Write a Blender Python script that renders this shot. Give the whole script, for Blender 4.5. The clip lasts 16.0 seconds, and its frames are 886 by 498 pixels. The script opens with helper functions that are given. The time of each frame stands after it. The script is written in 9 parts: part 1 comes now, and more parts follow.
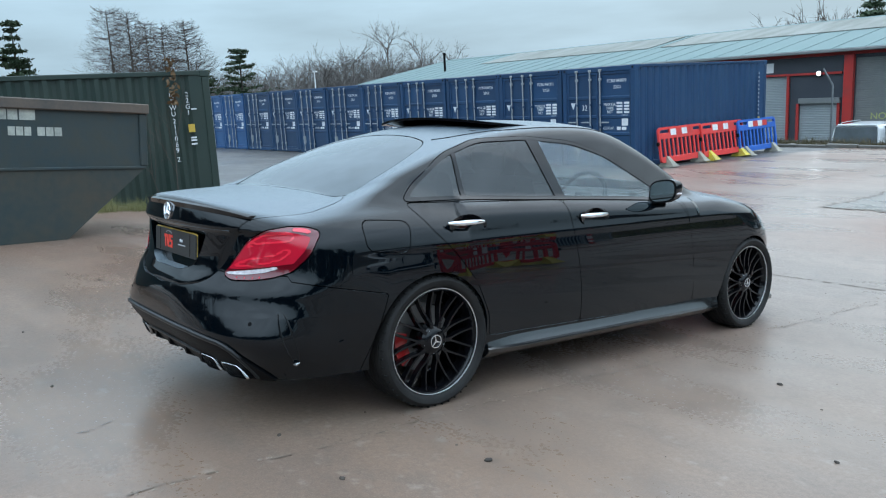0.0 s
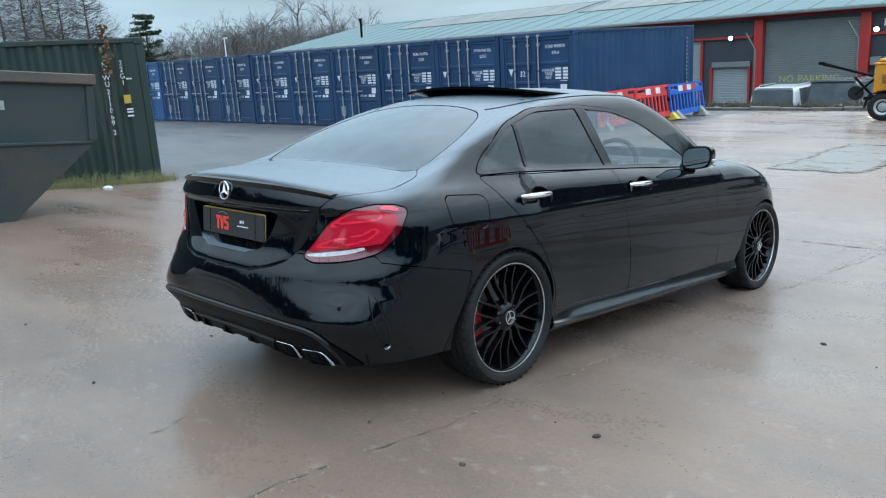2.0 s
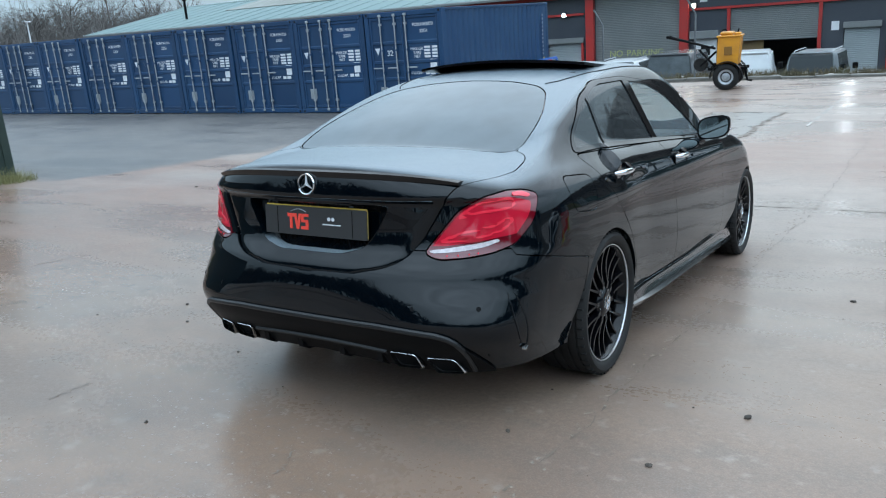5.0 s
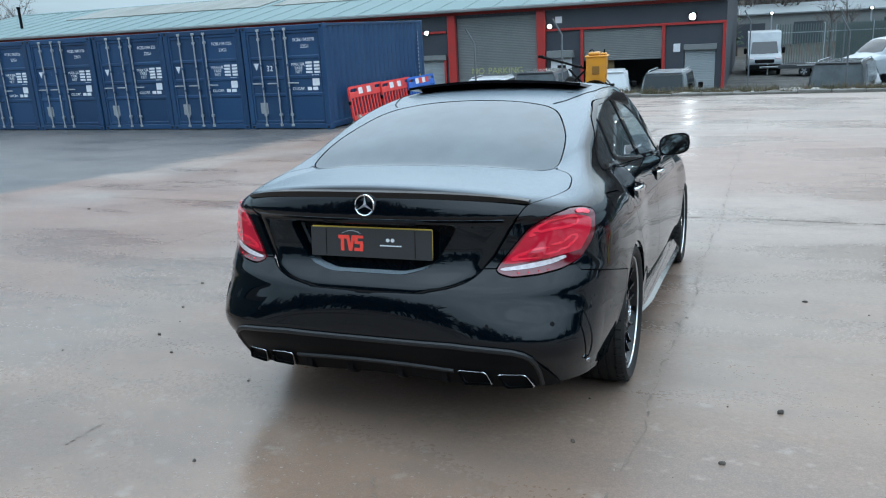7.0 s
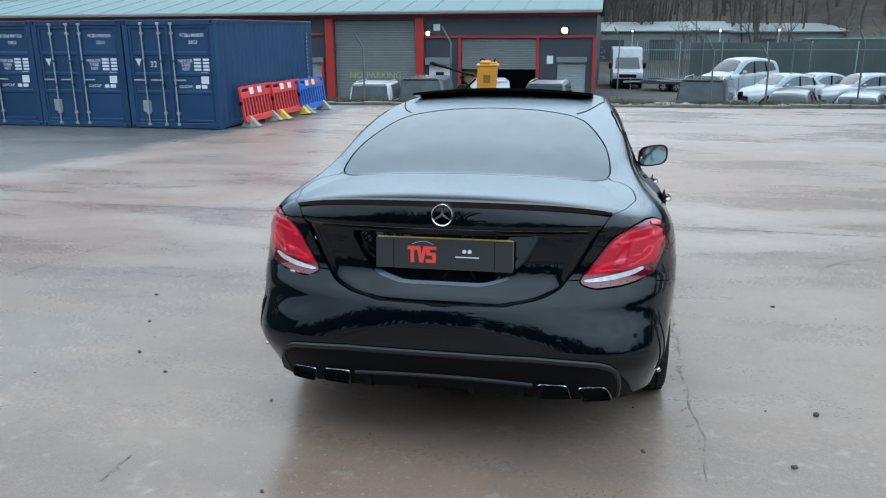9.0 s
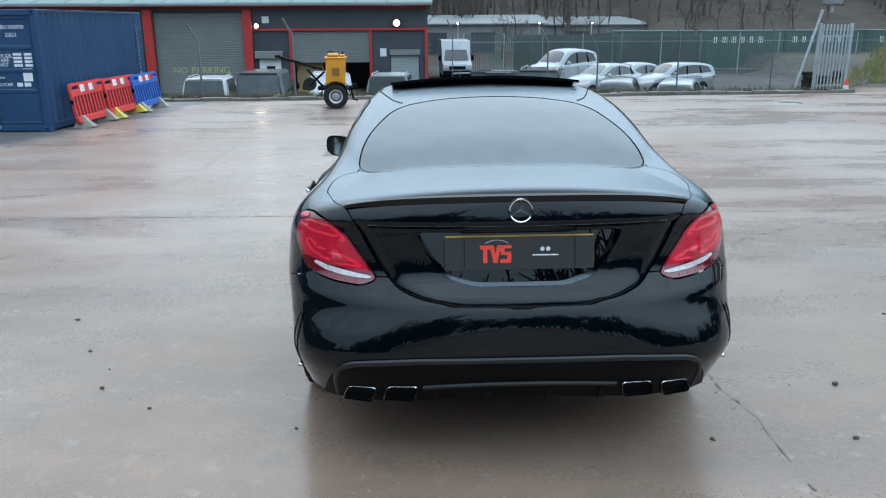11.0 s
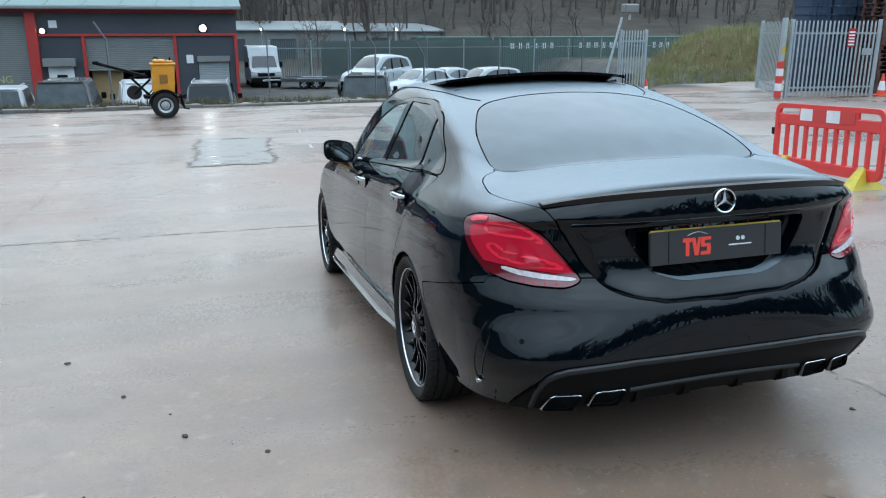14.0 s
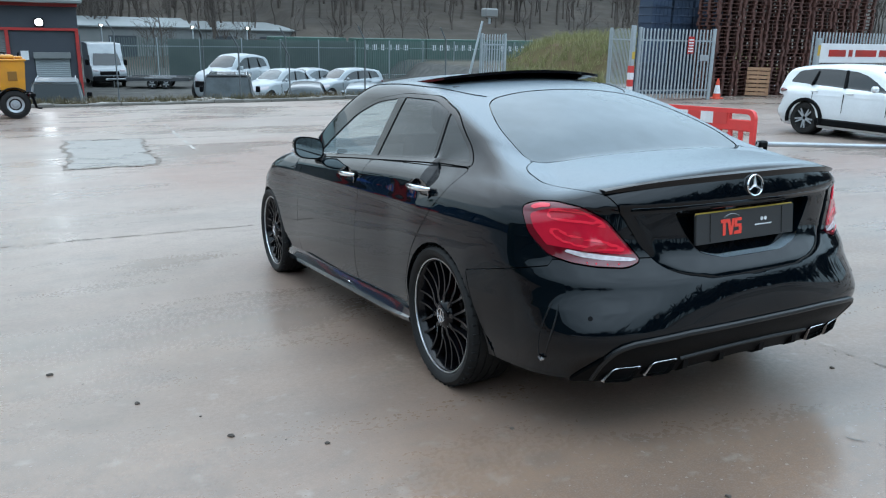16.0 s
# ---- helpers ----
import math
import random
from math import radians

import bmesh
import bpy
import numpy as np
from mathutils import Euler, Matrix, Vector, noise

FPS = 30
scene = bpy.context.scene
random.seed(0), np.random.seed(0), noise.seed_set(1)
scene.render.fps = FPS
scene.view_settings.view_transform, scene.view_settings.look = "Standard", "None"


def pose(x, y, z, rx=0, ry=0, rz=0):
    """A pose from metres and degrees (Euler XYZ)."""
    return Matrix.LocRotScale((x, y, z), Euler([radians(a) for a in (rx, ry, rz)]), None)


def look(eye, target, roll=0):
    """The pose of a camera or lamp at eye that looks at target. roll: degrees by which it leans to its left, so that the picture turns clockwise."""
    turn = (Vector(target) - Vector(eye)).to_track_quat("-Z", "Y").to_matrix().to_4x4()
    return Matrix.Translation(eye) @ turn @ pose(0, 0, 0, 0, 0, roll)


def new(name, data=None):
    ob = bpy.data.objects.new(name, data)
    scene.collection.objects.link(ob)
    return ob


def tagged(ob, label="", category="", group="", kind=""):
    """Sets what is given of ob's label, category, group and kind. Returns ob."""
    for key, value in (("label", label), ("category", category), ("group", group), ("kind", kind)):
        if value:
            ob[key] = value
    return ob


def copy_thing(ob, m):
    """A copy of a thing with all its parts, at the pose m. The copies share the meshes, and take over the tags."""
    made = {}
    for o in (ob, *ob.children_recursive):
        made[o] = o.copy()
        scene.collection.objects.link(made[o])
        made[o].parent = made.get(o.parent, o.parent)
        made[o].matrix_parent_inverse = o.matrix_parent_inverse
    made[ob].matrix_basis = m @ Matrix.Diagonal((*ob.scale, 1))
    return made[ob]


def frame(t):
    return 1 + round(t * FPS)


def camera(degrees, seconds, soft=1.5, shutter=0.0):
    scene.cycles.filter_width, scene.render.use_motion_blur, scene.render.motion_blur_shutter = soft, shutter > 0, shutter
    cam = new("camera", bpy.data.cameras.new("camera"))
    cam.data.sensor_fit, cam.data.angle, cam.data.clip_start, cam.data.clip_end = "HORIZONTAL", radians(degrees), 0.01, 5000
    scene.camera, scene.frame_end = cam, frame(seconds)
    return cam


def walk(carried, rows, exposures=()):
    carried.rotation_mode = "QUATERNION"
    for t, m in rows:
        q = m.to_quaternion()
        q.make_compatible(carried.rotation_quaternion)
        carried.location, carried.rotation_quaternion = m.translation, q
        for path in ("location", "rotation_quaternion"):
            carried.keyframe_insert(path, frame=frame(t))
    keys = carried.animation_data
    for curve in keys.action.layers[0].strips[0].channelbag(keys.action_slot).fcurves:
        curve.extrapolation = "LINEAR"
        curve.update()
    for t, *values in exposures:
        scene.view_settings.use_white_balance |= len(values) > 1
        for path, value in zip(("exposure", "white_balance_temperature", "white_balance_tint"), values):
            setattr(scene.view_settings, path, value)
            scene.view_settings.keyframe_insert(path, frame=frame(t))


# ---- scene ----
cam = camera(59.1, 16.0, 1.15)
# The yard falls gently towards the shed; the path is given in the tilted axes of the ground below the car.
LEVEL = pose(0, 0, 0, -5.25, -0.46, 0)
PATH = [
    (0, (3.751, -2.318, 1.271), (2.215, -1.064, 1.005), 0.8),
    (0.5, (3.619, -2.527, 1.266), (2.131, -1.218, 0.993), 0.5),
    (1, (3.51, -2.65, 1.263), (2.06, -1.302, 0.977), -0.8),
    (1.5, (3.328, -2.721, 1.258), (1.909, -1.344, 0.952), -0.3),
    (2, (3.159, -2.788, 1.283), (1.779, -1.382, 0.937), -0.0),
    (2.5, (3.025, -2.937, 1.279), (1.708, -1.478, 0.906), -0.3),
    (3, (2.883, -3.062, 1.283), (1.637, -1.547, 0.892), -0.8),
    (3.5, (2.729, -3.102, 1.278), (1.519, -1.559, 0.885), -1.2),
    (3.7, (2.617, -3.119, 1.271), (1.423, -1.562, 0.883), -1.2),
    (5.8, (1.833, -3.383, 1.29), (0.892, -1.662, 0.9), -2.1),
    (6, (1.777, -3.421, 1.295), (0.863, -1.683, 0.914), -2.1),
    (6.5, (1.602, -3.481, 1.307), (0.764, -1.704, 0.936), -1.6),
    (7, (1.373, -3.627, 1.316), (0.647, -1.8, 0.946), -1.5),
    (7.5, (1.21, -3.669, 1.317), (0.572, -1.812, 0.937), -1.7),
    (8, (0.992, -3.673, 1.319), (0.412, -1.798, 0.938), -1.0),
    (8.5, (0.812, -3.699, 1.314), (0.3, -1.801, 0.946), 0.2),
    (9, (0.575, -3.758, 1.332), (0.18, -1.832, 0.97), 0.3),
    (9.2, (0.49, -3.775, 1.351), (0.136, -1.844, 0.97), -0.2),
    (11.3, (-0.426, -3.556, 1.303), (-0.351, -1.594, 0.921), -1.1),
    (11.5, (-0.494, -3.525, 1.298), (-0.399, -1.566, 0.908), -1.3),
    (12, (-0.744, -3.469, 1.308), (-0.543, -1.52, 0.907), -1.0),
    (12.5, (-1.032, -3.461, 1.313), (-0.726, -1.529, 0.897), -1.5),
    (13, (-1.245, -3.377, 1.303), (-0.858, -1.46, 0.883), -2.1),
    (13.5, (-1.431, -3.264, 1.316), (-0.974, -1.361, 0.907), -2.4),
    (14, (-1.639, -3.241, 1.305), (-1.105, -1.351, 0.929), -2.0),
    (14.5, (-1.884, -3.253, 1.317), (-1.254, -1.392, 0.943), -1.7),
    (15, (-2.022, -3.179, 1.298), (-1.324, -1.345, 0.911), -1.7),
    (15.5, (-2.181, -3.08, 1.303), (-1.419, -1.275, 0.901), -1.8),
    (16, (-2.403, -3.076, 1.302), (-1.517, -1.325, 0.918), -1.7),
]
walk(cam, [(t, LEVEL @ look(eye, target, roll)) for t, eye, target, roll in PATH])

# ---------------------------------------------------------------- sky and light
def overcast():
    world = bpy.data.worlds.new("overcast_sky")
    scene.world = world
    world.use_nodes = True
    nt = world.node_tree
    nt.nodes.clear()
    out, bg = nt.nodes.new("ShaderNodeOutputWorld"), nt.nodes.new("ShaderNodeBackground")
    sky = nt.nodes.new("ShaderNodeTexSky")
    sky.sky_type, sky.sun_disc = "NISHITA", False
    sky.sun_elevation, sky.sun_rotation = radians(44), radians(353)
    sky.air_density, sky.dust_density = 1.5, 3.0
    co = nt.nodes.new("ShaderNodeTexCoord")
    sep = nt.nodes.new("ShaderNodeSeparateXYZ")
    nt.links.new(co.outputs["Generated"], sep.inputs[0])
    # cloud sheet: brighter overhead, broken by soft darker bars near the horizon
    ramp = nt.nodes.new("ShaderNodeValToRGB")
    ramp.color_ramp.elements[0].position, ramp.color_ramp.elements[0].color = 0.0, (0.42, 0.60, 0.73, 1)
    ramp.color_ramp.elements[1].position, ramp.color_ramp.elements[1].color = 1.0, (1.455, 1.85, 2.225, 1)
    mid = ramp.color_ramp.elements.new(0.22)
    mid.color = (0.57, 0.815, 1.0, 1)
    high = ramp.color_ramp.elements.new(0.46)
    high.color = (1.086, 1.42, 1.73, 1)
    nt.links.new(sep.outputs[2], ramp.inputs[0])
    mp = nt.nodes.new("ShaderNodeMapping")
    mp.inputs["Scale"].default_value = (1.6, 1.6, 9.0)
    noi = nt.nodes.new("ShaderNodeTexNoise")
    noi.inputs["Scale"].default_value, noi.inputs["Detail"].default_value = 2.2, 6.0
    nt.links.new(co.outputs["Generated"], mp.inputs[0])
    nt.links.new(mp.outputs[0], noi.inputs["Vector"])
    rng = nt.nodes.new("ShaderNodeMapRange")
    rng.inputs[1].default_value, rng.inputs[2].default_value, rng.inputs[3].default_value, rng.inputs[4].default_value = 0.35, 0.7, 0.86, 1.14
    nt.links.new(noi.outputs[0], rng.inputs[0])
    cloud = nt.nodes.new("ShaderNodeVectorMath")
    cloud.operation = "SCALE"
    nt.links.new(ramp.outputs[0], cloud.inputs[0])
    # brightness added to the cloud towards one high side, not round the sun
    toward = nt.nodes.new("ShaderNodeVectorMath")
    toward.operation = "DOT_PRODUCT"
    toward.inputs[1].default_value = Vector((4, -2, 8)).normalized()
    nt.links.new(co.outputs["Generated"], toward.inputs[0])
    veil = nt.nodes.new("ShaderNodeMapRange")
    veil.interpolation_type = "SMOOTHSTEP"
    veil.inputs[1].default_value, veil.inputs[2].default_value, veil.inputs[3].default_value, veil.inputs[4].default_value = -0.15, 1.0, 1.0, 1.7
    nt.links.new(toward.outputs["Value"], veil.inputs[0])
    both = nt.nodes.new("ShaderNodeMath")
    both.operation = "MULTIPLY"
    nt.links.new(rng.outputs[0], both.inputs[0])
    nt.links.new(veil.outputs[0], both.inputs[1])
    nt.links.new(both.outputs[0], cloud.inputs["Scale"])
    thin = nt.nodes.new("ShaderNodeVectorMath")
    thin.operation = "SCALE"
    thin.inputs["Scale"].default_value = 0.012
    nt.links.new(sky.outputs[0], thin.inputs[0])
    add = nt.nodes.new("ShaderNodeVectorMath")
    nt.links.new(cloud.outputs[0], add.inputs[0])
    nt.links.new(thin.outputs[0], add.inputs[1])
    nt.links.new(add.outputs[0], bg.inputs[0])
    bg.inputs[1].default_value = SKY
    nt.links.new(bg.outputs[0], out.inputs[0])


SKY = 0.93
overcast()
sun = new("sun", bpy.data.lights.new("sun", "SUN"))
sun.data.energy, sun.data.angle, sun.data.color = 0.5, radians(75), (1.0, 0.99, 0.96)
sun.matrix_world = look((-1, 8, 7.8), (0, 0, 0))
scene.view_settings.exposure = 0.0


# ---------------------------------------------------------------- materials
def material(name, base, rough=0.5, metal=0.0, second=None, scale=3.0, fine=60.0, bump=0.0, rvar=0.0, mix=0.5, coat=0.0, spec=0.5,
             stretch=(1, 1, 1), world_space=False, random=0.0, glow=None, power=0.0, alpha=1.0, transmission=0.0, ior=1.5):
    """A procedural surface: base colour broken by a coarse and a fine noise, with roughness variation and relief."""
    m = bpy.data.materials.new(name)
    m.use_nodes = True
    nt = m.node_tree
    b = nt.nodes["Principled BSDF"]
    b.inputs["Base Color"].default_value = (*base, 1)
    b.inputs["Roughness"].default_value, b.inputs["Metallic"].default_value = rough, metal
    b.inputs["Coat Weight"].default_value, b.inputs["Coat Roughness"].default_value = coat, 0.02
    b.inputs["Specular IOR Level"].default_value, b.inputs["IOR"].default_value = spec, ior
    b.inputs["Transmission Weight"].default_value, b.inputs["Alpha"].default_value = transmission, alpha
    if glow:
        b.inputs["Emission Color"].default_value, b.inputs["Emission Strength"].default_value = (*glow, 1), power
    if second is None and not bump and not rvar and not random:
        return m
    if world_space:
        geo = nt.nodes.new("ShaderNodeNewGeometry")
        src = geo.outputs["Position"]
    else:
        src = nt.nodes.new("ShaderNodeTexCoord").outputs["Object"]
    mp = nt.nodes.new("ShaderNodeMapping")
    mp.inputs["Scale"].default_value = stretch
    nt.links.new(src, mp.inputs[0])
    noise_nodes = []
    for s, det in ((scale, 5.0), (fine, 3.0)):
        n = nt.nodes.new("ShaderNodeTexNoise")
        n.inputs["Scale"].default_value, n.inputs["Detail"].default_value = s, det
        nt.links.new(mp.outputs[0], n.inputs["Vector"])
        noise_nodes.append(n)
    both = nt.nodes.new("ShaderNodeMath")
    both.operation = "MULTIPLY_ADD"
    nt.links.new(noise_nodes[1].outputs[0], both.inputs[0])
    both.inputs[1].default_value = 0.35
    nt.links.new(noise_nodes[0].outputs[0], both.inputs[2])
    rng = nt.nodes.new("ShaderNodeMapRange")
    rng.inputs[1].default_value, rng.inputs[2].default_value = 0.67 - 0.22, 0.67 + 0.22
    nt.links.new(both.outputs[0], rng.inputs[0])
    if second is not None:
        mx = nt.nodes.new("ShaderNodeMix")
        mx.data_type = "RGBA"
        mx.inputs[6].default_value, mx.inputs[7].default_value = (*base, 1), (*second, 1)
        fac = nt.nodes.new("ShaderNodeMath")
        fac.operation = "MULTIPLY"
        fac.inputs[1].default_value = min(1.0, mix * 2)
        nt.links.new(rng.outputs[0], fac.inputs[0])
        nt.links.new(fac.outputs[0], mx.inputs[0])
        col = mx.outputs[2]
        if random:
            info = nt.nodes.new("ShaderNodeObjectInfo")
            hsv = nt.nodes.new("ShaderNodeHueSaturation")
            r2 = nt.nodes.new("ShaderNodeMapRange")
            r2.inputs[3].default_value, r2.inputs[4].default_value = 1 - random, 1 + random
            nt.links.new(info.outputs["Random"], r2.inputs[0])
            nt.links.new(r2.outputs[0], hsv.inputs["Value"])
            nt.links.new(col, hsv.inputs["Color"])
            col = hsv.outputs[0]
        nt.links.new(col, b.inputs["Base Color"])
    if rvar:
        rr = nt.nodes.new("ShaderNodeMapRange")
        rr.inputs[3].default_value, rr.inputs[4].default_value = max(0.02, rough - rvar), min(1, rough + rvar)
        nt.links.new(rng.outputs[0], rr.inputs[0])
        nt.links.new(rr.outputs[0], b.inputs["Roughness"])
    if bump:
        bp = nt.nodes.new("ShaderNodeBump")
        bp.inputs["Strength"].default_value, bp.inputs["Distance"].default_value = 1.0, bump
        nt.links.new(both.outputs[0], bp.inputs["Height"])
        nt.links.new(bp.outputs[0], b.inputs["Normal"])
    return m


def wet_yard():
    """Stained red-brown concrete, wet and half glossy; dark tarmac in front of the container row."""
    m = bpy.data.materials.new("wet_concrete_yard")
    m.use_nodes = True
    nt = m.node_tree
    b = nt.nodes["Principled BSDF"]
    L = nt.links.new
    pos = nt.nodes.new("ShaderNodeNewGeometry").outputs["Position"]

    def noise_at(scale, detail, stretch=(1, 1, 1), off=0.0):
        mp = nt.nodes.new("ShaderNodeMapping")
        mp.inputs["Scale"].default_value, mp.inputs["Location"].default_value = stretch, (off, off * 0.7, 0)
        L(pos, mp.inputs[0])
        n = nt.nodes.new("ShaderNodeTexNoise")
        n.inputs["Scale"].default_value, n.inputs["Detail"].default_value = scale, detail
        L(mp.outputs[0], n.inputs["Vector"])
        return n.outputs[0]

    def spread(v, a, c, lo=0.0, hi=1.0):
        r = nt.nodes.new("ShaderNodeMapRange")
        r.inputs[1].default_value, r.inputs[2].default_value, r.inputs[3].default_value, r.inputs[4].default_value = a, c, lo, hi
        L(v, r.inputs[0])
        return r.outputs[0]

    def mixed(f, a, c):
        x = nt.nodes.new("ShaderNodeMix")
        x.data_type = "RGBA"
        L(f, x.inputs[0])
        for i, v in ((6, a), (7, c)):
            if isinstance(v, tuple):
                x.inputs[i].default_value = (*v, 1)
            else:
                L(v, x.inputs[i])
        return x.outputs[2]

    def calc(op, a, c):
        x = nt.nodes.new("ShaderNodeMath")
        x.operation = op
        for i, v in ((0, a), (1, c)):
            if isinstance(v, (int, float)):
                x.inputs[i].default_value = v
            else:
                L(v, x.inputs[i])
        return x.outputs[0]

    big, streak, grit = noise_at(0.32, 6), noise_at(0.8, 5, (0.35, 1.6, 1), 7), noise_at(45, 4)
    silt = noise_at(0.22, 4, (1, 0.8, 1), 31)
    col = mixed(spread(big, 0.38, 0.64), (0.278, 0.212, 0.175), (0.216, 0.170, 0.144))
    col = mixed(spread(streak, 0.45, 0.7), col, (0.292, 0.223, 0.183))
    col = mixed(calc("MULTIPLY", spread(silt, 0.47, 0.63), 0.8), col, (0.22, 0.122, 0.088))
    col = mixed(spread(noise_at(3.5, 6, (1, 1, 1), 3), 0.62, 0.74, 0, 0.5), col, (0.12, 0.105, 0.095))
    sep = nt.nodes.new("ShaderNodeSeparateXYZ")
    L(pos, sep.inputs[0])
    # brown silt washed down over the upper bays, thinning towards the shed
    wash = calc("ADD", sep.outputs[1], calc("MULTIPLY", noise_at(0.45, 5, (1, 1, 1), 41), 5.0))
    col = mixed(spread(wash, 6.6, 1.6, 0.0, 0.95), col, mixed(spread(noise_at(1.6, 8, (0.6, 1.2, 1), 43), 0.38, 0.64), (0.206, 0.132, 0.090), (0.146, 0.097, 0.070)))
    # red silt along the bay edge beside the tarmac
    red = calc("MULTIPLY", spread(noise_at(0.5, 5, (1, 1, 1), 47), 0.44, 0.58), calc("MULTIPLY", spread(sep.outputs[0], -2.6, -4.0), spread(sep.outputs[1], -2.0, 0.5)))
    col = mixed(calc("MULTIPLY", red, 0.6), col, (0.20, 0.105, 0.070))
    # hand-sized mottling and pale scuffs
    col = mixed(spread(noise_at(7.0, 7, (0.8, 1.2, 1), 61), 0.50, 0.72, 0, 0.42), col, (0.115, 0.088, 0.070))
    col = mixed(spread(noise_at(12.0, 6, (1, 1, 1), 67), 0.60, 0.74, 0, 0.40), col, (0.37, 0.31, 0.26))
    # tarmac lies left of a line that runs from the container row back past the green container
    edge = calc("ADD", calc("ADD", sep.outputs[0], calc("MULTIPLY", sep.outputs[1], -0.17)), calc("MULTIPLY", noise_at(0.9, 4), 1.4))
    tar = spread(edge, -10.05, -9.65, 1.0, 0.0)
    tar = calc("MULTIPLY", tar, spread(sep.outputs[1], 3.6, 4.3))
    col = mixed(tar, col, mixed(spread(noise_at(1.3, 6, (1, 1, 1), 11), 0.35, 0.7), (0.055, 0.056, 0.058), (0.085, 0.082, 0.08)))
    col = mixed(spread(grit, 0.35, 0.75, 0, 0.34), col, (0.10, 0.085, 0.075))
    col = mixed(spread(noise_at(150, 3, (1, 1, 1), 21), 0.45, 0.75, 0, 0.22), col, (0.38, 0.32, 0.28))
    # lower yard behind the kerb: grey gravel; hillside: leaf litter; heap: turf
    low = calc("MULTIPLY", spread(sep.outputs[1], 22.9, 23.4), spread(sep.outputs[0], 19.0, 17.5))
    along = calc("SUBTRACT", sep.outputs[1], calc("MULTIPLY", sep.outputs[0], 0.055))
    verge = calc("MULTIPLY", spread(calc("ADD", along, calc("MULTIPLY", noise_at(1.7, 4), 0.5)), 22.15, 22.4), spread(sep.outputs[0], 13.5, 12.0))
    col = mixed(verge, col, mixed(spread(noise_at(3.0, 6, (1, 1, 1), 15), 0.35, 0.65), (0.085, 0.066, 0.046), (0.045, 0.040, 0.028)))
    low = calc("MAXIMUM", low, spread(sep.outputs[1], 27.6, 28.6))
    col = mixed(calc("MULTIPLY", low, spread(sep.outputs[1], 24.6, 25.6)), col, mixed(spread(noise_at(2.2, 6, (1, 1, 1), 5), 0.35, 0.7), (0.060, 0.059, 0.056), (0.09, 0.087, 0.08)))
    turf = calc("MULTIPLY", calc("MULTIPLY", spread(sep.outputs[1], 27.0, 28.2), spread(sep.outputs[0], 17.4, 18.4)), spread(sep.outputs[2], -0.9, -0.3))
    col = mixed(turf, col, mixed(spread(noise_at(1.1, 6, (1, 1, 1), 8), 0.35, 0.65), (0.095, 0.085, 0.036), (0.10, 0.066, 0.040)))
    col = mixed(spread(sep.outputs[1], 66, 74), col, mixed(spread(noise_at(0.15, 6, (1, 1, 1), 9), 0.35, 0.65), (0.078, 0.066, 0.055), (0.050, 0.044, 0.038)))
    dry = calc("MAXIMUM", calc("MAXIMUM", calc("MAXIMUM", low, verge), turf), spread(sep.outputs[1], 66, 74))
    L(col, b.inputs["Base Color"])
    wet = spread(noise_at(0.55, 6, (0.6, 1.5, 1), 19), 0.40, 0.60)
    rough = spread(wet, 0, 1, 0.42, 0.22)
    rough = calc("ADD", rough, spread(grit, 0.3, 0.7, -0.04, 0.06))
    rough = calc("ADD", rough, calc("MULTIPLY", tar, 0.12))
    rough = calc("ADD", rough, calc("MULTIPLY", dry, 0.5))
    L(rough, b.inputs["Roughness"])
    L(calc("SUBTRACT", 0.56, calc("MULTIPLY", dry, 0.48)), b.inputs["Specular IOR Level"])
    hgt = calc("ADD", calc("MULTIPLY", grit, 0.0011), calc("MULTIPLY", noise_at(5, 5, (1, 1, 1), 2), 0.010))
    bp = nt.nodes.new("ShaderNodeBump")
    bp.inputs["Distance"].default_value, bp.inputs["Strength"].default_value = 0.35, 0.42
    L(hgt, bp.inputs["Height"])
    L(bp.outputs[0], b.inputs["Normal"])
    return m


YARD = wet_yard()


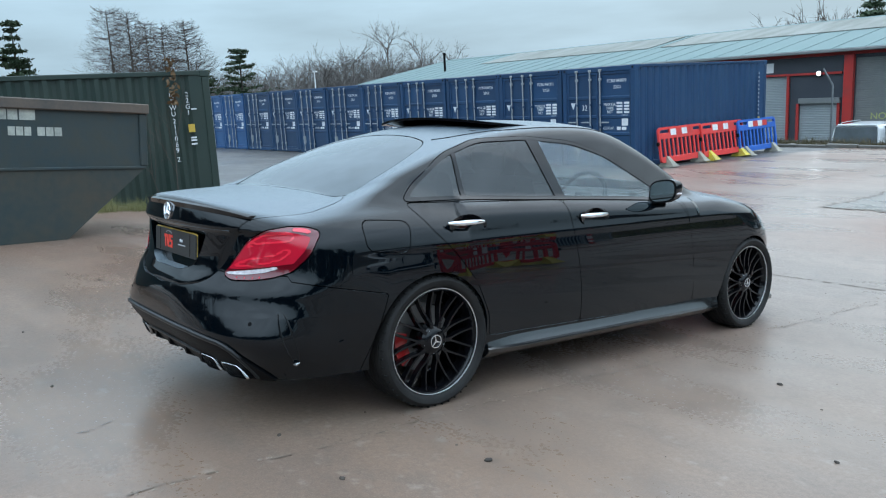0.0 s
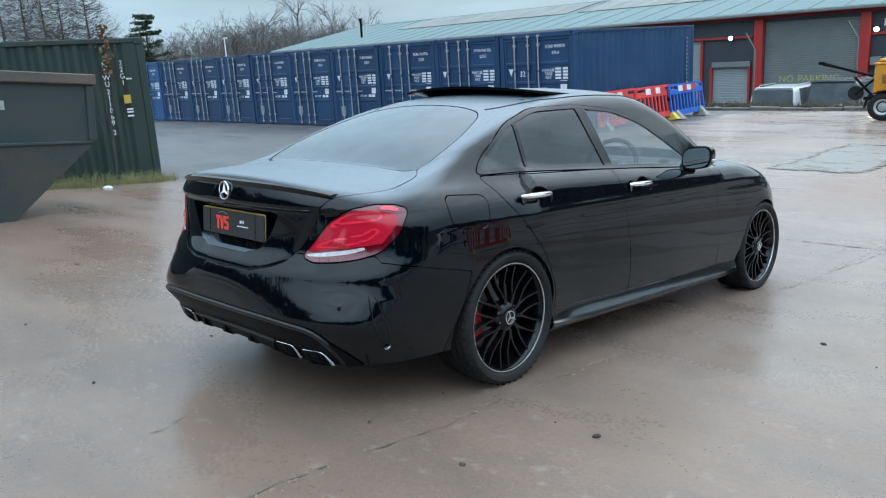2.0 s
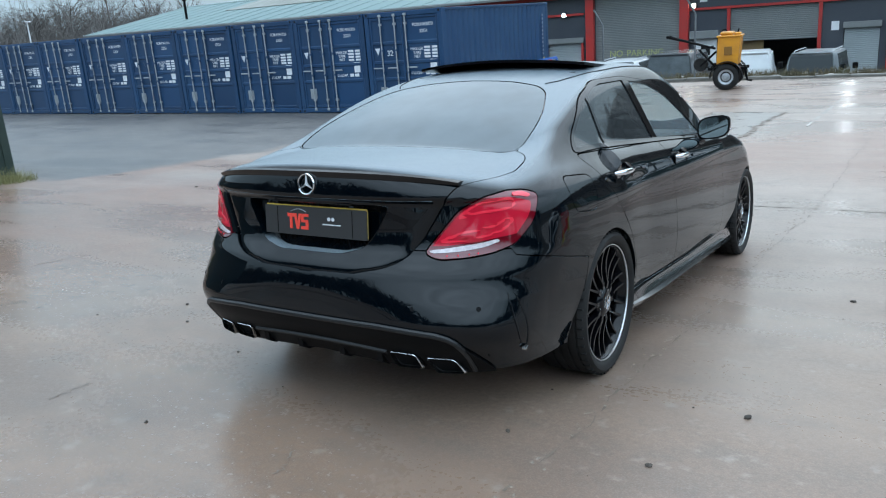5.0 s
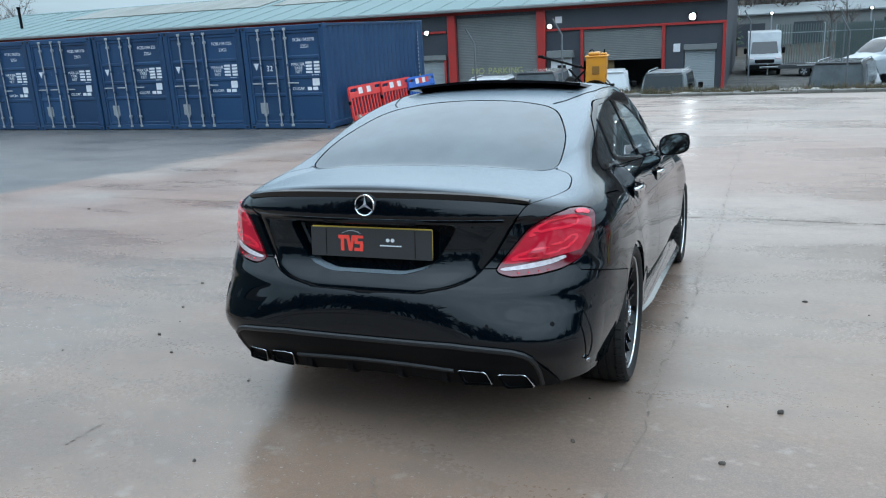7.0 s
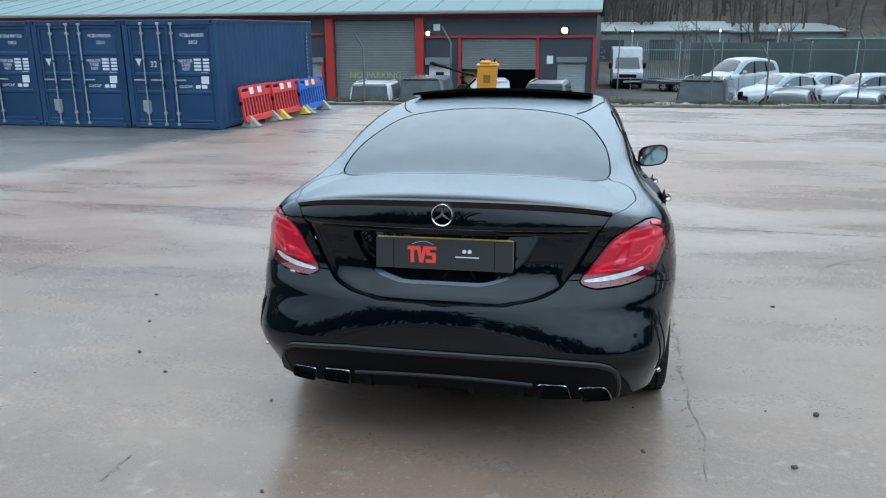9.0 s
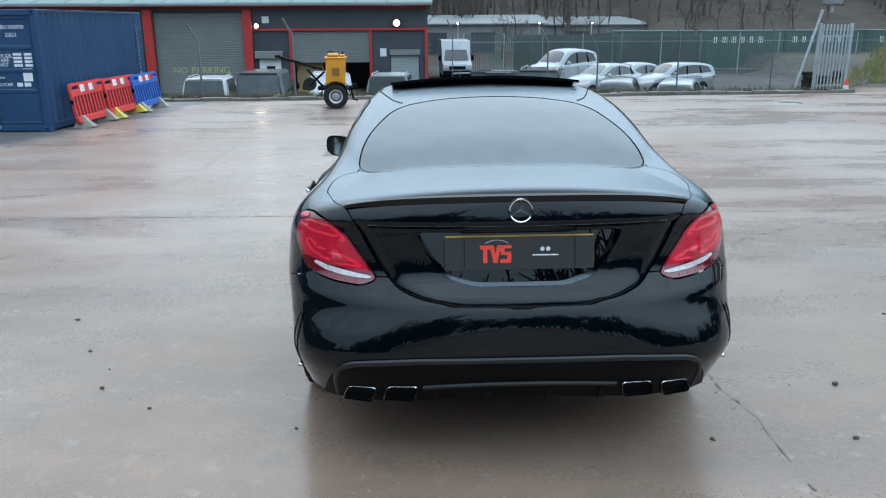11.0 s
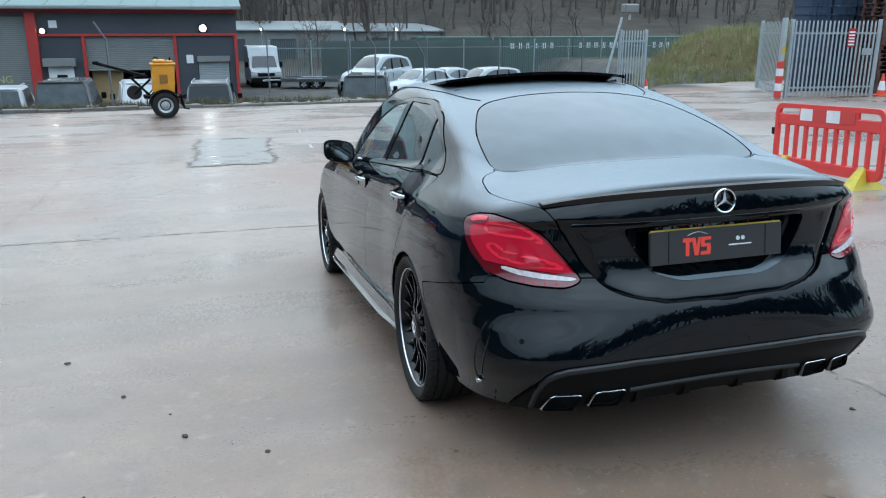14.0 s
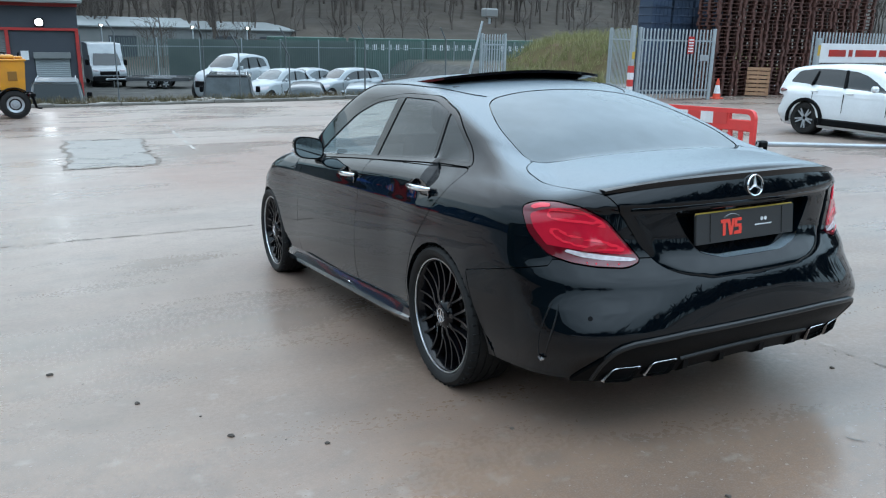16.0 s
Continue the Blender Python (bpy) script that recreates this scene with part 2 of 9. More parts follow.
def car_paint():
    """Black lacquer; faces that look up are painted paler, for rain droplets and sky sheen."""
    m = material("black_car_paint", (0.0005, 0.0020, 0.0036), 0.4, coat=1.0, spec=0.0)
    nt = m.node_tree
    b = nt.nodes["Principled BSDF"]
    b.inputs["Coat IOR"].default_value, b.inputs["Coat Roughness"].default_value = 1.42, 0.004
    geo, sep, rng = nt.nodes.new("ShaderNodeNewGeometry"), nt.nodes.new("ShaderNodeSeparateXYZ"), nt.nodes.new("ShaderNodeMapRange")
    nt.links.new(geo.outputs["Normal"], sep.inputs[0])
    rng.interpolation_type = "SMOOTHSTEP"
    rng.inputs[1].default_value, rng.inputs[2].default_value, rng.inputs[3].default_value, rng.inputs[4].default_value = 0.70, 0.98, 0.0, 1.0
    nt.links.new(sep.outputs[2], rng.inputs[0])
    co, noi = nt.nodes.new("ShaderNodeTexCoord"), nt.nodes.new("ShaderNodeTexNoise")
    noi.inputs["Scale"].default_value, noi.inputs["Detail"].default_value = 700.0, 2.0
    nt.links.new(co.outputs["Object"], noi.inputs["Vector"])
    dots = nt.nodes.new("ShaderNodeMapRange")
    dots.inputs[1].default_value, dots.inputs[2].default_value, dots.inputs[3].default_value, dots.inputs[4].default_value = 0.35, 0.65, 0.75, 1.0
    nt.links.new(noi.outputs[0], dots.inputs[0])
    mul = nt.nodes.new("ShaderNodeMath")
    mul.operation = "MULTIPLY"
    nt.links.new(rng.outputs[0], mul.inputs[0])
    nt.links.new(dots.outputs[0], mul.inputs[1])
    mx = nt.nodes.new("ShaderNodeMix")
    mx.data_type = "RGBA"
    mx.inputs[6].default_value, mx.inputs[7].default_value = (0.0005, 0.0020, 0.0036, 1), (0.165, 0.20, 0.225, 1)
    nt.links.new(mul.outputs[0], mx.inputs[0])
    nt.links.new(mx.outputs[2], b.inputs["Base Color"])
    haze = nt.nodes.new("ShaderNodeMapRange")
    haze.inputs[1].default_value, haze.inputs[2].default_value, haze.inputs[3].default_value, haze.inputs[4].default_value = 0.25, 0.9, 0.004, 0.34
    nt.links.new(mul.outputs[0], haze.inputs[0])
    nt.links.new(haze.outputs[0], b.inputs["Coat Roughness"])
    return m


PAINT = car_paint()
GLOSS = material("gloss_black_trim", (0.003, 0.003, 0.004), 0.06, spec=0.4)
MATT = material("black_plastic", (0.003, 0.0032, 0.0038), 0.45, spec=0.07, bump=0.0006, fine=600, second=(0.007, 0.007, 0.0075))
SATIN = material("satin_black_trim", (0.010, 0.011, 0.012), 0.36, spec=0.32, bump=0.0004, fine=500, second=(0.014, 0.015, 0.016))
GAP = material("dark_gap", (0.002, 0.002, 0.002), 0.9)
RUBBER = material("tyre_rubber", (0.010, 0.010, 0.0105), 0.65, spec=0.2, second=(0.022, 0.021, 0.020), scale=6, fine=90, bump=0.0008)
CHROME = material("chrome", (0.82, 0.83, 0.85), 0.06, metal=1.0)
RIM = material("gloss_black_alloy", (0.003, 0.003, 0.004), 0.16, coat=0.2, spec=0.2)
LIP = material("machined_alloy_lip", (0.80, 0.81, 0.83), 0.32, metal=1.0)
BLUE = material("navy_container_paint", (0.0050, 0.036, 0.098), 0.45, second=(0.009, 0.047, 0.112), scale=1.2, fine=25, rvar=0.1, bump=0.002, random=0.18)
AZURE = material("bright_blue_container_paint", (0.010, 0.078, 0.21), 0.45, second=(0.012, 0.062, 0.17), scale=1.2, fine=25, rvar=0.1, bump=0.002)
GREEN = material("dark_green_container_paint", (0.010, 0.027, 0.022), 0.5, second=(0.020, 0.034, 0.026), scale=1.5, fine=20, rvar=0.1, bump=0.003)
STEEL = material("galvanised_steel", (0.42, 0.44, 0.46), 0.45, metal=0.6, second=(0.33, 0.35, 0.37), scale=4, fine=50, rvar=0.1)
WHITE = material("white_marking", (0.74, 0.75, 0.76), 0.55, second=(0.55, 0.57, 0.60), scale=5, fine=60)
RED = material("red_painted_steel", (0.42, 0.022, 0.018), 0.45, second=(0.30, 0.03, 0.025), scale=1.5, fine=20)
SHUTTER = material("grey_shutter", (0.16, 0.17, 0.17), 0.5, metal=0.2, second=(0.20, 0.205, 0.20), scale=0.8, fine=12)
CLAD = material("dark_blue_cladding", (0.030, 0.036, 0.048), 0.5, second=(0.042, 0.048, 0.058), scale=0.8, fine=15)
ROOFING = material("pale_green_roof_sheet", (0.135, 0.195, 0.195), 0.7, spec=0.15, second=(0.17, 0.23, 0.225), scale=0.15, fine=3, rvar=0.1, stretch=(1, 0.3, 1))

# ---------------------------------------------------------------- mesh tools
class Geo:
    """Collects points and faces for one mesh."""

    def __init__(self):
        self.v, self.f = [], []

    def add(self, verts, faces):
        k = len(self.v)
        self.v += [tuple(p) for p in verts]
        self.f += [tuple(i + k for i in f) for f in faces]
        return self

    def box(self, x0, x1, y0, y1, z0, z1, b=0.0, m=None):
        """A box, its edges chamfered by b."""
        c = Vector(((x0 + x1) / 2, (y0 + y1) / 2, (z0 + z1) / 2))
        h = (abs(x1 - x0) / 2, abs(y1 - y0) / 2, abs(z1 - z0) / 2)
        b = min(b, 0.49 * min(h) * 2 * 0.98 / 2 * 2)
        if b <= 0:
            vs = [Vector((sx * h[0], sy * h[1], sz * h[2])) for sx in (-1, 1) for sy in (-1, 1) for sz in (-1, 1)]
            fs = [(0, 1, 3, 2), (4, 6, 7, 5), (0, 4, 5, 1), (2, 3, 7, 6), (0, 2, 6, 4), (1, 5, 7, 3)]
        else:
            vs, idx = [], {}
            for s in ((sx, sy, sz) for sx in (-1, 1) for sy in (-1, 1) for sz in (-1, 1)):
                for a in range(3):
                    idx[s, a] = len(vs)
                    vs.append(Vector([s[i] * (h[i] - (0 if i == a else b)) for i in range(3)]))
            fs = []
            for a in range(3):
                o, p = [i for i in range(3) if i != a]
                for sa in (-1, 1):
                    q = []
                    for so, sp in ((-1, -1), (1, -1), (1, 1), (-1, 1)):
                        s = [0, 0, 0]
                        s[a], s[o], s[p] = sa, so, sp
                        q.append(idx[tuple(s), a])
                    fs.append(q)
                for so in (-1, 1):
                    for sp in (-1, 1):
                        e = []
                        for sa in (-1, 1):
                            s = [0, 0, 0]
                            s[a], s[o], s[p] = sa, so, sp
                            e.append(tuple(s))
                        fs.append([idx[e[0], o], idx[e[1], o], idx[e[1], p], idx[e[0], p]])
            for s in ((sx, sy, sz) for sx in (-1, 1) for sy in (-1, 1) for sz in (-1, 1)):
                fs.append([idx[s, 0], idx[s, 1], idx[s, 2]])
            out = []
            for f in fs:
                n = (vs[f[1]] - vs[f[0]]).cross(vs[f[2]] - vs[f[0]])
                mid = sum((vs[i] for i in f), Vector()) / len(f)
                out.append(f if n.dot(mid) > 0 else f[::-1])
            fs = out
        vs = [v + c for v in vs]
        if m is not None:
            vs = [m @ v for v in vs]
        return self.add(vs, fs)

    def tube(self, pts, r, n=8, caps=True, closed=False):
        """A round bar along points; r may be a list."""
        pts = [Vector(p) for p in pts]
        rr = r if isinstance(r, (list, tuple)) else [r] * len(pts)
        k, up = len(self.v), None
        for i, p in enumerate(pts):
            a = pts[i - 1] if (i or closed) else pts[i]
            c = pts[(i + 1) % len(pts)] if (i < len(pts) - 1 or closed) else pts[i]
            d = (c - a).normalized()
            if up is None:
                up = d.orthogonal().normalized()
            up = (up - d * up.dot(d)).normalized()
            s = d.cross(up)
            for j in range(n):
                w = 2 * math.pi * j / n
                self.v.append(tuple(p + (up * math.cos(w) + s * math.sin(w)) * rr[i]))
        m = len(pts)
        for i in range(m if closed else m - 1):
            for j in range(n):
                a, c = k + i * n, k + ((i + 1) % m) * n
                self.f.append((a + j, a + (j + 1) % n, c + (j + 1) % n, c + j))
        if caps and not closed:
            self.f.append(tuple(k + j for j in range(n))[::-1])
            self.f.append(tuple(k + (m - 1) * n + j for j in range(n)))
        return self

    def lathe(self, prof, n=48, axis="x", m=None, closed=False):
        """Turns (radius, along) points round an axis."""
        k = len(self.v)
        for r, a in prof:
            for j in range(n):
                w = 2 * math.pi * j / n
                p = (a, r * math.cos(w), r * math.sin(w)) if axis == "x" else (r * math.cos(w), r * math.sin(w), a)
                self.v.append(tuple(m @ Vector(p)) if m is not None else p)
        q = len(prof)
        for i in range(q if closed else q - 1):
            for j in range(n):
                a, c = k + i * n, k + ((i + 1) % q) * n
                self.f.append((a + j, a + (j + 1) % n, c + (j + 1) % n, c + j))
        return self

    def prism(self, outline, a, c, axis="x", m=None):
        """An outline of two coordinates drawn out from a to c along an axis."""
        put = {"x": lambda u, v, w: (w, u, v), "y": lambda u, v, w: (u, w, v), "z": lambda u, v, w: (u, v, w)}[axis]
        k, n = len(self.v), len(outline)
        for w in (a, c):
            for u, v in outline:
                p = put(u, v, w)
                self.v.append(tuple(m @ Vector(p)) if m is not None else p)
        for j in range(n):
            self.f.append((k + j, k + (j + 1) % n, k + n + (j + 1) % n, k + n + j))
        self.f.append(tuple(range(k, k + n))[::-1])
        self.f.append(tuple(range(k + n, k + 2 * n)))
        return self

    def grid(self, fn, nu, nv):
        k = len(self.v)
        for i in range(nu + 1):
            for j in range(nv + 1):
                self.v.append(tuple(fn(i / nu, j / nv)))
        for i in range(nu):
            for j in range(nv):
                a = k + i * (nv + 1) + j
                self.f.append((a, a + nv + 1, a + nv + 2, a + 1))
        return self

    def mesh(self, name, mat, sharp=35, fix=True):
        me = bpy.data.meshes.new(name)
        me.from_pydata(self.v, [], self.f)
        if fix:
            bm = bmesh.new()
            bm.from_mesh(me)
            bmesh.ops.recalc_face_normals(bm, faces=bm.faces)
            bm.to_mesh(me)
            bm.free()
        me.materials.append(mat)
        if sharp:
            me.shade_smooth()
            me.set_sharp_from_angle(angle=radians(sharp))
        return me


def thing(name, label, category, m=None, group="", kind=""):
    ob = new(name)
    ob.empty_display_size = 0.2
    if m is not None:
        ob.matrix_basis = m
    return tagged(ob, label, category, group, kind)


def part(name, geo, mat, parent=None, label="", m=None, sharp=35, fix=True):
    me = geo.mesh(name, mat, sharp, fix) if isinstance(geo, Geo) else geo
    ob = new(name, me)
    if parent is not None:
        ob.parent = parent
    if m is not None:
        ob.matrix_basis = m
    return tagged(ob, label)


def lone(name, geo, mat, label, category, m=None, group="", kind="", sharp=35, fix=True):
    ob = part(name, geo, mat, None, "", m, sharp, fix)
    return tagged(ob, label, category, group, kind)


def writing(name, text, size, mat, parent, m, depth=0.002, squeeze=1.0):
    """Lettering in the built-in font, turned into a mesh."""
    c = bpy.data.curves.new(name, "FONT")
    c.body, c.size, c.extrude, c.align_x, c.align_y = text, size, depth, "CENTER", "CENTER"
    c.space_line = 0.9
    tmp = bpy.data.objects.new(name, c)
    scene.collection.objects.link(tmp)
    me = bpy.data.meshes.new_from_object(tmp.evaluated_get(bpy.context.evaluated_depsgraph_get()))
    bpy.data.objects.remove(tmp)
    bpy.data.curves.remove(c)
    me.transform(Matrix.Diagonal((squeeze, 1, 1, 1)))
    me.name = name
    me.materials.clear()
    me.materials.append(mat)
    return part(name, me, mat, parent, "", m)


def lerp(a, b, t):
    return a + (b - a) * t


def ease(a, b, v):
    t = min(1.0, max(0.0, (v - a) / (b - a)))
    return t * t * (3 - 2 * t)


def ground_z(x, y):
    """Height of the ground: it falls gently past the car, levels out, and drops behind the kerb to the lower yard."""
    if y < 3.5:
        b = -0.092 * max(y, -9)
    elif y < 9.5:
        s = y - 3.5
        b = -0.322 - 0.092 * s + 0.092 * s * s / 12
    else:
        b = -0.598 - (min(y, 24) - 9.5) * 0.0095
    b += 0.008 * min(max(x, -6), 6) * (1 if y < 3.5 else max(0, 1 - (y - 3.5) / 6))
    drop = ease(23.3, 25.2, y) * (1 - ease(13.5, 15.5, x - 10 * ease(26, 30, y)))
    b -= 1.36 * drop
    # grassed spoil heap beyond the entrance
    d = math.hypot((x - 30.3) / 10.2, (y - 35.5) / 7.5)
    if d < 1:
        b += 2.15 * (1 - d ** 2.6) ** 0.8 * ease(26.5, 29.0, y)
    # wooded hillside far off
    r = max(0.0, y - 75)
    b += min(45, r * 0.28) * (1 - ease(-60, 10, -x - 20)) if r else 0
    return b

# ---------------------------------------------------------------- ground
def make_ground():
    xs = sorted(set([-1500, -700, -300, -150, -100] + list(np.arange(-70, -16, 3.0)) + list(np.arange(-16, 16, 0.5)) + list(np.arange(16, 40, 1.0)) + [45, 52, 60, 80, 110, 150, 300, 700, 1500]))
    ys = sorted(set([-1500, -600, -200, -80, -40, -25] + list(np.arange(-16, 23, 0.5)) + list(np.arange(23, 26, 0.25)) + list(np.arange(26, 50, 1.0)) + [52, 56, 60, 65, 70, 75, 80, 90, 100, 120, 150, 200, 300, 600, 1500]))
    g = Geo()
    for x in xs:
        for y in ys:
            g.v.append((x, y, ground_z(float(x), float(y))))
    n = len(ys)
    for i in range(len(xs) - 1):
        for j in range(n - 1):
            a = i * n + j
            g.f.append((a, a + n, a + n + 1, a + 1))
    tagged(part("ground", g, YARD, None, "", None, 60, False), "wet red-brown concrete yard with silt stains and sheen", "ground", "", "structure")


make_ground()
# ---------------------------------------------------------------- the saloon's outer skin
def curve_fn(pts):
    """A smooth curve through (u, v) knots, as a function of numpy arrays."""
    u = np.array([p[0] for p in pts], float)
    v = np.array([p[1] for p in pts], float)
    d = np.diff(v) / np.diff(u)
    m = np.concatenate(([d[0]], (d[1:] + d[:-1]) / 2, [d[-1]]))
    m[1:-1] = np.where(d[1:] * d[:-1] <= 0, 0.0, m[1:-1])

    def fn(q):
        q = np.clip(q, u[0], u[-1])
        i = np.clip(np.searchsorted(u, q) - 1, 0, len(u) - 2)
        w = u[i + 1] - u[i]
        t = (q - u[i]) / w
        return ((2 * t ** 3 - 3 * t ** 2 + 1) * v[i] + (t ** 3 - 2 * t ** 2 + t) * w * m[i]
                + (3 * t ** 2 - 2 * t ** 3) * v[i + 1] + (t ** 3 - t ** 2) * w * m[i + 1])
    return fn


def smin(a, b, k):
    h = np.maximum(k - np.abs(a - b), 0) / k
    return np.minimum(a, b) - h * h * k * 0.25


HALF = curve_fn([(0.14, 0.79), (0.20, 0.835), (0.30, 0.864), (0.40, 0.883), (0.48, 0.889), (0.56, 0.889), (0.63, 0.8865), (0.70, 0.882),
                 (0.78, 0.873), (0.86, 0.859), (0.93, 0.840), (1.0, 0.806), (1.1, 0.74)])
PLAN = curve_fn([(-1.1, -0.03), (-0.6, -0.004), (-0.25, 0.012), (0.15, 0.012), (0.6, -0.002), (1.4, 0.0), (2.2, -0.006), (2.84, 0.008), (3.3, -0.02), (3.7, -0.05)])
REAR = curve_fn([(0.14, -0.84), (0.24, -0.905), (0.32, -0.965), (0.39, -1.015), (0.45, -1.036), (0.52, -1.035), (0.575, -1.027), (0.62, -1.012), (0.66, -0.988),
                 (0.70, -0.966), (0.78, -0.955), (0.868, -0.955), (0.89, -0.974), (0.95, -0.966), (1.02, -0.960), (1.1, -0.95)])
FRONT = curve_fn([(0.14, 3.52), (0.25, 3.60), (0.40, 3.64), (0.55, 3.64), (0.68, 3.60), (0.80, 3.50), (0.95, 3.40)])
DECK = curve_fn([(-1.05, 0.998), (-0.93, 1.012), (-0.75, 1.027), (-0.55, 1.036), (-0.35, 1.041), (0.0, 1.045), (0.6, 1.04), (1.2, 1.02), (1.8, 1.0),
                 (2.2, 0.995), (2.45, 1.005), (2.7, 0.985), (3.0, 0.945), (3.25, 0.885), (3.45, 0.80), (3.6, 0.69), (3.7, 0.55)])
CROWN = curve_fn([(-1.05, 0.12), (-0.9, 0.115), (-0.7, 0.085), (-0.4, 0.04), (0.0, 0.06), (0.6, 0.07), (2.0, 0.07), (2.6, 0.10), (3.3, 0.16), (3.7, 0.2)])
ROOF = curve_fn([(-0.80, 0.90), (-0.55, 0.985), (-0.40, 1.046), (-0.2, 1.145), (0.0, 1.222), (0.2, 1.288), (0.4, 1.342), (0.65, 1.388), (1.0, 1.422), (1.3, 1.43),
                 (1.55, 1.405), (1.8, 1.325), (2.0, 1.235), (2.2, 1.13), (2.4, 1.02), (2.6, 0.90), (2.9, 0.72)])
WAIST = curve_fn([(-0.8, -0.14), (-0.5, -0.085), (-0.2, -0.045), (0.2, -0.012), (0.7, 0.0), (1.4, 0.0), (2.0, -0.03), (2.6, -0.10)])
BLEND = curve_fn([(-1.0, 0.02), (-0.8, 0.04), (-0.5, 0.14), (-0.1, 0.14), (0.25, 0.05), (0.6, 0.03), (1.9, 0.03), (2.3, 0.06), (2.8, 0.08)])


def tub(x, y, z):
    """Lower body: positive inside."""
    w = HALF(z) + PLAN(y)
    crease = 0.004 * np.exp(-((z - (0.800 + 0.012 * y)) / 0.022) ** 2) * np.clip((y + 0.6) * 2, 0, 1)
    w = w + crease - 0.032 * np.clip((0.52 - z) / 0.26, 0, 1) * np.clip((-0.22 - y) / 0.16, 0, 1)
    low = np.clip((0.60 - z) / 0.24, 0, 1)
    w = w - 0.022 * np.exp(-((z - 0.50) / 0.13) ** 2) * np.clip((-0.30 - y) / 0.30, 0, 1)
    a, b = np.abs(x) / w, REAR(z)
    r = np.clip((b + 0.56 - y) / 0.56, 0, 2)
    f = np.clip((y - (FRONT(z) - 0.80)) / 0.80, 0, 2)
    n = np.where(y < 1.5, 2.6 + 1.3 * low * low * (3 - 2 * low), 2.2)
    side = (1 - (a ** n + np.maximum(r, f) ** n) ** (1 / n)) * 0.88
    top = DECK(y) - CROWN(y) * x * x - np.where(y < 0.2, 0.20, 0.03) * x ** 4 - z
    return smin(smin(side, top, np.where(y > 2.2, 0.10, 0.075)), z - 0.15, 0.04)


def cabin(x, y, z, roofline=None, waist=None):
    w = 0.778 + (waist or WAIST)(y) - (np.maximum(z, 0.90) - 0.97) * 0.43 - 0.22 * np.maximum(z - 1.2, 0) ** 2
    top = (roofline or ROOF)(y) + 2 * np.minimum(y + 0.8, 0) - 2 * np.maximum(y - 2.9, 0) - (0.13 + 0.02 * np.clip(0.6 - y, 0, 1)) * x * x - z
    return np.minimum(smin((w - np.abs(x)) * 0.9, top * 0.95, 0.050 + 0.025 * np.clip((y - 0.3) * 2, 0, 1)), z - 0.75)


def skin(x, y, z):
    s = np.clip((np.abs(x) - 0.53) / 0.18, 0, 1)
    k = BLEND(y) * (0.07 + 0.93 * s * s * (3 - 2 * s))
    return -smin(-tub(x, y, z), -cabin(x, y, z), k)


def skin_normals(p, shape=None):
    e, f = 0.002, shape or skin
    x, y, z = p[:, 0], p[:, 1], p[:, 2]
    g = np.stack([f(x + e, y, z) - f(x - e, y, z), f(x, y + e, z) - f(x, y - e, z), f(x, y, z + e) - f(x, y, z - e)], 1)
    return -g / np.maximum(np.linalg.norm(g, axis=1, keepdims=True), 1e-9)


def cast(o, d, far=2.2, shape=None):
    """Where rays from inside leave the skin."""
    lo, hi = np.zeros(len(o)), np.full(len(o), far)
    for _ in range(34):
        m = (lo + hi) / 2
        p = o + d * m[:, None]
        inside = (shape or skin)(p[:, 0], p[:, 1], p[:, 2]) > 0
        lo, hi = np.where(inside, m, lo), np.where(inside, hi, m)
    return o + d * lo[:, None]


def skin_grid(shape=None, k=1):
    """Rows of rays from a spine inside the car: its right half as points and quads."""
    rows = []
    for a in np.radians(np.linspace(90, 0, 45 // k + 1)[:-1]):
        rows.append(((0, 2.75, 0.60), (np.cos(a), np.sin(a), 0)))
    for y in np.linspace(2.75, -0.40, 150 // k):
        rows.append(((0, y, 0.60), (1, 0, 0)))
    for a in np.radians(np.linspace(0, 90, 90 // k + 1)[1:]):
        rows.append(((0, -0.40, 0.60), (np.cos(a), -np.sin(a), 0)))
    ph = np.radians(np.concatenate((np.linspace(-38, 22, 80 // k), np.linspace(22, 55, 60 // k)[1:], np.linspace(55, 90, 42 // k)[1:])))
    o = np.array([r[0] for r in rows])[:, None, :] + np.zeros((1, len(ph), 1))
    d = np.array([r[1] for r in rows])[:, None, :] * np.cos(ph)[None, :, None] + np.sin(ph)[None, :, None] * np.array((0, 0, 1.0))
    n, m = len(rows), len(ph)
    p = cast(o.reshape(-1, 3), d.reshape(-1, 3), 2.2, shape)
    p[:, 0] = np.maximum(p[:, 0], 0)
    i = np.arange(n * m).reshape(n, m)
    q = np.stack([i[:-1, :-1], i[1:, :-1], i[1:, 1:], i[:-1, 1:]], -1).reshape(-1, 4)
    return p, q


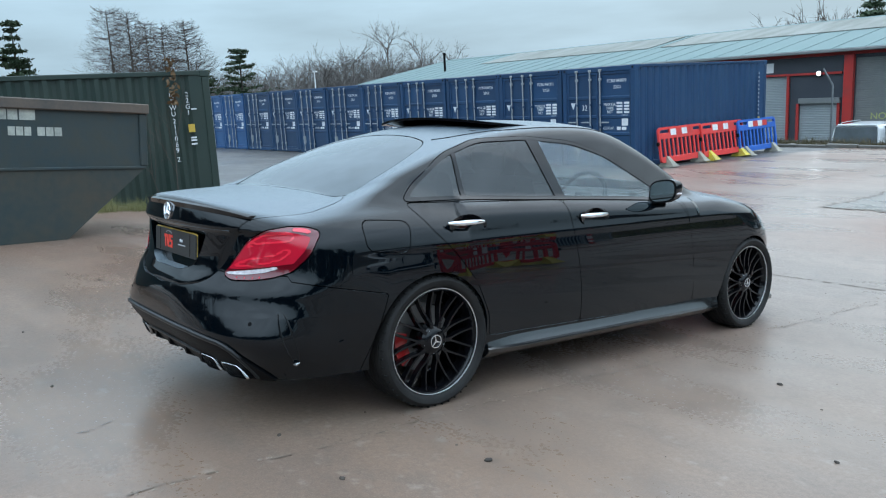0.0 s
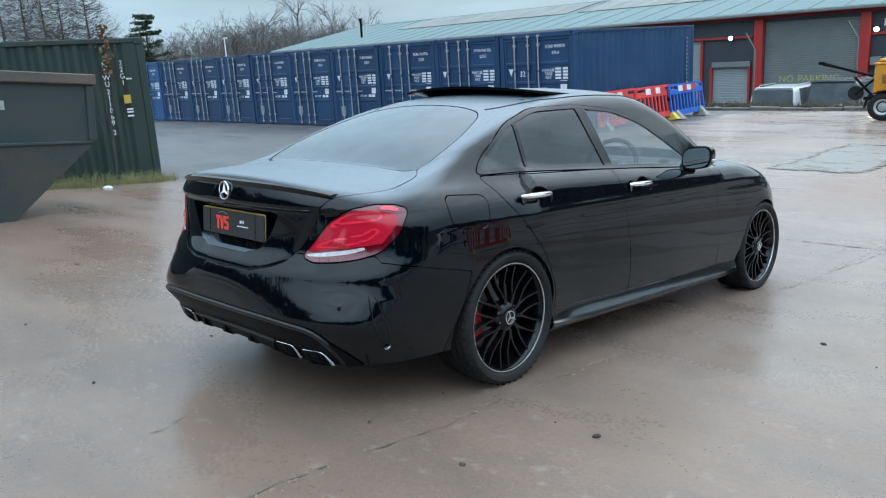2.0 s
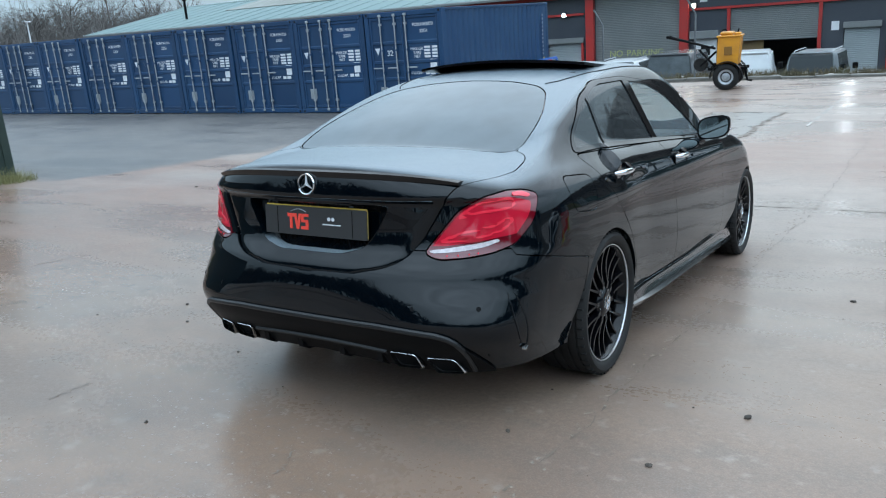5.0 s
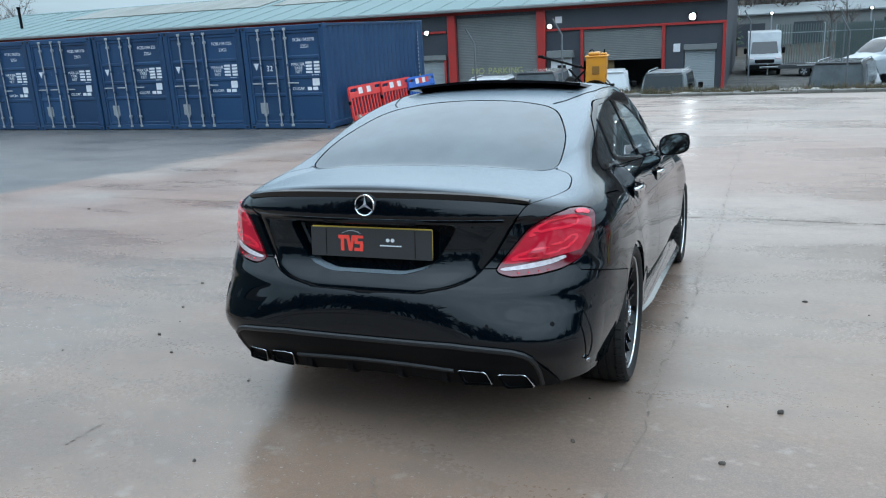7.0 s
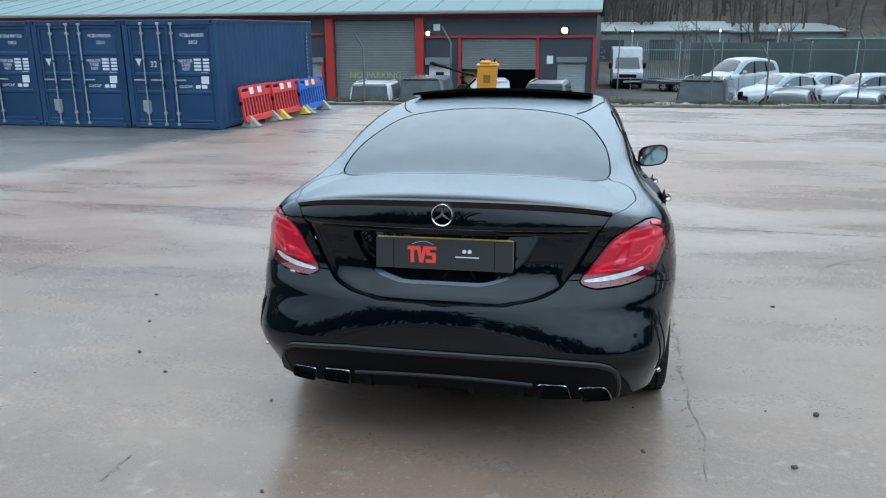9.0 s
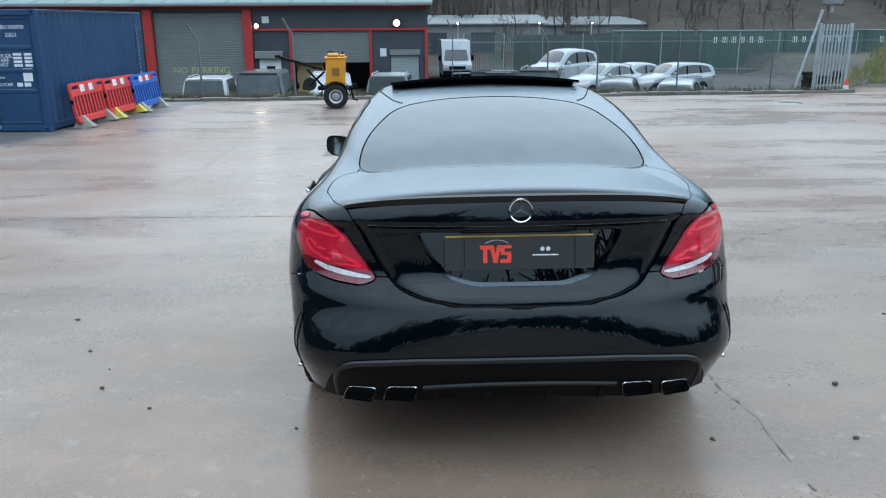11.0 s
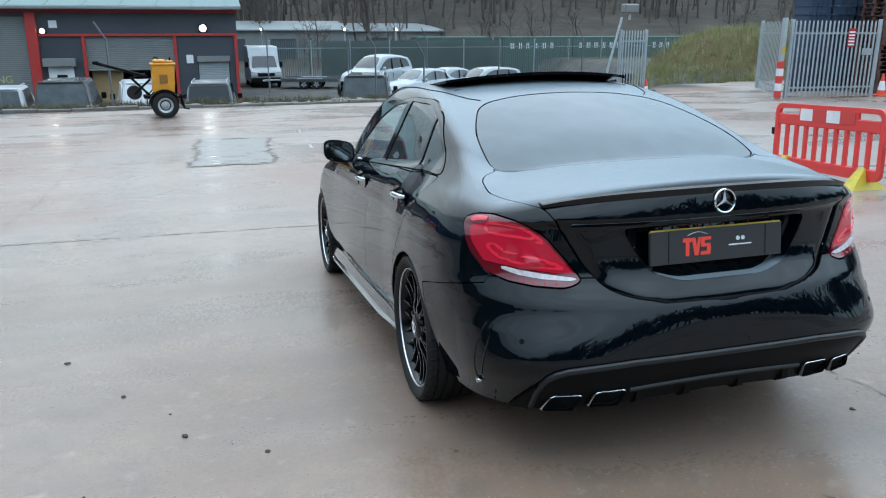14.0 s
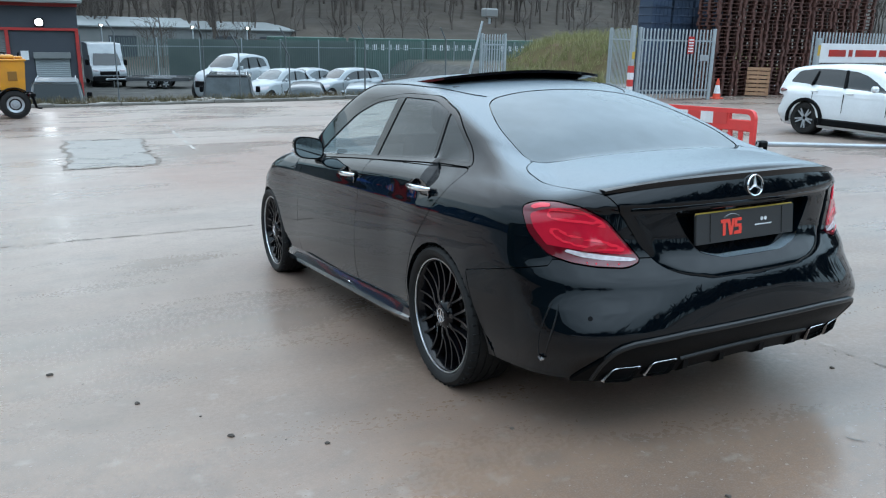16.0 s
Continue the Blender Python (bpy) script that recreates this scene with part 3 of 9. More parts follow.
# ---------------------------------------------------------------- cutting the skin into panels
def clip(p, quads, odd, fn):
    """Keeps what lies where fn is positive; quads is an array, odd a list of other polygons."""
    val = fn(p[:, 0], p[:, 1], p[:, 2])
    pts, made = [tuple(v) for v in p], {}
    ok = val > 0
    count = ok[quads].sum(1) if len(quads) else np.zeros(0)
    keep = quads[count == 4] if len(quads) else quads
    mixed = [list(map(int, q)) for q in quads[(count > 0) & (count < 4)]] if len(quads) else []
    out = []
    for poly in mixed + odd:
        res = []
        for a, b in zip(poly, poly[1:] + poly[:1]):
            if ok[a]:
                res.append(a)
            if ok[a] != ok[b]:
                key = (a, b) if a < b else (b, a)
                if key not in made:
                    t = val[key[0]] / (val[key[0]] - val[key[1]])
                    made[key] = len(pts)
                    pts.append(tuple(p[key[0]] * (1 - t) + p[key[1]] * t))
                res.append(made[key])
        if len(res) > 2:
            out.append(res)
    return np.array(pts), keep, out


def poly_sd(pts, round_by=0.0):
    """Signed distance, positive inside, to a closed outline in two coordinates."""
    a = np.array(pts, float)
    b = np.roll(a, -1, 0)

    def fn(u, v):
        q = np.stack([u, v], -1)
        best, sign = np.full(u.shape, 1e9), np.ones(u.shape)
        for (ax, ay), (bx, by) in zip(a, b):
            ex, ey = bx - ax, by - ay
            wx, wy = q[..., 0] - ax, q[..., 1] - ay
            t = np.clip((wx * ex + wy * ey) / (ex * ex + ey * ey), 0, 1)
            best = np.minimum(best, (wx - ex * t) ** 2 + (wy - ey * t) ** 2)
            c1, c2, c3 = q[..., 1] >= ay, q[..., 1] < by, ex * wy > ey * wx
            sign = np.where((c1 & c2 & c3) | (~c1 & ~c2 & ~c3), -sign, sign)
        return -np.sqrt(best) * sign + round_by
    return fn


def rounded(pts, r, n=5):
    """Outline with its corners rounded by radius r."""
    out, k = [], len(pts)
    for i in range(k):
        p, a, b = Vector(pts[i]), Vector(pts[i - 1]), Vector(pts[(i + 1) % k])
        d1, d2 = (a - p), (b - p)
        c = min(r, d1.length * 0.45, d2.length * 0.45)
        s, e = p + d1.normalized() * c, p + d2.normalized() * c
        for j in range(n + 1):
            t = j / n
            out.append(tuple((1 - t) ** 2 * s + 2 * t * (1 - t) * p + t * t * e))
    return out


def panel_mesh(name, cut, mat, sides, lift=0.0, rim=0.012, push=None, shape=None):
    """Mesh of a piece of skin. sides: 1 right, -1 left, 0 both in one; lift: proud of the skin; push: extra depth by place."""
    p, quads, odd = cut
    polys = [list(map(int, q)) for q in quads] + odd
    used = sorted({i for f in polys for i in f})
    at = {k: i for i, k in enumerate(used)}
    v = p[used]
    polys = [[at[i] for i in f] for f in polys]
    nor = skin_normals(v, shape)
    nor[v[:, 0] < 1e-5, 0] = 0
    nor /= np.linalg.norm(nor, axis=1, keepdims=True)
    clean = []
    for f in polys:
        g = [f[i] for i in range(len(f)) if np.abs(v[f[i]] - v[f[i - 1]]).max() > 1e-6]
        if len(g) > 2:
            clean.append(g)
    polys = clean
    f0 = max(polys, key=lambda f: np.linalg.norm(np.cross(v[f[1]] - v[f[0]], v[f[2]] - v[f[0]])))
    if np.dot(np.cross(v[f0[1]] - v[f0[0]], v[f0[2]] - v[f0[0]]), nor[f0[0]]) < 0:
        polys = [f[::-1] for f in polys]
    w = v + nor * lift
    if push is not None:
        w = w - nor * push(v[:, 0], v[:, 1], v[:, 2])[:, None]
    edges = {}
    for f in polys:
        for a, b in zip(f, f[1:] + f[:1]):
            edges[(a, b)] = edges.get((a, b), 0) + 1
    rimv, rimn, rimf = [], [], []
    if rim:
        for a, b in edges:
            if (b, a) in edges or (sides == 0 and v[a, 0] < 1e-5 and v[b, 0] < 1e-5):
                continue
            k = len(v) + len(rimv)
            out = np.cross(w[b] - w[a], nor[a])
            out = out / max(np.linalg.norm(out), 1e-9)
            rimv += [w[a], w[b], w[b] - nor[b] * rim, w[a] - nor[a] * rim]
            rimn += [out] * 4
            rimf.append([k + 1, k, k + 3, k + 2])
    allv = np.concatenate([w, np.array(rimv)]) if rimv else w
    alln = np.concatenate([nor, np.array(rimn)]) if rimv else nor
    faces = polys + rimf
    if sides == -1:
        allv, alln = allv * (-1, 1, 1), alln * (-1, 1, 1)
        faces = [f[::-1] for f in faces]
    elif sides == 0:
        n = len(allv)
        mate = {i: (i if i < len(v) and v[i, 0] < 1e-5 else i + n) for i in range(n)}
        allv, alln = np.concatenate([allv, allv * (-1, 1, 1)]), np.concatenate([alln, alln * (-1, 1, 1)])
        faces = faces + [[mate[i] for i in f][::-1] for f in faces]
    me = bpy.data.meshes.new(name)
    me.from_pydata([tuple(q) for q in allv], [], faces)
    me.materials.append(mat)
    me.shade_smooth()
    if push is None:
        me.normals_split_custom_set_from_vertices([tuple(q) for q in alln])
    else:
        me.set_sharp_from_angle(angle=radians(50))
    return me


DLO = poly_sd(rounded([(-0.135, 0.994), (0.24, 0.995), (0.93, 0.973), (1.34, 0.960), (1.75, 0.943), (2.03, 0.930), (1.90, 1.005), (1.683, 1.115), (1.43, 1.235),
                       (1.176, 1.300), (0.818, 1.322), (0.447, 1.303), (0.19, 1.222), (-0.047, 1.070)], 0.07))
REAR_DOOR = poly_sd(rounded([(-0.119, 0.992), (-0.028, 0.871), (0.11, 0.744), (0.235, 0.60), (0.325, 0.42), (0.345, 0.302), (1.058, 0.285), (1.012, 0.615), (0.972, 0.809), (0.945, 0.974)], 0.03))
FRONT_DOOR = poly_sd(rounded([(0.945, 0.974), (0.972, 0.809), (1.012, 0.615), (1.058, 0.285), (2.195, 0.253), (2.13, 0.534), (2.085, 0.817), (2.02, 0.928), (1.75, 0.942), (1.34, 0.959)], 0.03))
FLAP = poly_sd(rounded([(-0.412, 0.930), (-0.150, 0.916), (-0.178, 0.772), (-0.405, 0.790)], 0.05))
LAMP = poly_sd(rounded([(0.512, 0.688), (0.60, 0.765), (0.69, 0.845), (0.81, 0.893), (0.95, 0.911), (1.06, 0.908), (1.145, 0.889), (1.095, 0.79), (0.985, 0.715), (0.86, 0.688), (0.73, 0.674), (0.58, 0.667)], 0.03))
STRIP = poly_sd(rounded([(0.533, 0.700), (0.62, 0.708), (0.72, 0.718), (0.84, 0.732), (0.91, 0.742), (0.888, 0.726), (0.806, 0.710), (0.70, 0.698), (0.62, 0.693), (0.555, 0.691)], 0.006))
GUIDE_TOP = poly_sd(rounded([(1.009, 0.876), (0.948, 0.889), (0.88, 0.888), (0.802, 0.876), (0.726, 0.848), (0.684, 0.818), (0.70, 0.813), (0.801, 0.833), (0.916, 0.838), (0.985, 0.851)], 0.02))
GUIDE_LOW = poly_sd(rounded([(0.985, 0.812), (0.939, 0.816), (0.866, 0.790), (0.724, 0.772), (0.641, 0.754), (0.588, 0.731), (0.613, 0.726), (0.751, 0.736), (0.894, 0.758), (0.968, 0.788)], 0.02))
GUIDE_TIP = poly_sd(rounded([(1.088, 0.891), (1.03, 0.901), (0.972, 0.900), (0.975, 0.889), (1.03, 0.886), (1.078, 0.878)], 0.012))
GLASS_REAR = poly_sd(rounded([(-0.22, -0.418), (0.22, -0.418), (0.45, -0.395), (0.605, -0.345), (0.60, -0.20), (0.578, -0.06), (0.530, 0.08), (0.478, 0.20), (0.41, 0.266), (0.25, 0.304), (-0.3, 0.322)], 0.06))
SCREEN = poly_sd(rounded([(-0.4, 2.40), (0.40, 2.37), (0.68, 2.22), (0.62, 1.95), (0.535, 1.66), (0.3, 1.61), (-0.3, 1.60)], 0.05))
RECESS = poly_sd(rounded([(-0.3, 0.668), (0.16, 0.672), (0.26, 0.70), (0.32, 0.775), (0.368, 0.862), (-0.3, 0.865)], 0.03))
DIFFUSER = poly_sd(rounded([(-0.5, 0.423), (0.32, 0.423), (0.56, 0.408), (0.645, 0.380), (0.697, 0.300), (0.725, 0.215), (0.735, 0.05), (-0.5, 0.05)], 0.04))
BOOT_X = curve_fn([(0.55, -0.3), (0.597, -0.1), (0.602, 0.134), (0.618, 0.28), (0.641, 0.376), (0.716, 0.472), (0.80, 0.527), (0.87, 0.565), (0.93, 0.603), (0.965, 0.63), (1.2, 0.63)])
BOOT_TOP = curve_fn([(-1.1, 0.60), (-0.86, 0.602), (-0.80, 0.66), (-0.72, 0.695), (-0.62, 0.705), (-0.52, 0.700), (-0.45, 0.685), (-0.395, 0.65), (-0.355, 0.60)])


def unroll(x, y):
    """Coordinate that runs round the rear corner."""
    return x + y + 0.93


def r_boot(x, y, z):
    lim = np.where(z > 0.945, BOOT_TOP(y), BOOT_X(z))
    s = np.clip((z - 0.925) / 0.04, 0, 1)
    lim = BOOT_X(z) * (1 - s) + BOOT_TOP(y) * s
    front = np.minimum(-GLASS_REAR(x, y) - 0.007, -0.30 - y)
    return np.minimum(np.minimum((lim - x) * 0.9, front), z - 0.596)


def r_lamp(x, y, z):
    return np.minimum(LAMP(unroll(x, y), z) * 0.85, -0.35 - y)


def r_rear_glass(x, y, z):
    return np.where((z > 0.9) & (y < 0.6), GLASS_REAR(x, y), -1.0)


def r_screen(x, y, z):
    return np.where((z > 0.9) & (y > 1.3), SCREEN(x, y), -1.0)


def r_dlo(x, y, z):
    return np.where(x > 0.4, DLO(y, z), -1.0)


def r_side(poly):
    return lambda x, y, z: np.where(x > 0.55, poly(y, z), -1.0)


def r_bumper(x, y, z):
    top = np.where(y > -0.74, 0.596 + (-0.30 - y) * 0.185, 0.70)
    return np.minimum(np.minimum(top - z, -0.30 - 0.30 * (0.60 - z) - y), 1.0)


def r_diffuser(x, y, z):
    return np.where(y < -0.55, DIFFUSER(x, z), -1.0)


def r_bonnet(x, y, z):
    edge = 0.745 - 0.06 * (y - 2.3)
    return np.minimum(np.minimum(edge - x, y - 2.37 - 0.05 * (1 - (x / 0.75) ** 2)), 3.47 - 0.12 * x * x - y)


def r_fender(x, y, z):
    return np.minimum(y - (2.085 + 0.16 * (0.817 - z)), np.where(z < 0.35, y - 2.0, 1.0))


def arch(cy, r):
    return lambda x, y, z: np.where(x > 0.5, np.hypot(y - cy, z - 0.318) - r, 1.0)


def outside(fn, gap=0.0022):
    return lambda x, y, z: -fn(x, y, z) - gap


def inside(fn, gap=0.0022):
    return lambda x, y, z: fn(x, y, z) - gap


def glass(name, tint, rough=0.0, mist=0.0):
    m = bpy.data.materials.new(name)
    m.use_nodes = True
    nt = m.node_tree
    nt.nodes.remove(nt.nodes["Principled BSDF"])
    mix, tr, gl, fr = (nt.nodes.new(k) for k in ("ShaderNodeMixShader", "ShaderNodeBsdfTransparent", "ShaderNodeBsdfGlossy", "ShaderNodeLayerWeight"))
    tr.inputs[0].default_value, gl.inputs[0].default_value, gl.inputs["Roughness"].default_value = (*tint, 1), (1, 1, 1, 1), rough
    fr.inputs[0].default_value = 0.5
    steep, gloss = nt.nodes.new("ShaderNodeMath"), nt.nodes.new("ShaderNodeMath")
    steep.operation, steep.inputs[1].default_value = "POWER", 5.0
    gloss.operation, gloss.inputs[1].default_value, gloss.inputs[2].default_value = "MULTIPLY_ADD", 0.93, 0.055
    nt.links.new(fr.outputs["Facing"], steep.inputs[0])
    nt.links.new(steep.outputs[0], gloss.inputs[0])
    nt.links.new(gloss.outputs[0], mix.inputs[0])
    nt.links.new(tr.outputs[0], mix.inputs[1])
    nt.links.new(gl.outputs[0], mix.inputs[2])
    last = mix.outputs[0]
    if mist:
        # pale diffuse film: fine rain droplets, with sky sheen put into its colour
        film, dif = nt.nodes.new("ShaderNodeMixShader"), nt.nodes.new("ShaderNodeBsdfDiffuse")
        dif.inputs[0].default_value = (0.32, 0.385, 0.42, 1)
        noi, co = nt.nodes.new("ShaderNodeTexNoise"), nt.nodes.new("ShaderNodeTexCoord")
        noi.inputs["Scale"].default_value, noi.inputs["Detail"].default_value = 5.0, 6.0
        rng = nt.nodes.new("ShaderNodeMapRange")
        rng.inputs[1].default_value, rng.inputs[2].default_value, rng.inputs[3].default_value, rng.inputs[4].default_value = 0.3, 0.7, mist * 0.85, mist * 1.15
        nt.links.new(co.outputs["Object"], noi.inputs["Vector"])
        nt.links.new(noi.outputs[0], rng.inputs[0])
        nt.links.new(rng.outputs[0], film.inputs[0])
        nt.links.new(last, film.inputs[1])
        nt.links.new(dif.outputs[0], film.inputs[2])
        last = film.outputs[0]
    nt.links.new(last, nt.nodes["Material Output"].inputs[0])
    return m


MISTED = glass("misted_sheen_privacy_glass", (0.02, 0.024, 0.028), 0.22, 0.26)
PRIVACY = glass("privacy_glass", (0.07, 0.08, 0.085), 0.0, 0.05)
CLEAR = glass("light_tinted_glass", (0.84, 0.90, 0.88), 0.0, 0.20)
LENS = material("red_lamp_lens", (0.50, 0.011, 0.030), 0.12, spec=0.2, coat=0.7, second=(0.42, 0.009, 0.028), scale=12, fine=150)
LENS_DARK = material("dark_red_lamp_lens", (0.115, 0.002, 0.008), 0.08, coat=1.0)
# faint emission added to brighten the guides of unlit tail lamps
LENS_GLOW = material("red_light_guide", (0.64, 0.015, 0.040), 0.2, coat=1.0, glow=(1.0, 0.03, 0.06), power=0.09)
LENS_WHITE = material("clear_lamp_strip", (0.46, 0.40, 0.41), 0.12, coat=1.0)
LENS_STRIP = material("frosted_lamp_strip", (0.66, 0.60, 0.62), 0.18, coat=1.0, second=(0.42, 0.36, 0.38), scale=60, fine=240)
SKIRT = material("gloss_black_skirt", (0.004, 0.005, 0.006), 0.16, coat=0.8, spec=0.5)
CABIN = material("dark_cabin_trim", (0.012, 0.012, 0.013), 0.6, second=(0.02, 0.02, 0.021), scale=12, fine=140)
LEATHER = material("grey_leather", (0.10, 0.105, 0.11), 0.5, second=(0.13, 0.135, 0.14), scale=14, fine=160, bump=0.0006)
CALIPER = material("red_brake_caliper", (0.45, 0.012, 0.012), 0.3, coat=0.5)
DARK_CHROME = material("dark_chrome", (0.50, 0.51, 0.52), 0.20, metal=1.0)
DISC = material("brake_disc_iron", (0.20, 0.20, 0.20), 0.35, metal=0.9)
PLATE_BLACK = material("matt_black_show_plate", (0.022, 0.023, 0.024), 0.45)
PLATE_YELLOW = material("yellow_plate_edge", (0.50, 0.33, 0.05), 0.4)
LOGO_RED = material("orange_red_print", (0.75, 0.055, 0.035), 0.45)


def wheel(car, m, caliper_at):
    sipe = Geo().box(0.046, 0.080, -0.003, 0.003, 0.314, 0.3258).mesh("tread_sipe", GAP)
    w = part("wheel", Geo().lathe([(0.252, 0.068), (0.240, 0.05), (0.232, -0.02), (0.236, -0.12), (0.258, -0.16), (0.262, -0.16), (0.262, 0.064)], 72, closed=True), RIM, car, "multi-spoke black alloy wheel", m)
    prof = [(0.262, 0.060), (0.268, 0.076), (0.285, 0.088), (0.303, 0.090), (0.315, 0.082), (0.3235, 0.062)]
    for a in (0.045, 0.005, -0.035, -0.075):
        prof += [(0.3255, a + 0.010), (0.319, a + 0.008), (0.319, a), (0.3255, a - 0.002)]
    prof += [(0.3235, -0.135), (0.312, -0.155), (0.285, -0.165), (0.262, -0.155)]
    part("tyre", Geo().lathe(prof, 96), RUBBER, w, "low-profile rubber tyre")
    for k in range(48):
        part("tread_sipe", sipe, GAP, w, "", pose(0, 0, 0, 7.5 * k))
    part("rim_lip", Geo().lathe([(0.2578, 0.069), (0.2588, 0.0735), (0.2622, 0.0745), (0.2636, 0.069), (0.262, 0.064)], 96, closed=True), LIP, w, "bright machined rim edge")
    for k in range(10):
        a = 36 * k
        for s in (-1, 1):
            q = Geo()
            n = 7
            base = math.radians(a)
            for i in range(n + 1):
                t = i / n
                r = 0.082 + (0.251 - 0.082) * t
                off = s * lerp(0.0275, 0.0290, t)
                wd = lerp(0.0054, 0.0042, t) + 0.020 * max(0, t - 0.90)
                x = lerp(0.058, 0.060, t) - 0.014 * math.sin(math.pi * t)
                c, sn = math.cos(base), math.sin(base)
                for dx, dw in ((x, -wd), (x, wd), (x - 0.030, wd * 1.6), (x - 0.030, -wd * 1.6)):
                    q.v.append((dx, r * c - (off + dw) * sn, r * sn + (off + dw) * c))
            for i in range(n):
                for j in range(4):
                    q.f.append((4 * i + j, 4 * i + (j + 1) % 4, 4 * i + 4 + (j + 1) % 4, 4 * i + 4 + j))
            q.f += [(3, 2, 1, 0), (4 * n, 4 * n + 1, 4 * n + 2, 4 * n + 3)]
            part("spoke", q, RIM, w, "", None, 40)
    for k in range(10):
        arm = Geo().prism([(0.040, -0.011), (0.075, -0.0085), (0.094, -0.011), (0.097, 0.0), (0.094, 0.011), (0.075, 0.0085), (0.040, 0.011)], 0.028, 0.057, "x", pose(0, 0, 0, 36 * k + 18))
        part("hub_arm", arm, RIM, w)
    part("hub", Geo().lathe([(0.0, 0.066), (0.046, 0.066), (0.052, 0.062), (0.066, 0.056), (0.074, 0.046), (0.076, 0.0), (0.0, 0.0)], 48), RIM, w)
    part("hub_ring", Geo().lathe([(0.0285, 0.066), (0.0290, 0.0705), (0.0325, 0.0705), (0.033, 0.066)], 40), CHROME, w, "chrome ring on the hub cap")
    star = Geo()
    for k in range(3):
        star.prism([(-0.0042, 0.0), (0.0042, 0.0), (0.0012, 0.029), (-0.0012, 0.029)], 0.066, 0.070, "x", pose(0, 0, 0, 120 * k))
    part("hub_emblem", star, CHROME, w)
    for k in range(5):
        a = math.radians(72 * k + 36)
        part("wheel_bolt", Geo().tube([(0.045, 0.056 * math.cos(a), 0.056 * math.sin(a)), (0.058, 0.056 * math.cos(a), 0.056 * math.sin(a))], 0.008, 6), STEEL, w)
    part("brake_disc", Geo().lathe([(0.07, -0.055), (0.168, -0.055), (0.168, -0.083), (0.07, -0.083)], 64, closed=True), DISC, w, "grey brake disc")
    c = Geo()
    q = [(0.118, -0.55), (0.182, -0.50), (0.190, 0.0), (0.182, 0.50), (0.118, 0.55), (0.112, 0.0)]
    c.prism([(r * math.cos(caliper_at + t), r * math.sin(caliper_at + t)) for r, t in q], -0.02, -0.095, "x")
    part("brake_caliper", c, CALIPER, w, "red brake caliper")
    return w


def handle(car, x, y, z, s):
    cup = Geo()
    cup.lathe([(0.0, -0.006), (0.035, -0.005), (0.052, 0.002), (0.056, 0.004)], 28, "x")
    d = part("handle_cup", cup, GLOSS, car, "", pose(x * s, y + 0.01, z - 0.008, 0, 0, 0 if s > 0 else 180) @ Matrix.Diagonal((1.2, 2.15, 1.02, 1)))
    g = Geo()
    pts = [(-0.112, 0.006), (-0.09, 0.024), (-0.03, 0.034), (0.03, 0.034), (0.09, 0.024), (0.112, 0.006)]
    rad = [0.006, 0.010, 0.0125, 0.0125, 0.010, 0.006]
    g.tube([(px * 1.0, u, 0) for u, px in pts], rad, 10)
    bar = part("door_handle", g, CHROME, car, "chrome pull handle", pose(x * s, y, z + 0.010, 0, 0, 0 if s > 0 else 180) @ Matrix.Diagonal((0.80, 1.04, 1.02, 1)))
    return d, bar


def mirror(car, s):
    g = Geo()
    n, mrow = 14, 16
    for i in range(n + 1):
        u = i / n
        y = 1.735 + 0.15 * u ** 1.3
        k = (1 - u ** 3) ** 0.5
        for j in range(mrow):
            a = 2 * math.pi * j / mrow
            cx, cz = math.copysign(abs(math.cos(a)) ** 0.65, math.cos(a)), math.copysign(abs(math.sin(a)) ** 0.65, math.sin(a))
            g.v.append((s * (0.895 + 0.098 * k * cx), y, 1.004 + 0.014 * cx + 0.071 * k * cz))
    for i in range(n):
        for j in range(mrow):
            g.f.append((i * mrow + j, i * mrow + (j + 1) % mrow, (i + 1) * mrow + (j + 1) % mrow, (i + 1) * mrow + j))
    h = part("door_mirror", g, PAINT, car, "black door mirror", None, 60)
    f = Geo()
    ring = [(s * (0.895 + 0.096 * math.copysign(abs(math.cos(a)) ** 0.65, math.cos(a))), 1.004 + 0.014 * math.copysign(abs(math.cos(a)) ** 0.65, math.cos(a)) + 0.069 * math.copysign(abs(math.sin(a)) ** 0.65, math.sin(a))) for a in (2 * math.pi * j / 24 for j in range(24))]
    f.prism(ring, 1.733, 1.740, "y")
    part("mirror_edge", f, MATT, h)
    f = Geo()
    f.prism([(s * 0.895 + (u - s * 0.895) * 0.90, 1.004 + (v - 1.004) * 0.88) for u, v in ring], 1.7305, 1.7325, "y")
    part("mirror_glass", f, material("mirror_glass", (0.33, 0.38, 0.385), 0.03, metal=1.0), h)
    part("mirror_indicator", Geo().box(s * 0.972, s * 0.996, 1.745, 1.80, 0.985, 1.0, 0.006), LENS_WHITE, h)
    part("mirror_foot", Geo().prism([(1.74, 0.93), (1.90, 0.93), (1.84, 0.962), (1.76, 0.962)], s * 0.78, s * 0.86, "x"), GLOSS, h)


def skin_point(o, d):
    return cast(np.array([o], float), np.array([d], float) / np.linalg.norm(d), 3.0)[0]


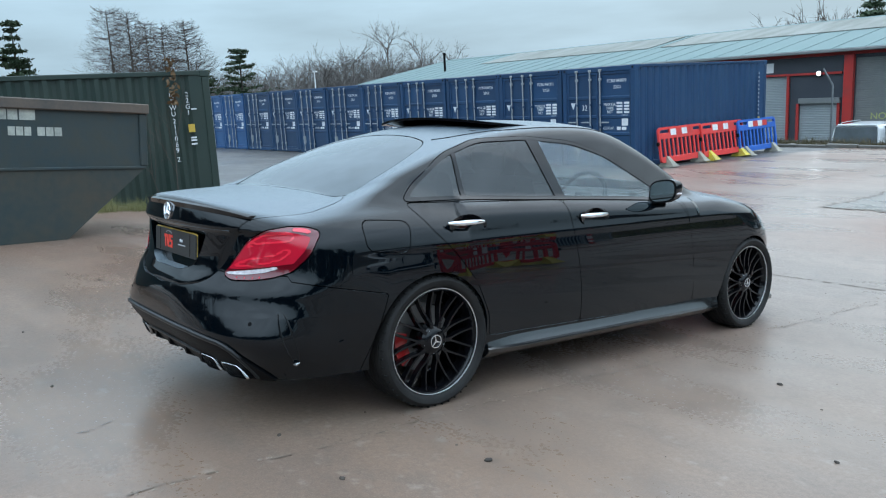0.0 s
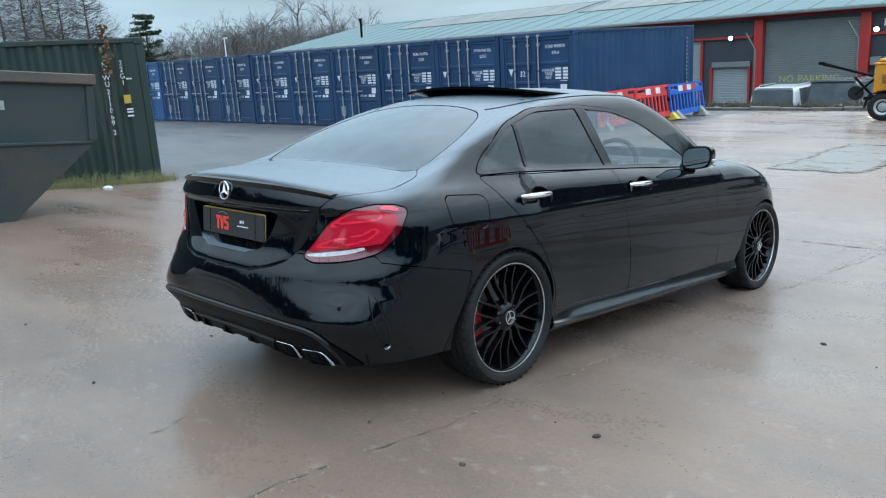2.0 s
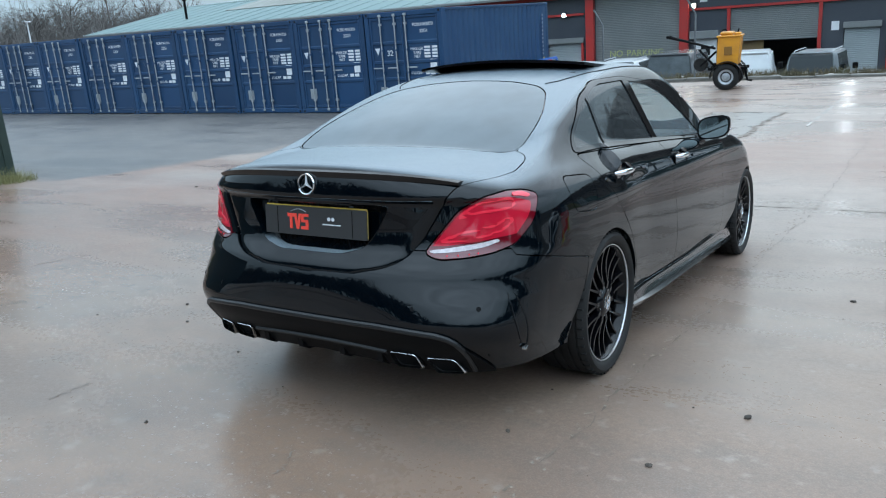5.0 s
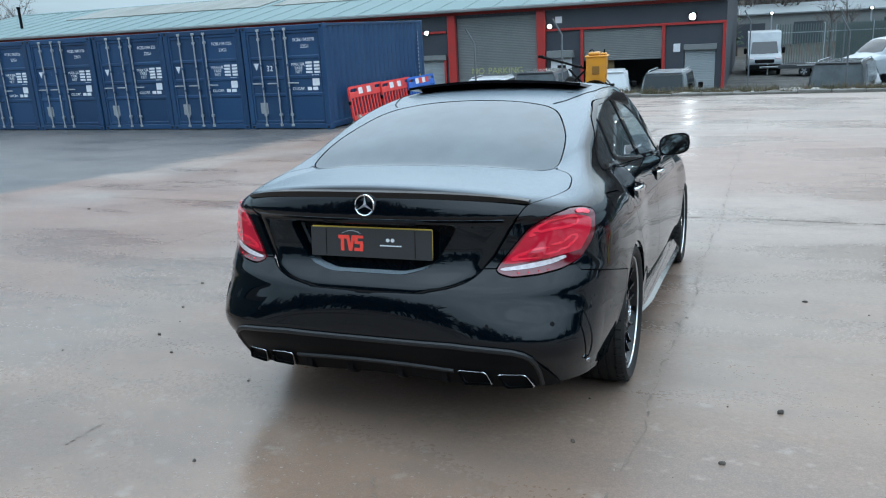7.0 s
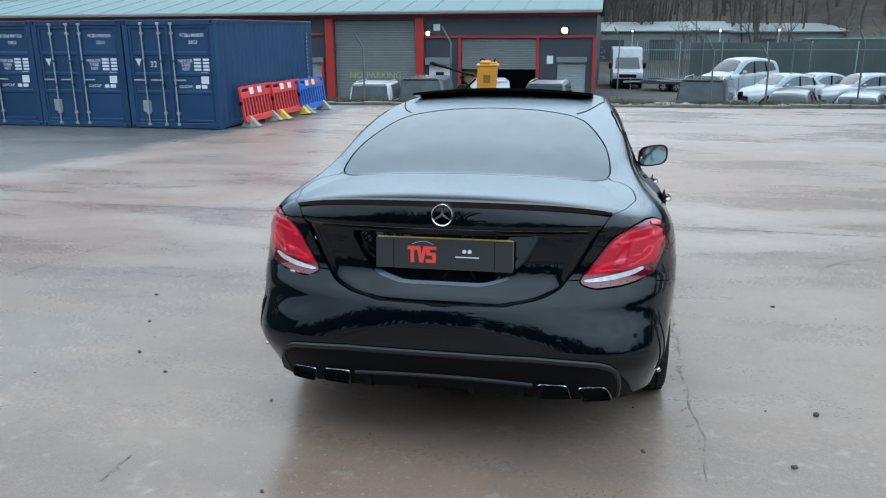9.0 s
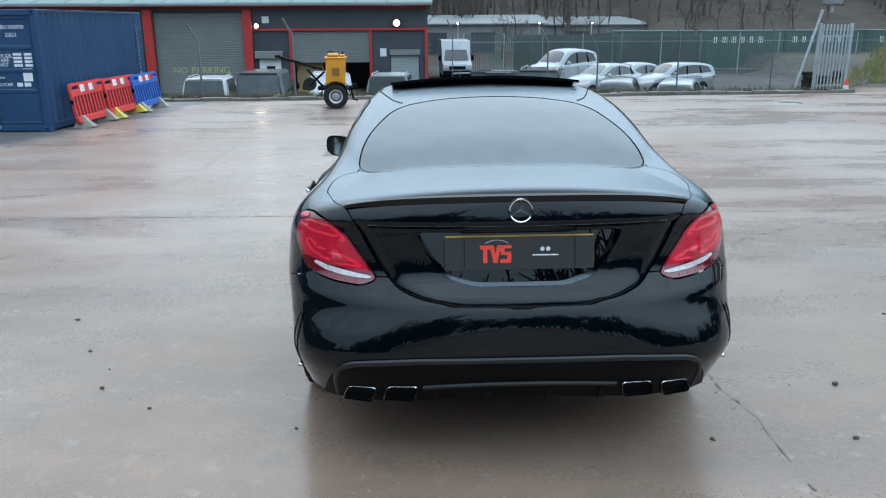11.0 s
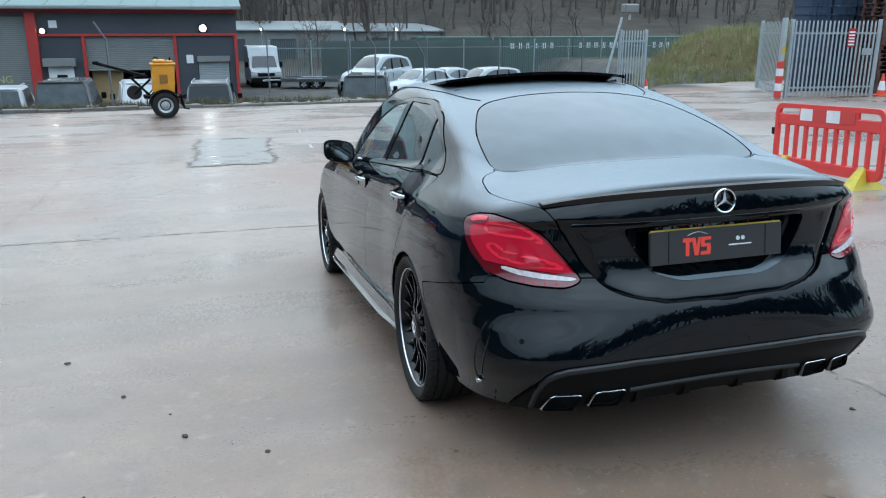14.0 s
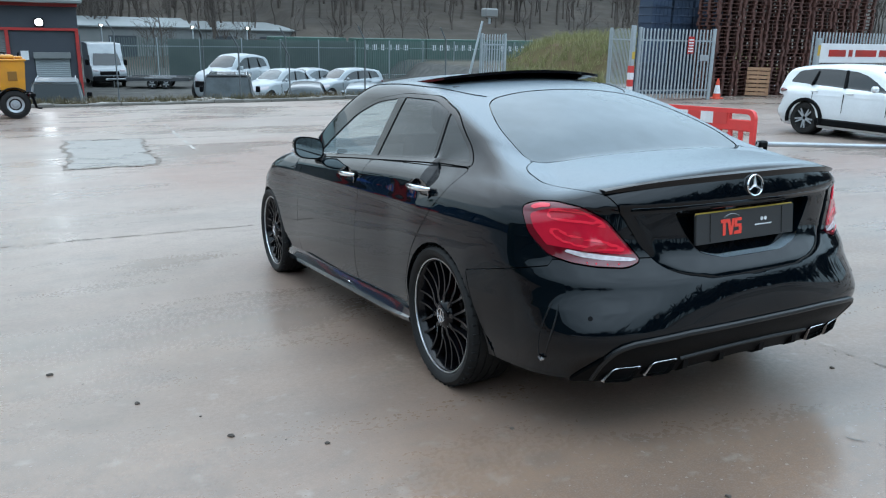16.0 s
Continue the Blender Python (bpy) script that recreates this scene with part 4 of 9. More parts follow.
def car_panels(car):
    p, q = skin_grid()
    base = (p, q, [])
    for c in (arch(-0.026, 0.347), arch(2.84, 0.345), lambda x, y, z: np.where(y < -0.25, z - 0.236 - 0.05 * np.clip(0.45 - np.abs(x), 0, 0.45), 1.0)):
        base = clip(*base, c)
    regions = {"boot": r_boot, "lamp": r_lamp, "rear_glass": r_rear_glass, "screen": r_screen, "dlo": r_dlo, "rear_door": r_side(REAR_DOOR), "front_door": r_side(FRONT_DOOR),
               "bumper": r_bumper, "bonnet": r_bonnet, "fender": r_fender}

    def take(names, *drop, gap=0.0022):
        c = base
        for n in names:
            c = clip(*c, inside(n, gap))
        for n in drop:
            c = clip(*c, outside(n, gap))
        return c

    R = regions
    # body shell: what no other panel takes
    cut = take([], R["boot"], R["rear_glass"], R["screen"], R["dlo"], R["rear_door"], R["front_door"], R["lamp"], R["bumper"], R["bonnet"], R["fender"])
    right = clip(*cut, outside(r_side(FLAP)))
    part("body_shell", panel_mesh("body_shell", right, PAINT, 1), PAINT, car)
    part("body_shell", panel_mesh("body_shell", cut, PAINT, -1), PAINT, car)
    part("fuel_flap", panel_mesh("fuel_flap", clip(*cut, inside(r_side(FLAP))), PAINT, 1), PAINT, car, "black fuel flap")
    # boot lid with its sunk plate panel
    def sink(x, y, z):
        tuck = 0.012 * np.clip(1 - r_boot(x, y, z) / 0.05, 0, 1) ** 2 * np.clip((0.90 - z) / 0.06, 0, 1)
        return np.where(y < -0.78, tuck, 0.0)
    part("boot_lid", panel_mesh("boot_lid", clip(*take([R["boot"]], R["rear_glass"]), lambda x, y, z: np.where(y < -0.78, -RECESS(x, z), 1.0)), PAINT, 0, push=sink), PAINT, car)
    ring = [q for q in rounded([(-0.368, 0.862), (-0.32, 0.775), (-0.26, 0.70), (-0.16, 0.672), (0.16, 0.672), (0.26, 0.70), (0.32, 0.775), (0.368, 0.862)], 0.03)]
    g, n = Geo(), len(ring)
    for k, depth in ((1.0, 0.001), (0.990, -0.002), (0.974, 0.018), (0.962, 0.048)):
        for u, w in ring:
            wz = 0.79 + (w - 0.79) * (k if w < 0.79 else 1 - (1 - k) * 0.4)
            t = 0.012 * float(np.clip(1 - r_boot(np.array([abs(u)]), np.array([-0.95]), np.array([w]))[0] / 0.05, 0, 1)) ** 2
            e = skin_point((u, -0.5, w), (0, -1, 0))
            g.v.append((u * k, e[1] + depth + t, wz))
    for a in range(3):
        for j in range(n):
            g.f.append((a * n + j, a * n + (j + 1) % n, a * n + n + (j + 1) % n, a * n + n + j))
    g.f.append(tuple(range(3 * n, 4 * n)))
    part("plate_recess", g, PAINT, car, "sunk black plate panel", None, 30)
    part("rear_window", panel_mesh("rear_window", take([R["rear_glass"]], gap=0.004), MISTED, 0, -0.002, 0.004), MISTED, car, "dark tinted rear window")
    part("windscreen", panel_mesh("windscreen", take([R["screen"]], gap=0.004), CLEAR, 0, -0.002, 0.004), CLEAR, car)
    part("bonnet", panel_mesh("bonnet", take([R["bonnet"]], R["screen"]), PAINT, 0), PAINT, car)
    bump = take([R["bumper"]], R["boot"], R["lamp"])
    part("rear_bumper", panel_mesh("rear_bumper", clip(*bump, outside(r_diffuser)), PAINT, 0), PAINT, car)
    part("rear_diffuser", panel_mesh("rear_diffuser", clip(*bump, inside(r_diffuser, 0.001)), MATT, 0, 0.010, 0.03), MATT, car, "textured black diffuser insert")
    front = lambda x, y, z: np.minimum(y - 3.06 - 0.35 * (z - 0.3), 0.68 - z)
    for s in (1, -1):
        part("rear_door", panel_mesh("rear_door", take([R["rear_door"]], R["dlo"]), PAINT, s), PAINT, car)
        part("front_door", panel_mesh("front_door", take([R["front_door"]], R["dlo"], R["rear_door"]), PAINT, s), PAINT, car)
        fen = take([R["fender"]], R["bonnet"], R["screen"], R["dlo"])
        part("front_wing", panel_mesh("front_wing", clip(*clip(*fen, outside(front)), outside(r_head)), PAINT, s), PAINT, car)
        part("front_bumper", panel_mesh("front_bumper", clip(*clip(*fen, inside(front)), outside(r_head)), PAINT, s), PAINT, car)
        part("headlamp", panel_mesh("headlamp", clip(*fen, inside(r_head)), CLEAR, s, 0.002), LENS_WHITE, car, "clear headlamp lens")
        # side windows
        dlo = take([R["dlo"]], gap=0.002)
        ring = lambda x, y, z: 0.020 - DLO(y, z)
        split = lambda y0, y1, y2, y3: (lambda x, y, z: np.minimum(y - (y0 + (y1 - y0) * (z - 0.97) / 0.34), (y2 + (y3 - y2) * (z - 0.97) / 0.34) - y))
        pane = clip(*dlo, outside(ring, 0.0))
        part("window_trim", panel_mesh("window_trim", clip(*dlo, ring), GLOSS, s, 0.003), GLOSS, car, "gloss black window surround")
        pillar = split(0.925, 0.805, 1.003, 0.895)
        divide = split(0.238, 0.255, 0.266, 0.280)
        part("door_pillar", panel_mesh("door_pillar", clip(*pane, pillar), GLOSS, s, 0.002), GLOSS, car, "gloss black centre pillar")
        part("window_divider", panel_mesh("window_divider", clip(*pane, divide), GLOSS, s, 0.002), GLOSS, car)
        panes = (("quarter_window", split(-1, -1, 0.237, 0.254), PRIVACY), ("rear_door_window", split(0.267, 0.281, 0.924, 0.804), PRIVACY), ("front_door_window", split(1.004, 0.896, 3, 3), CLEAR))
        for nm, fn, mt in panes:
            part(nm, panel_mesh(nm, clip(*pane, fn), mt, s, -0.003, 0.004), mt, car, "dark tinted side glass" if mt is PRIVACY else "lightly tinted side glass")
        # rear lamp: dark red rim, red body, light guides and a clear strip
        lamp = take([R["lamp"]], gap=0.003)
        body = part("tail_lamp", panel_mesh("tail_lamp", lamp, LENS_DARK, s, 0.002, 0.02), LENS_DARK, car, "red tail lamp with light guides")
        inner = lambda x, y, z: LAMP(unroll(x, y), z) - 0.011 - 0.030 * np.clip((unroll(x, y) - 0.85) / 0.25, 0, 1)
        mid = clip(*lamp, inner)
        strip = lambda x, y, z: STRIP(unroll(x, y), z)
        part("red_lens", panel_mesh("red_lens", clip(*mid, lambda x, y, z: z - (0.716 + 0.10 * np.maximum(unroll(x, y) - 0.62, 0))), LENS, s, 0.004, 0.004), LENS, body)
        part("clear_strip", panel_mesh("clear_strip", clip(*lamp, strip), LENS_STRIP, s, 0.005, 0.004), LENS_STRIP, body, "clear reversing strip")
        for loop in (GUIDE_TOP, GUIDE_LOW):
            fn = lambda x, y, z, loop=loop: 0.0052 - np.abs(loop(unroll(x, y), z) - 0.005)
            part("light_guide", panel_mesh("light_guide", clip(*lamp, fn), LENS_GLOW, s, 0.006, 0.003), LENS_GLOW, body, "bright red looped light guide")
        part("light_guide", panel_mesh("light_guide", clip(*lamp, lambda x, y, z: GUIDE_TIP(unroll(x, y), z)), LENS_GLOW, s, 0.006, 0.003), LENS_GLOW, body, "bright red light guide end")
        for k in range(4):
            u = 0.62 + 0.055 * k
            z = 0.6835 + 0.06 * max(0.0, u - 0.66)
            spots = [skin_point((0.25 * s, -0.40, z), (s * math.cos(a), -math.sin(a), 0)) for a in np.linspace(0.5, 1.3, 60)]
            q = min(spots, key=lambda v: abs(abs(v[0]) + v[1] + 0.93 - u))
            part("lamp_led", Geo().tube([tuple(q), (q[0] + s * 0.003, q[1] - 0.004, q[2])], 0.0035, 8), LENS_GLOW, body)


def r_head(x, y, z):
    t = (y - 2.98) / 0.5
    return np.minimum(np.minimum(y - 2.97 - 1.2 * np.maximum(0.74 - z, 0), z - (0.70 - 0.06 * t)), np.minimum((0.815 - 0.10 * t) - z, x - 0.35))


def saloon():
    car = thing("saloon_car", "glossy black four-door saloon with tinted windows and black alloys", "car", LEVEL.copy())
    car_panels(car)
    for y in (0.0, 2.84):
        wheel(car, pose(0.800, y, 0.322, 14), math.pi if y == 0 else math.pi)
        wheel(car, pose(-0.800, y, 0.322, -9, 0, 180), 0.0)
        for s in (-1, 1):
            g = Geo()
            n = 40
            for i in range(n + 1):
                a = math.radians(-12 + 205 * i / n)
                g.v += [(s * 0.56, y - 0.015 + 0.353 * math.cos(a), 0.318 + 0.353 * math.sin(a)), (s * (0.826 if y else 0.78), y - 0.015 + 0.353 * math.cos(a), 0.318 + 0.353 * math.sin(a))]
            for i in range(n):
                g.f.append((2 * i, 2 * i + 1, 2 * i + 3, 2 * i + 2))
            k = len(g.v)
            g.v.append((s * 0.56, y, 0.318))
            for i in range(n):
                g.f.append((k, 2 * i, 2 * i + 2))
            part("wheel_liner", g, GAP, car)
    for s in (-1, 1):
        handle(car, 0.865, 0.185, 0.883, s)
        handle(car, 0.861, 1.145, 0.876, s)
        mirror(car, s)
        # side skirt with its upturned blade
        sk = Geo()
        n = 30
        for i in range(n + 1):
            t = i / n
            y = 0.345 + (2.47 - 0.345) * t
            k = math.sin(math.pi * min(1, t * 6) / 2) * math.sin(math.pi * min(1, (1 - t) * 8) / 2)
            for x, z in ((0.852, 0.292), (0.862, 0.262), (0.868 + 0.010 * k, 0.234), (0.876 + 0.028 * k, 0.226), (0.868 + 0.02 * k, 0.205), (0.84, 0.178), (0.78, 0.168), (0.78, 0.29)):
                sk.v.append((s * x, y, z - 0.022 * t))
        for i in range(n):
            for j in range(8):
                sk.f.append((8 * i + j, 8 * i + (j + 1) % 8, 8 * i + 8 + (j + 1) % 8, 8 * i + 8 + j))
        sk.f += [tuple(range(8))[::-1], tuple(range(8 * n, 8 * n + 8))]
        part("side_skirt", sk, SKIRT, car, "black side skirt blade", None, 25)
    # boot lip spoiler
    g, rows = Geo(), 40
    for i in range(rows + 1):
        x = -0.612 + 1.224 * i / rows
        e = skin_point((x * 0.9, -0.55, 0.88), (x * 0.1, -0.40, 0.085 + 0.0 * x))
        t = 1 - abs(i / rows * 2 - 1) ** 6
        y, z = e[1], e[2]
        for dy, dz in ((0.085, 0.002), (0.045, 0.006 + 0.006 * t), (0.004, 0.010 + 0.014 * t), (-0.010, 0.006 + 0.012 * t), (-0.004, -0.004), (0.03, -0.012)):
            g.v.append((x, y + dy, z + dz + (0.012 if dy > 0.06 else 0.004 if dy > 0.03 else 0)))
    for i in range(rows):
        for j in range(6):
            g.f.append((6 * i + j, 6 * i + (j + 1) % 6, 6 * i + 6 + (j + 1) % 6, 6 * i + 6 + j))
    g.f += [tuple(range(6))[::-1], tuple(range(6 * rows, 6 * rows + 6))]
    part("boot_spoiler", g, GLOSS, car, "gloss black lip spoiler", None, 30)
    # round emblem
    e = skin_point((0, -0.5, 0.935), (0, -1, 0))
    bm = pose(0, e[1] - 0.004, 0.935, 90 - 3)
    em = part("emblem_ring", Geo().lathe([(0.0355, 0.0), (0.0365, 0.006), (0.0400, 0.007), (0.0425, 0.003), (0.042, -0.003)], 56, "z", bm), CHROME, car, "round chrome emblem")
    for k in range(3):
        st = Geo()
        a = bm @ pose(0, 0, 0, 0, 0, 120 * k)
        st.add([a @ Vector(v) for v in ((-0.0072, -0.004, 0), (0.0072, -0.004, 0), (0.0, 0.0375, 0.0), (0.0, 0.0, 0.010), (0.0, 0.0375, 0.004))], [(0, 1, 3), (1, 2, 4, 3), (2, 0, 3, 4)])
        part("emblem_arm", st, LIP, em, "", None, 10)
    # show plate with a plain print
    pm = pose(0, -0.936, 0.784, -2.0)
    pl = part("rear_plate", Geo().box(-0.262, 0.262, -0.004, 0.008, -0.060, 0.060, 0.006), PLATE_YELLOW, car, "black show plate with yellow edge", pm)
    part("plate_face", Geo().box(-0.2618, 0.2600, -0.0065, -0.003, -0.0602, 0.0556, 0.001), PLATE_BLACK, pl)
    part("plate_rim", Geo().box(-0.2626, 0.2608, -0.0045, 0.009, -0.0610, 0.0530, 0.003), PLATE_BLACK, pl)
    for x0, x1, za, zb in ((-0.138, -0.102, 0.012, 0.026), (-0.127, -0.113, -0.036, 0.012), (-0.066, -0.028, 0.015, 0.026), (-0.068, -0.053, 0.003, 0.0148), (-0.066, -0.030, -0.008, 0.0028), (-0.043, -0.028, -0.0232, -0.0082), (-0.068, -0.030, -0.036, -0.0234)):
        part("print_block", Geo().box(x0, x1, -0.0085, -0.006, za, zb), LOGO_RED, pl)
    part("print_block", Geo().prism([(-0.104, 0.026), (-0.090, 0.026), (-0.084, -0.006), (-0.078, 0.026), (-0.066, 0.026), (-0.078, -0.036), (-0.092, -0.036)], -0.0085, -0.006, "y"), LOGO_RED, pl)
    arc = Geo().tube([(-0.12 + 0.08 * t, -0.0068, 0.034 + 0.011 * math.sin(math.pi * t)) for t in np.linspace(0, 1, 10)], 0.0012, 5)
    part("print_arc", arc, STEEL, pl)
    for x in (0.079, 0.099):
        part("print_dot", Geo().lathe([(0.0, 0.0), (0.0075, 0.0), (0.0075, 0.002)], 20, "z", pose(x, -0.0085, 0.012, 90)), WHITE, pl)
    part("print_bar", Geo().box(0.045, 0.135, -0.0085, -0.006, -0.012, -0.008), WHITE, pl)
    for s in (-1, 1):
        part("plate_bar", Geo().box(s * 0.1915, s * 0.1935, -0.0085, -0.006, -0.054, 0.052), GLOSS, pl)
    part("plate_light", Geo().box(-0.20, 0.20, -0.955, -0.935, 0.858, 0.866, 0.003), GLOSS, car)
    # painted lip added along the crease below the emblem panel, shaped to catch sky highlight
    g = Geo()
    for i in range(33):
        x = -0.53 + 1.06 * i / 32
        e = skin_point((x * 0.9, -0.5, 0.878), (x * 0.1, -0.4, 0))
        g.v += [(x, e[1] + 0.001, e[2] + 0.008), (x, e[1] - 0.006, e[2] + 0.003), (x, e[1] + 0.002, e[2] - 0.007)]
    for i in range(32):
        for j in range(2):
            g.f.append((3 * i + j, 3 * i + j + 1, 3 * i + 4 + j, 3 * i + 3 + j))
    part("boot_crease_highlight", g, PAINT, car)
    # exhaust tips, two each side
    RAKE = 0.45
    for s in (-1, 1):
        for x0, x1, sk, dz in ((0.358, 0.492, 0.018, -0.004), (0.505, 0.645, 0.028, -0.016)):
            o = rounded([(x0 + sk * 0.2, 0.316 + dz), (x1 - sk, 0.314 + dz), (x1, 0.250 + dz), (x0 + sk, 0.246 + dz)], 0.016, 4)
            i2 = [(lerp(u, (x0 + x1) / 2, 0.035), lerp(v, 0.282 + dz, 0.065)) for u, v in o]
            e0, e1 = (skin_point((x * 0.7, -0.5, 0.285 + dz), (x * 0.3, -0.40, 0)) for x in (x0, x1))
            tilt = (e1[1] - e0[1]) / (e1[0] - e0[0])
            y0 = e0[1] + tilt * (x0 - e0[0]) - 0.030
            g, n = Geo(), len(o)
            for ring, y in ((o, y0 + 0.010), (o, y0), (i2, y0 - 0.003), (i2, y0 + 0.02)):
                g.v += [(s * u, y + tilt * (u - x0) - RAKE * (v - 0.282 - dz), v) for u, v in ring]
            for a in range(3):
                for j in range(n):
                    g.f.append((a * n + j, a * n + (j + 1) % n, a * n + n + (j + 1) % n, a * n + n + j))
            t = part("exhaust_tip", g, DARK_CHROME, car, "chrome twin exhaust finisher", None, 40)
            b = Geo()
            b.v += [(s * u, y + tilt * (u - x0) - RAKE * (v - 0.282 - dz), v) for y in (y0 + 0.010, y0 + 0.11) for u, v in o]
            b.f += [(j, (j + 1) % n, n + (j + 1) % n, n + j) for j in range(n)]
            part("exhaust_sleeve", b, MATT, t)
            b = Geo()
            b.v += [(s * u, y0 + 0.018 + tilt * (u - x0) - RAKE * (v - 0.282 - dz), v) for u, v in i2] + [(s * lerp(u, (x0 + x1) / 2, 0.2), y0 + 0.085, v) for u, v in i2]
            n2 = len(i2)
            b.f += [(j, (j + 1) % n2, n2 + (j + 1) % n2, n2 + j) for j in range(n2)] + [tuple(range(n2, 2 * n2))]
            part("exhaust_baffle", b, GAP, t)
    # diffuser fins and lower lip
    for x in (-0.30, -0.11, 0.11, 0.30):
        part("diffuser_fin", Geo().prism([(-0.955, 0.31), (-0.945, 0.250), (-0.91, 0.232), (-0.70, 0.215), (-0.70, 0.31)], x - 0.012, x + 0.012, "x"), MATT, car)
    g = Geo()
    g.tube([(x, -0.978 + 0.16 * x * x, 0.318 - 0.12 * abs(x) ** 2) for x in np.linspace(-0.345, 0.345, 17)], 0.0105, 8)
    part("diffuser_lip", g, SATIN, car, "satin diffuser lip")
    half = [(0.40, 0.419), (0.50, 0.412), (0.57, 0.405), (0.612, 0.393), (0.645, 0.374), (0.669, 0.345), (0.691, 0.308), (0.707, 0.265), (0.716, 0.24)]
    edge = [(-x, z) for x, z in half[::-1]] + [(x, 0.423) for x in np.linspace(-0.34, 0.34, 15)] + half
    rim = [skin_point((x * 0.7, -0.5, z), (x * 0.3, -0.45, 0)) for x, z in edge]
    part("diffuser_edge", Geo().tube([(q[0] * 1.004, q[1] - 0.006, q[2]) for q in rim], 0.0112, 8), SATIN, car, "satin upper edge of the diffuser")
    # bumper corner slots: a black vent between two raised lips, with a gloss fin below
    for s in (-1, 1):
        rows = []
        for k in range(11):
            z = 0.545 - 0.215 * k / 10
            w = 0.030 * math.sin(math.pi * (0.12 + 0.80 * k / 10)) ** 0.6
            yc = -0.792 + 0.075 * k / 10
            rows.append([skin_point((0.25 * s, -0.40, z), (0.545 * s, yc + 0.40 + d * w, 0)) for d in (-1, -0.4, 0.4, 1)])
        g = Geo()
        for r in rows:
            for d, q in zip((0.004, -0.006, -0.006, 0.003), r):
                g.v.append((q[0] + s * d * 0.8, q[1] - d * 0.5, q[2]))
        for k in range(10):
            for j in range(3):
                g.f.append((4 * k + j, 4 * k + j + 1, 4 * k + 5 + j, 4 * k + 4 + j))
        slot = part("bumper_slot", g, GAP, car, "black corner vent", None, 0)
        for j in (0, 3):
            part("slot_lip", Geo().tube([(r[j][0] + s * 0.001, r[j][1], r[j][2]) for r in rows], [0.001] + [0.0028] * 9 + [0.001], 6), PAINT, slot)
        a, b = rows[-1][3], rows[-1][0]
        part("slot_fin", Geo().tube([(a[0] + s * 0.004, a[1], a[2] - 0.004), ((a[0] + b[0]) / 2 + s * 0.006, (a[1] + b[1]) / 2 - 0.006, a[2] - 0.010), (b[0] + s * 0.002, b[1] - 0.004, b[2] - 0.010)], [0.003, 0.010, 0.003], 8), DARK_CHROME, slot)
        for z, dx in ((0.50, 0.33), (0.50, 0.62)):
            c = skin_point((0.1 * s, -0.40, z), (dx * s, -0.5, 0))
            part("parking_sensor", Geo().tube([tuple(c * 0.995), tuple(c + np.array((0.0006 * s, -0.0008, 0)))], 0.009, 14), MATT, car)
    # slid-open roof panel, roof seams
    g = Geo()
    for i in range(17):
        x = -0.50 + i / 16
        b = 0.045 * (1 - (x / 0.5) ** 2) * 0.6
        for y, dz in ((0.52 + 0.10 * (x / 0.5) ** 2, 0.052), (0.52 + 0.10 * (x / 0.5) ** 2, 0.038), (1.36, 0.008), (1.36, 0.026)):
            g.v.append((x, y, 1.346 + b + dz))
    for i in range(16):
        for j in range(4):
            g.f.append((4 * i + j, 4 * i + (j + 1) % 4, 4 * i + 4 + (j + 1) % 4, 4 * i + 4 + j))
    g.f += [(3, 2, 1, 0), (64, 65, 66, 67)]
    part("sunroof_panel", g, GLOSS, car, "black glass sunroof panel raised open", None, 30)
    for s in (-1, 1):
        g = Geo()
        pts = []
        for y in np.linspace(0.30, 1.75, 24):
            x = 0.43 + 0.13 * min(1, max(0, (y - 0.30) / 0.4)) ** 0.6
            q = skin_point((s * x, y, 1.0), (0, 0, 1))
            pts.append((q[0], q[1], q[2] + 0.0005))
        part("roof_seam", g.tube(pts, 0.0035, 5), GAP, car)
    # floor pan and cabin
    part("floor_pan", Geo().box(-0.54, 0.54, -0.70, 3.4, 0.19, 0.24, 0.02).box(-0.52, 0.52, -0.75, 3.2, 0.22, 0.60), GAP, car)
    part("dashboard", Geo().prism([(1.72, 0.55), (1.68, 0.88), (1.80, 0.955), (2.35, 0.96), (2.35, 0.55)], -0.70, 0.70, "x"), CABIN, car)
    part("rear_shelf", Geo().box(-0.62, 0.62, -0.42, 0.05, 0.92, 0.95, 0.01), CABIN, car)
    part("roof_lining", Geo().box(-0.48, 0.48, 0.55, 1.45, 1.33, 1.35, 0.01), CABIN, car)
    for x in (-0.37, 0.37):
        st = part("front_seat", Geo().prism([(0.95, 0.42), (0.75, 1.04), (0.80, 1.10), (0.88, 1.08), (1.08, 0.56), (1.50, 0.58), (1.52, 0.44)], x - 0.25, x + 0.25, "x"), LEATHER, car, "grey leather front seat")
        part("head_rest", Geo().box(x - 0.13, x + 0.13, 0.72, 0.82, 1.10, 1.27, 0.04), LEATHER, st)
    rs = part("rear_seat", Geo().prism([(0.02, 0.45), (-0.12, 0.98), (-0.02, 1.0), (0.18, 0.55), (0.62, 0.55), (0.62, 0.42)], -0.62, 0.62, "x"), LEATHER, car, "grey leather rear bench")
    for x in (-0.36, 0.36):
        part("head_rest", Geo().box(x - 0.12, x + 0.12, -0.12, -0.02, 0.98, 1.10, 0.04), LEATHER, rs)
    wm = pose(0.37, 1.60, 0.93, 68)
    sw = part("steering_wheel", Geo().tube([wm @ Vector((0.185 * math.cos(a), 0.185 * math.sin(a), 0)) for a in np.linspace(0, 2 * math.pi, 33)[:-1]], 0.015, 8, closed=True), CABIN, car)
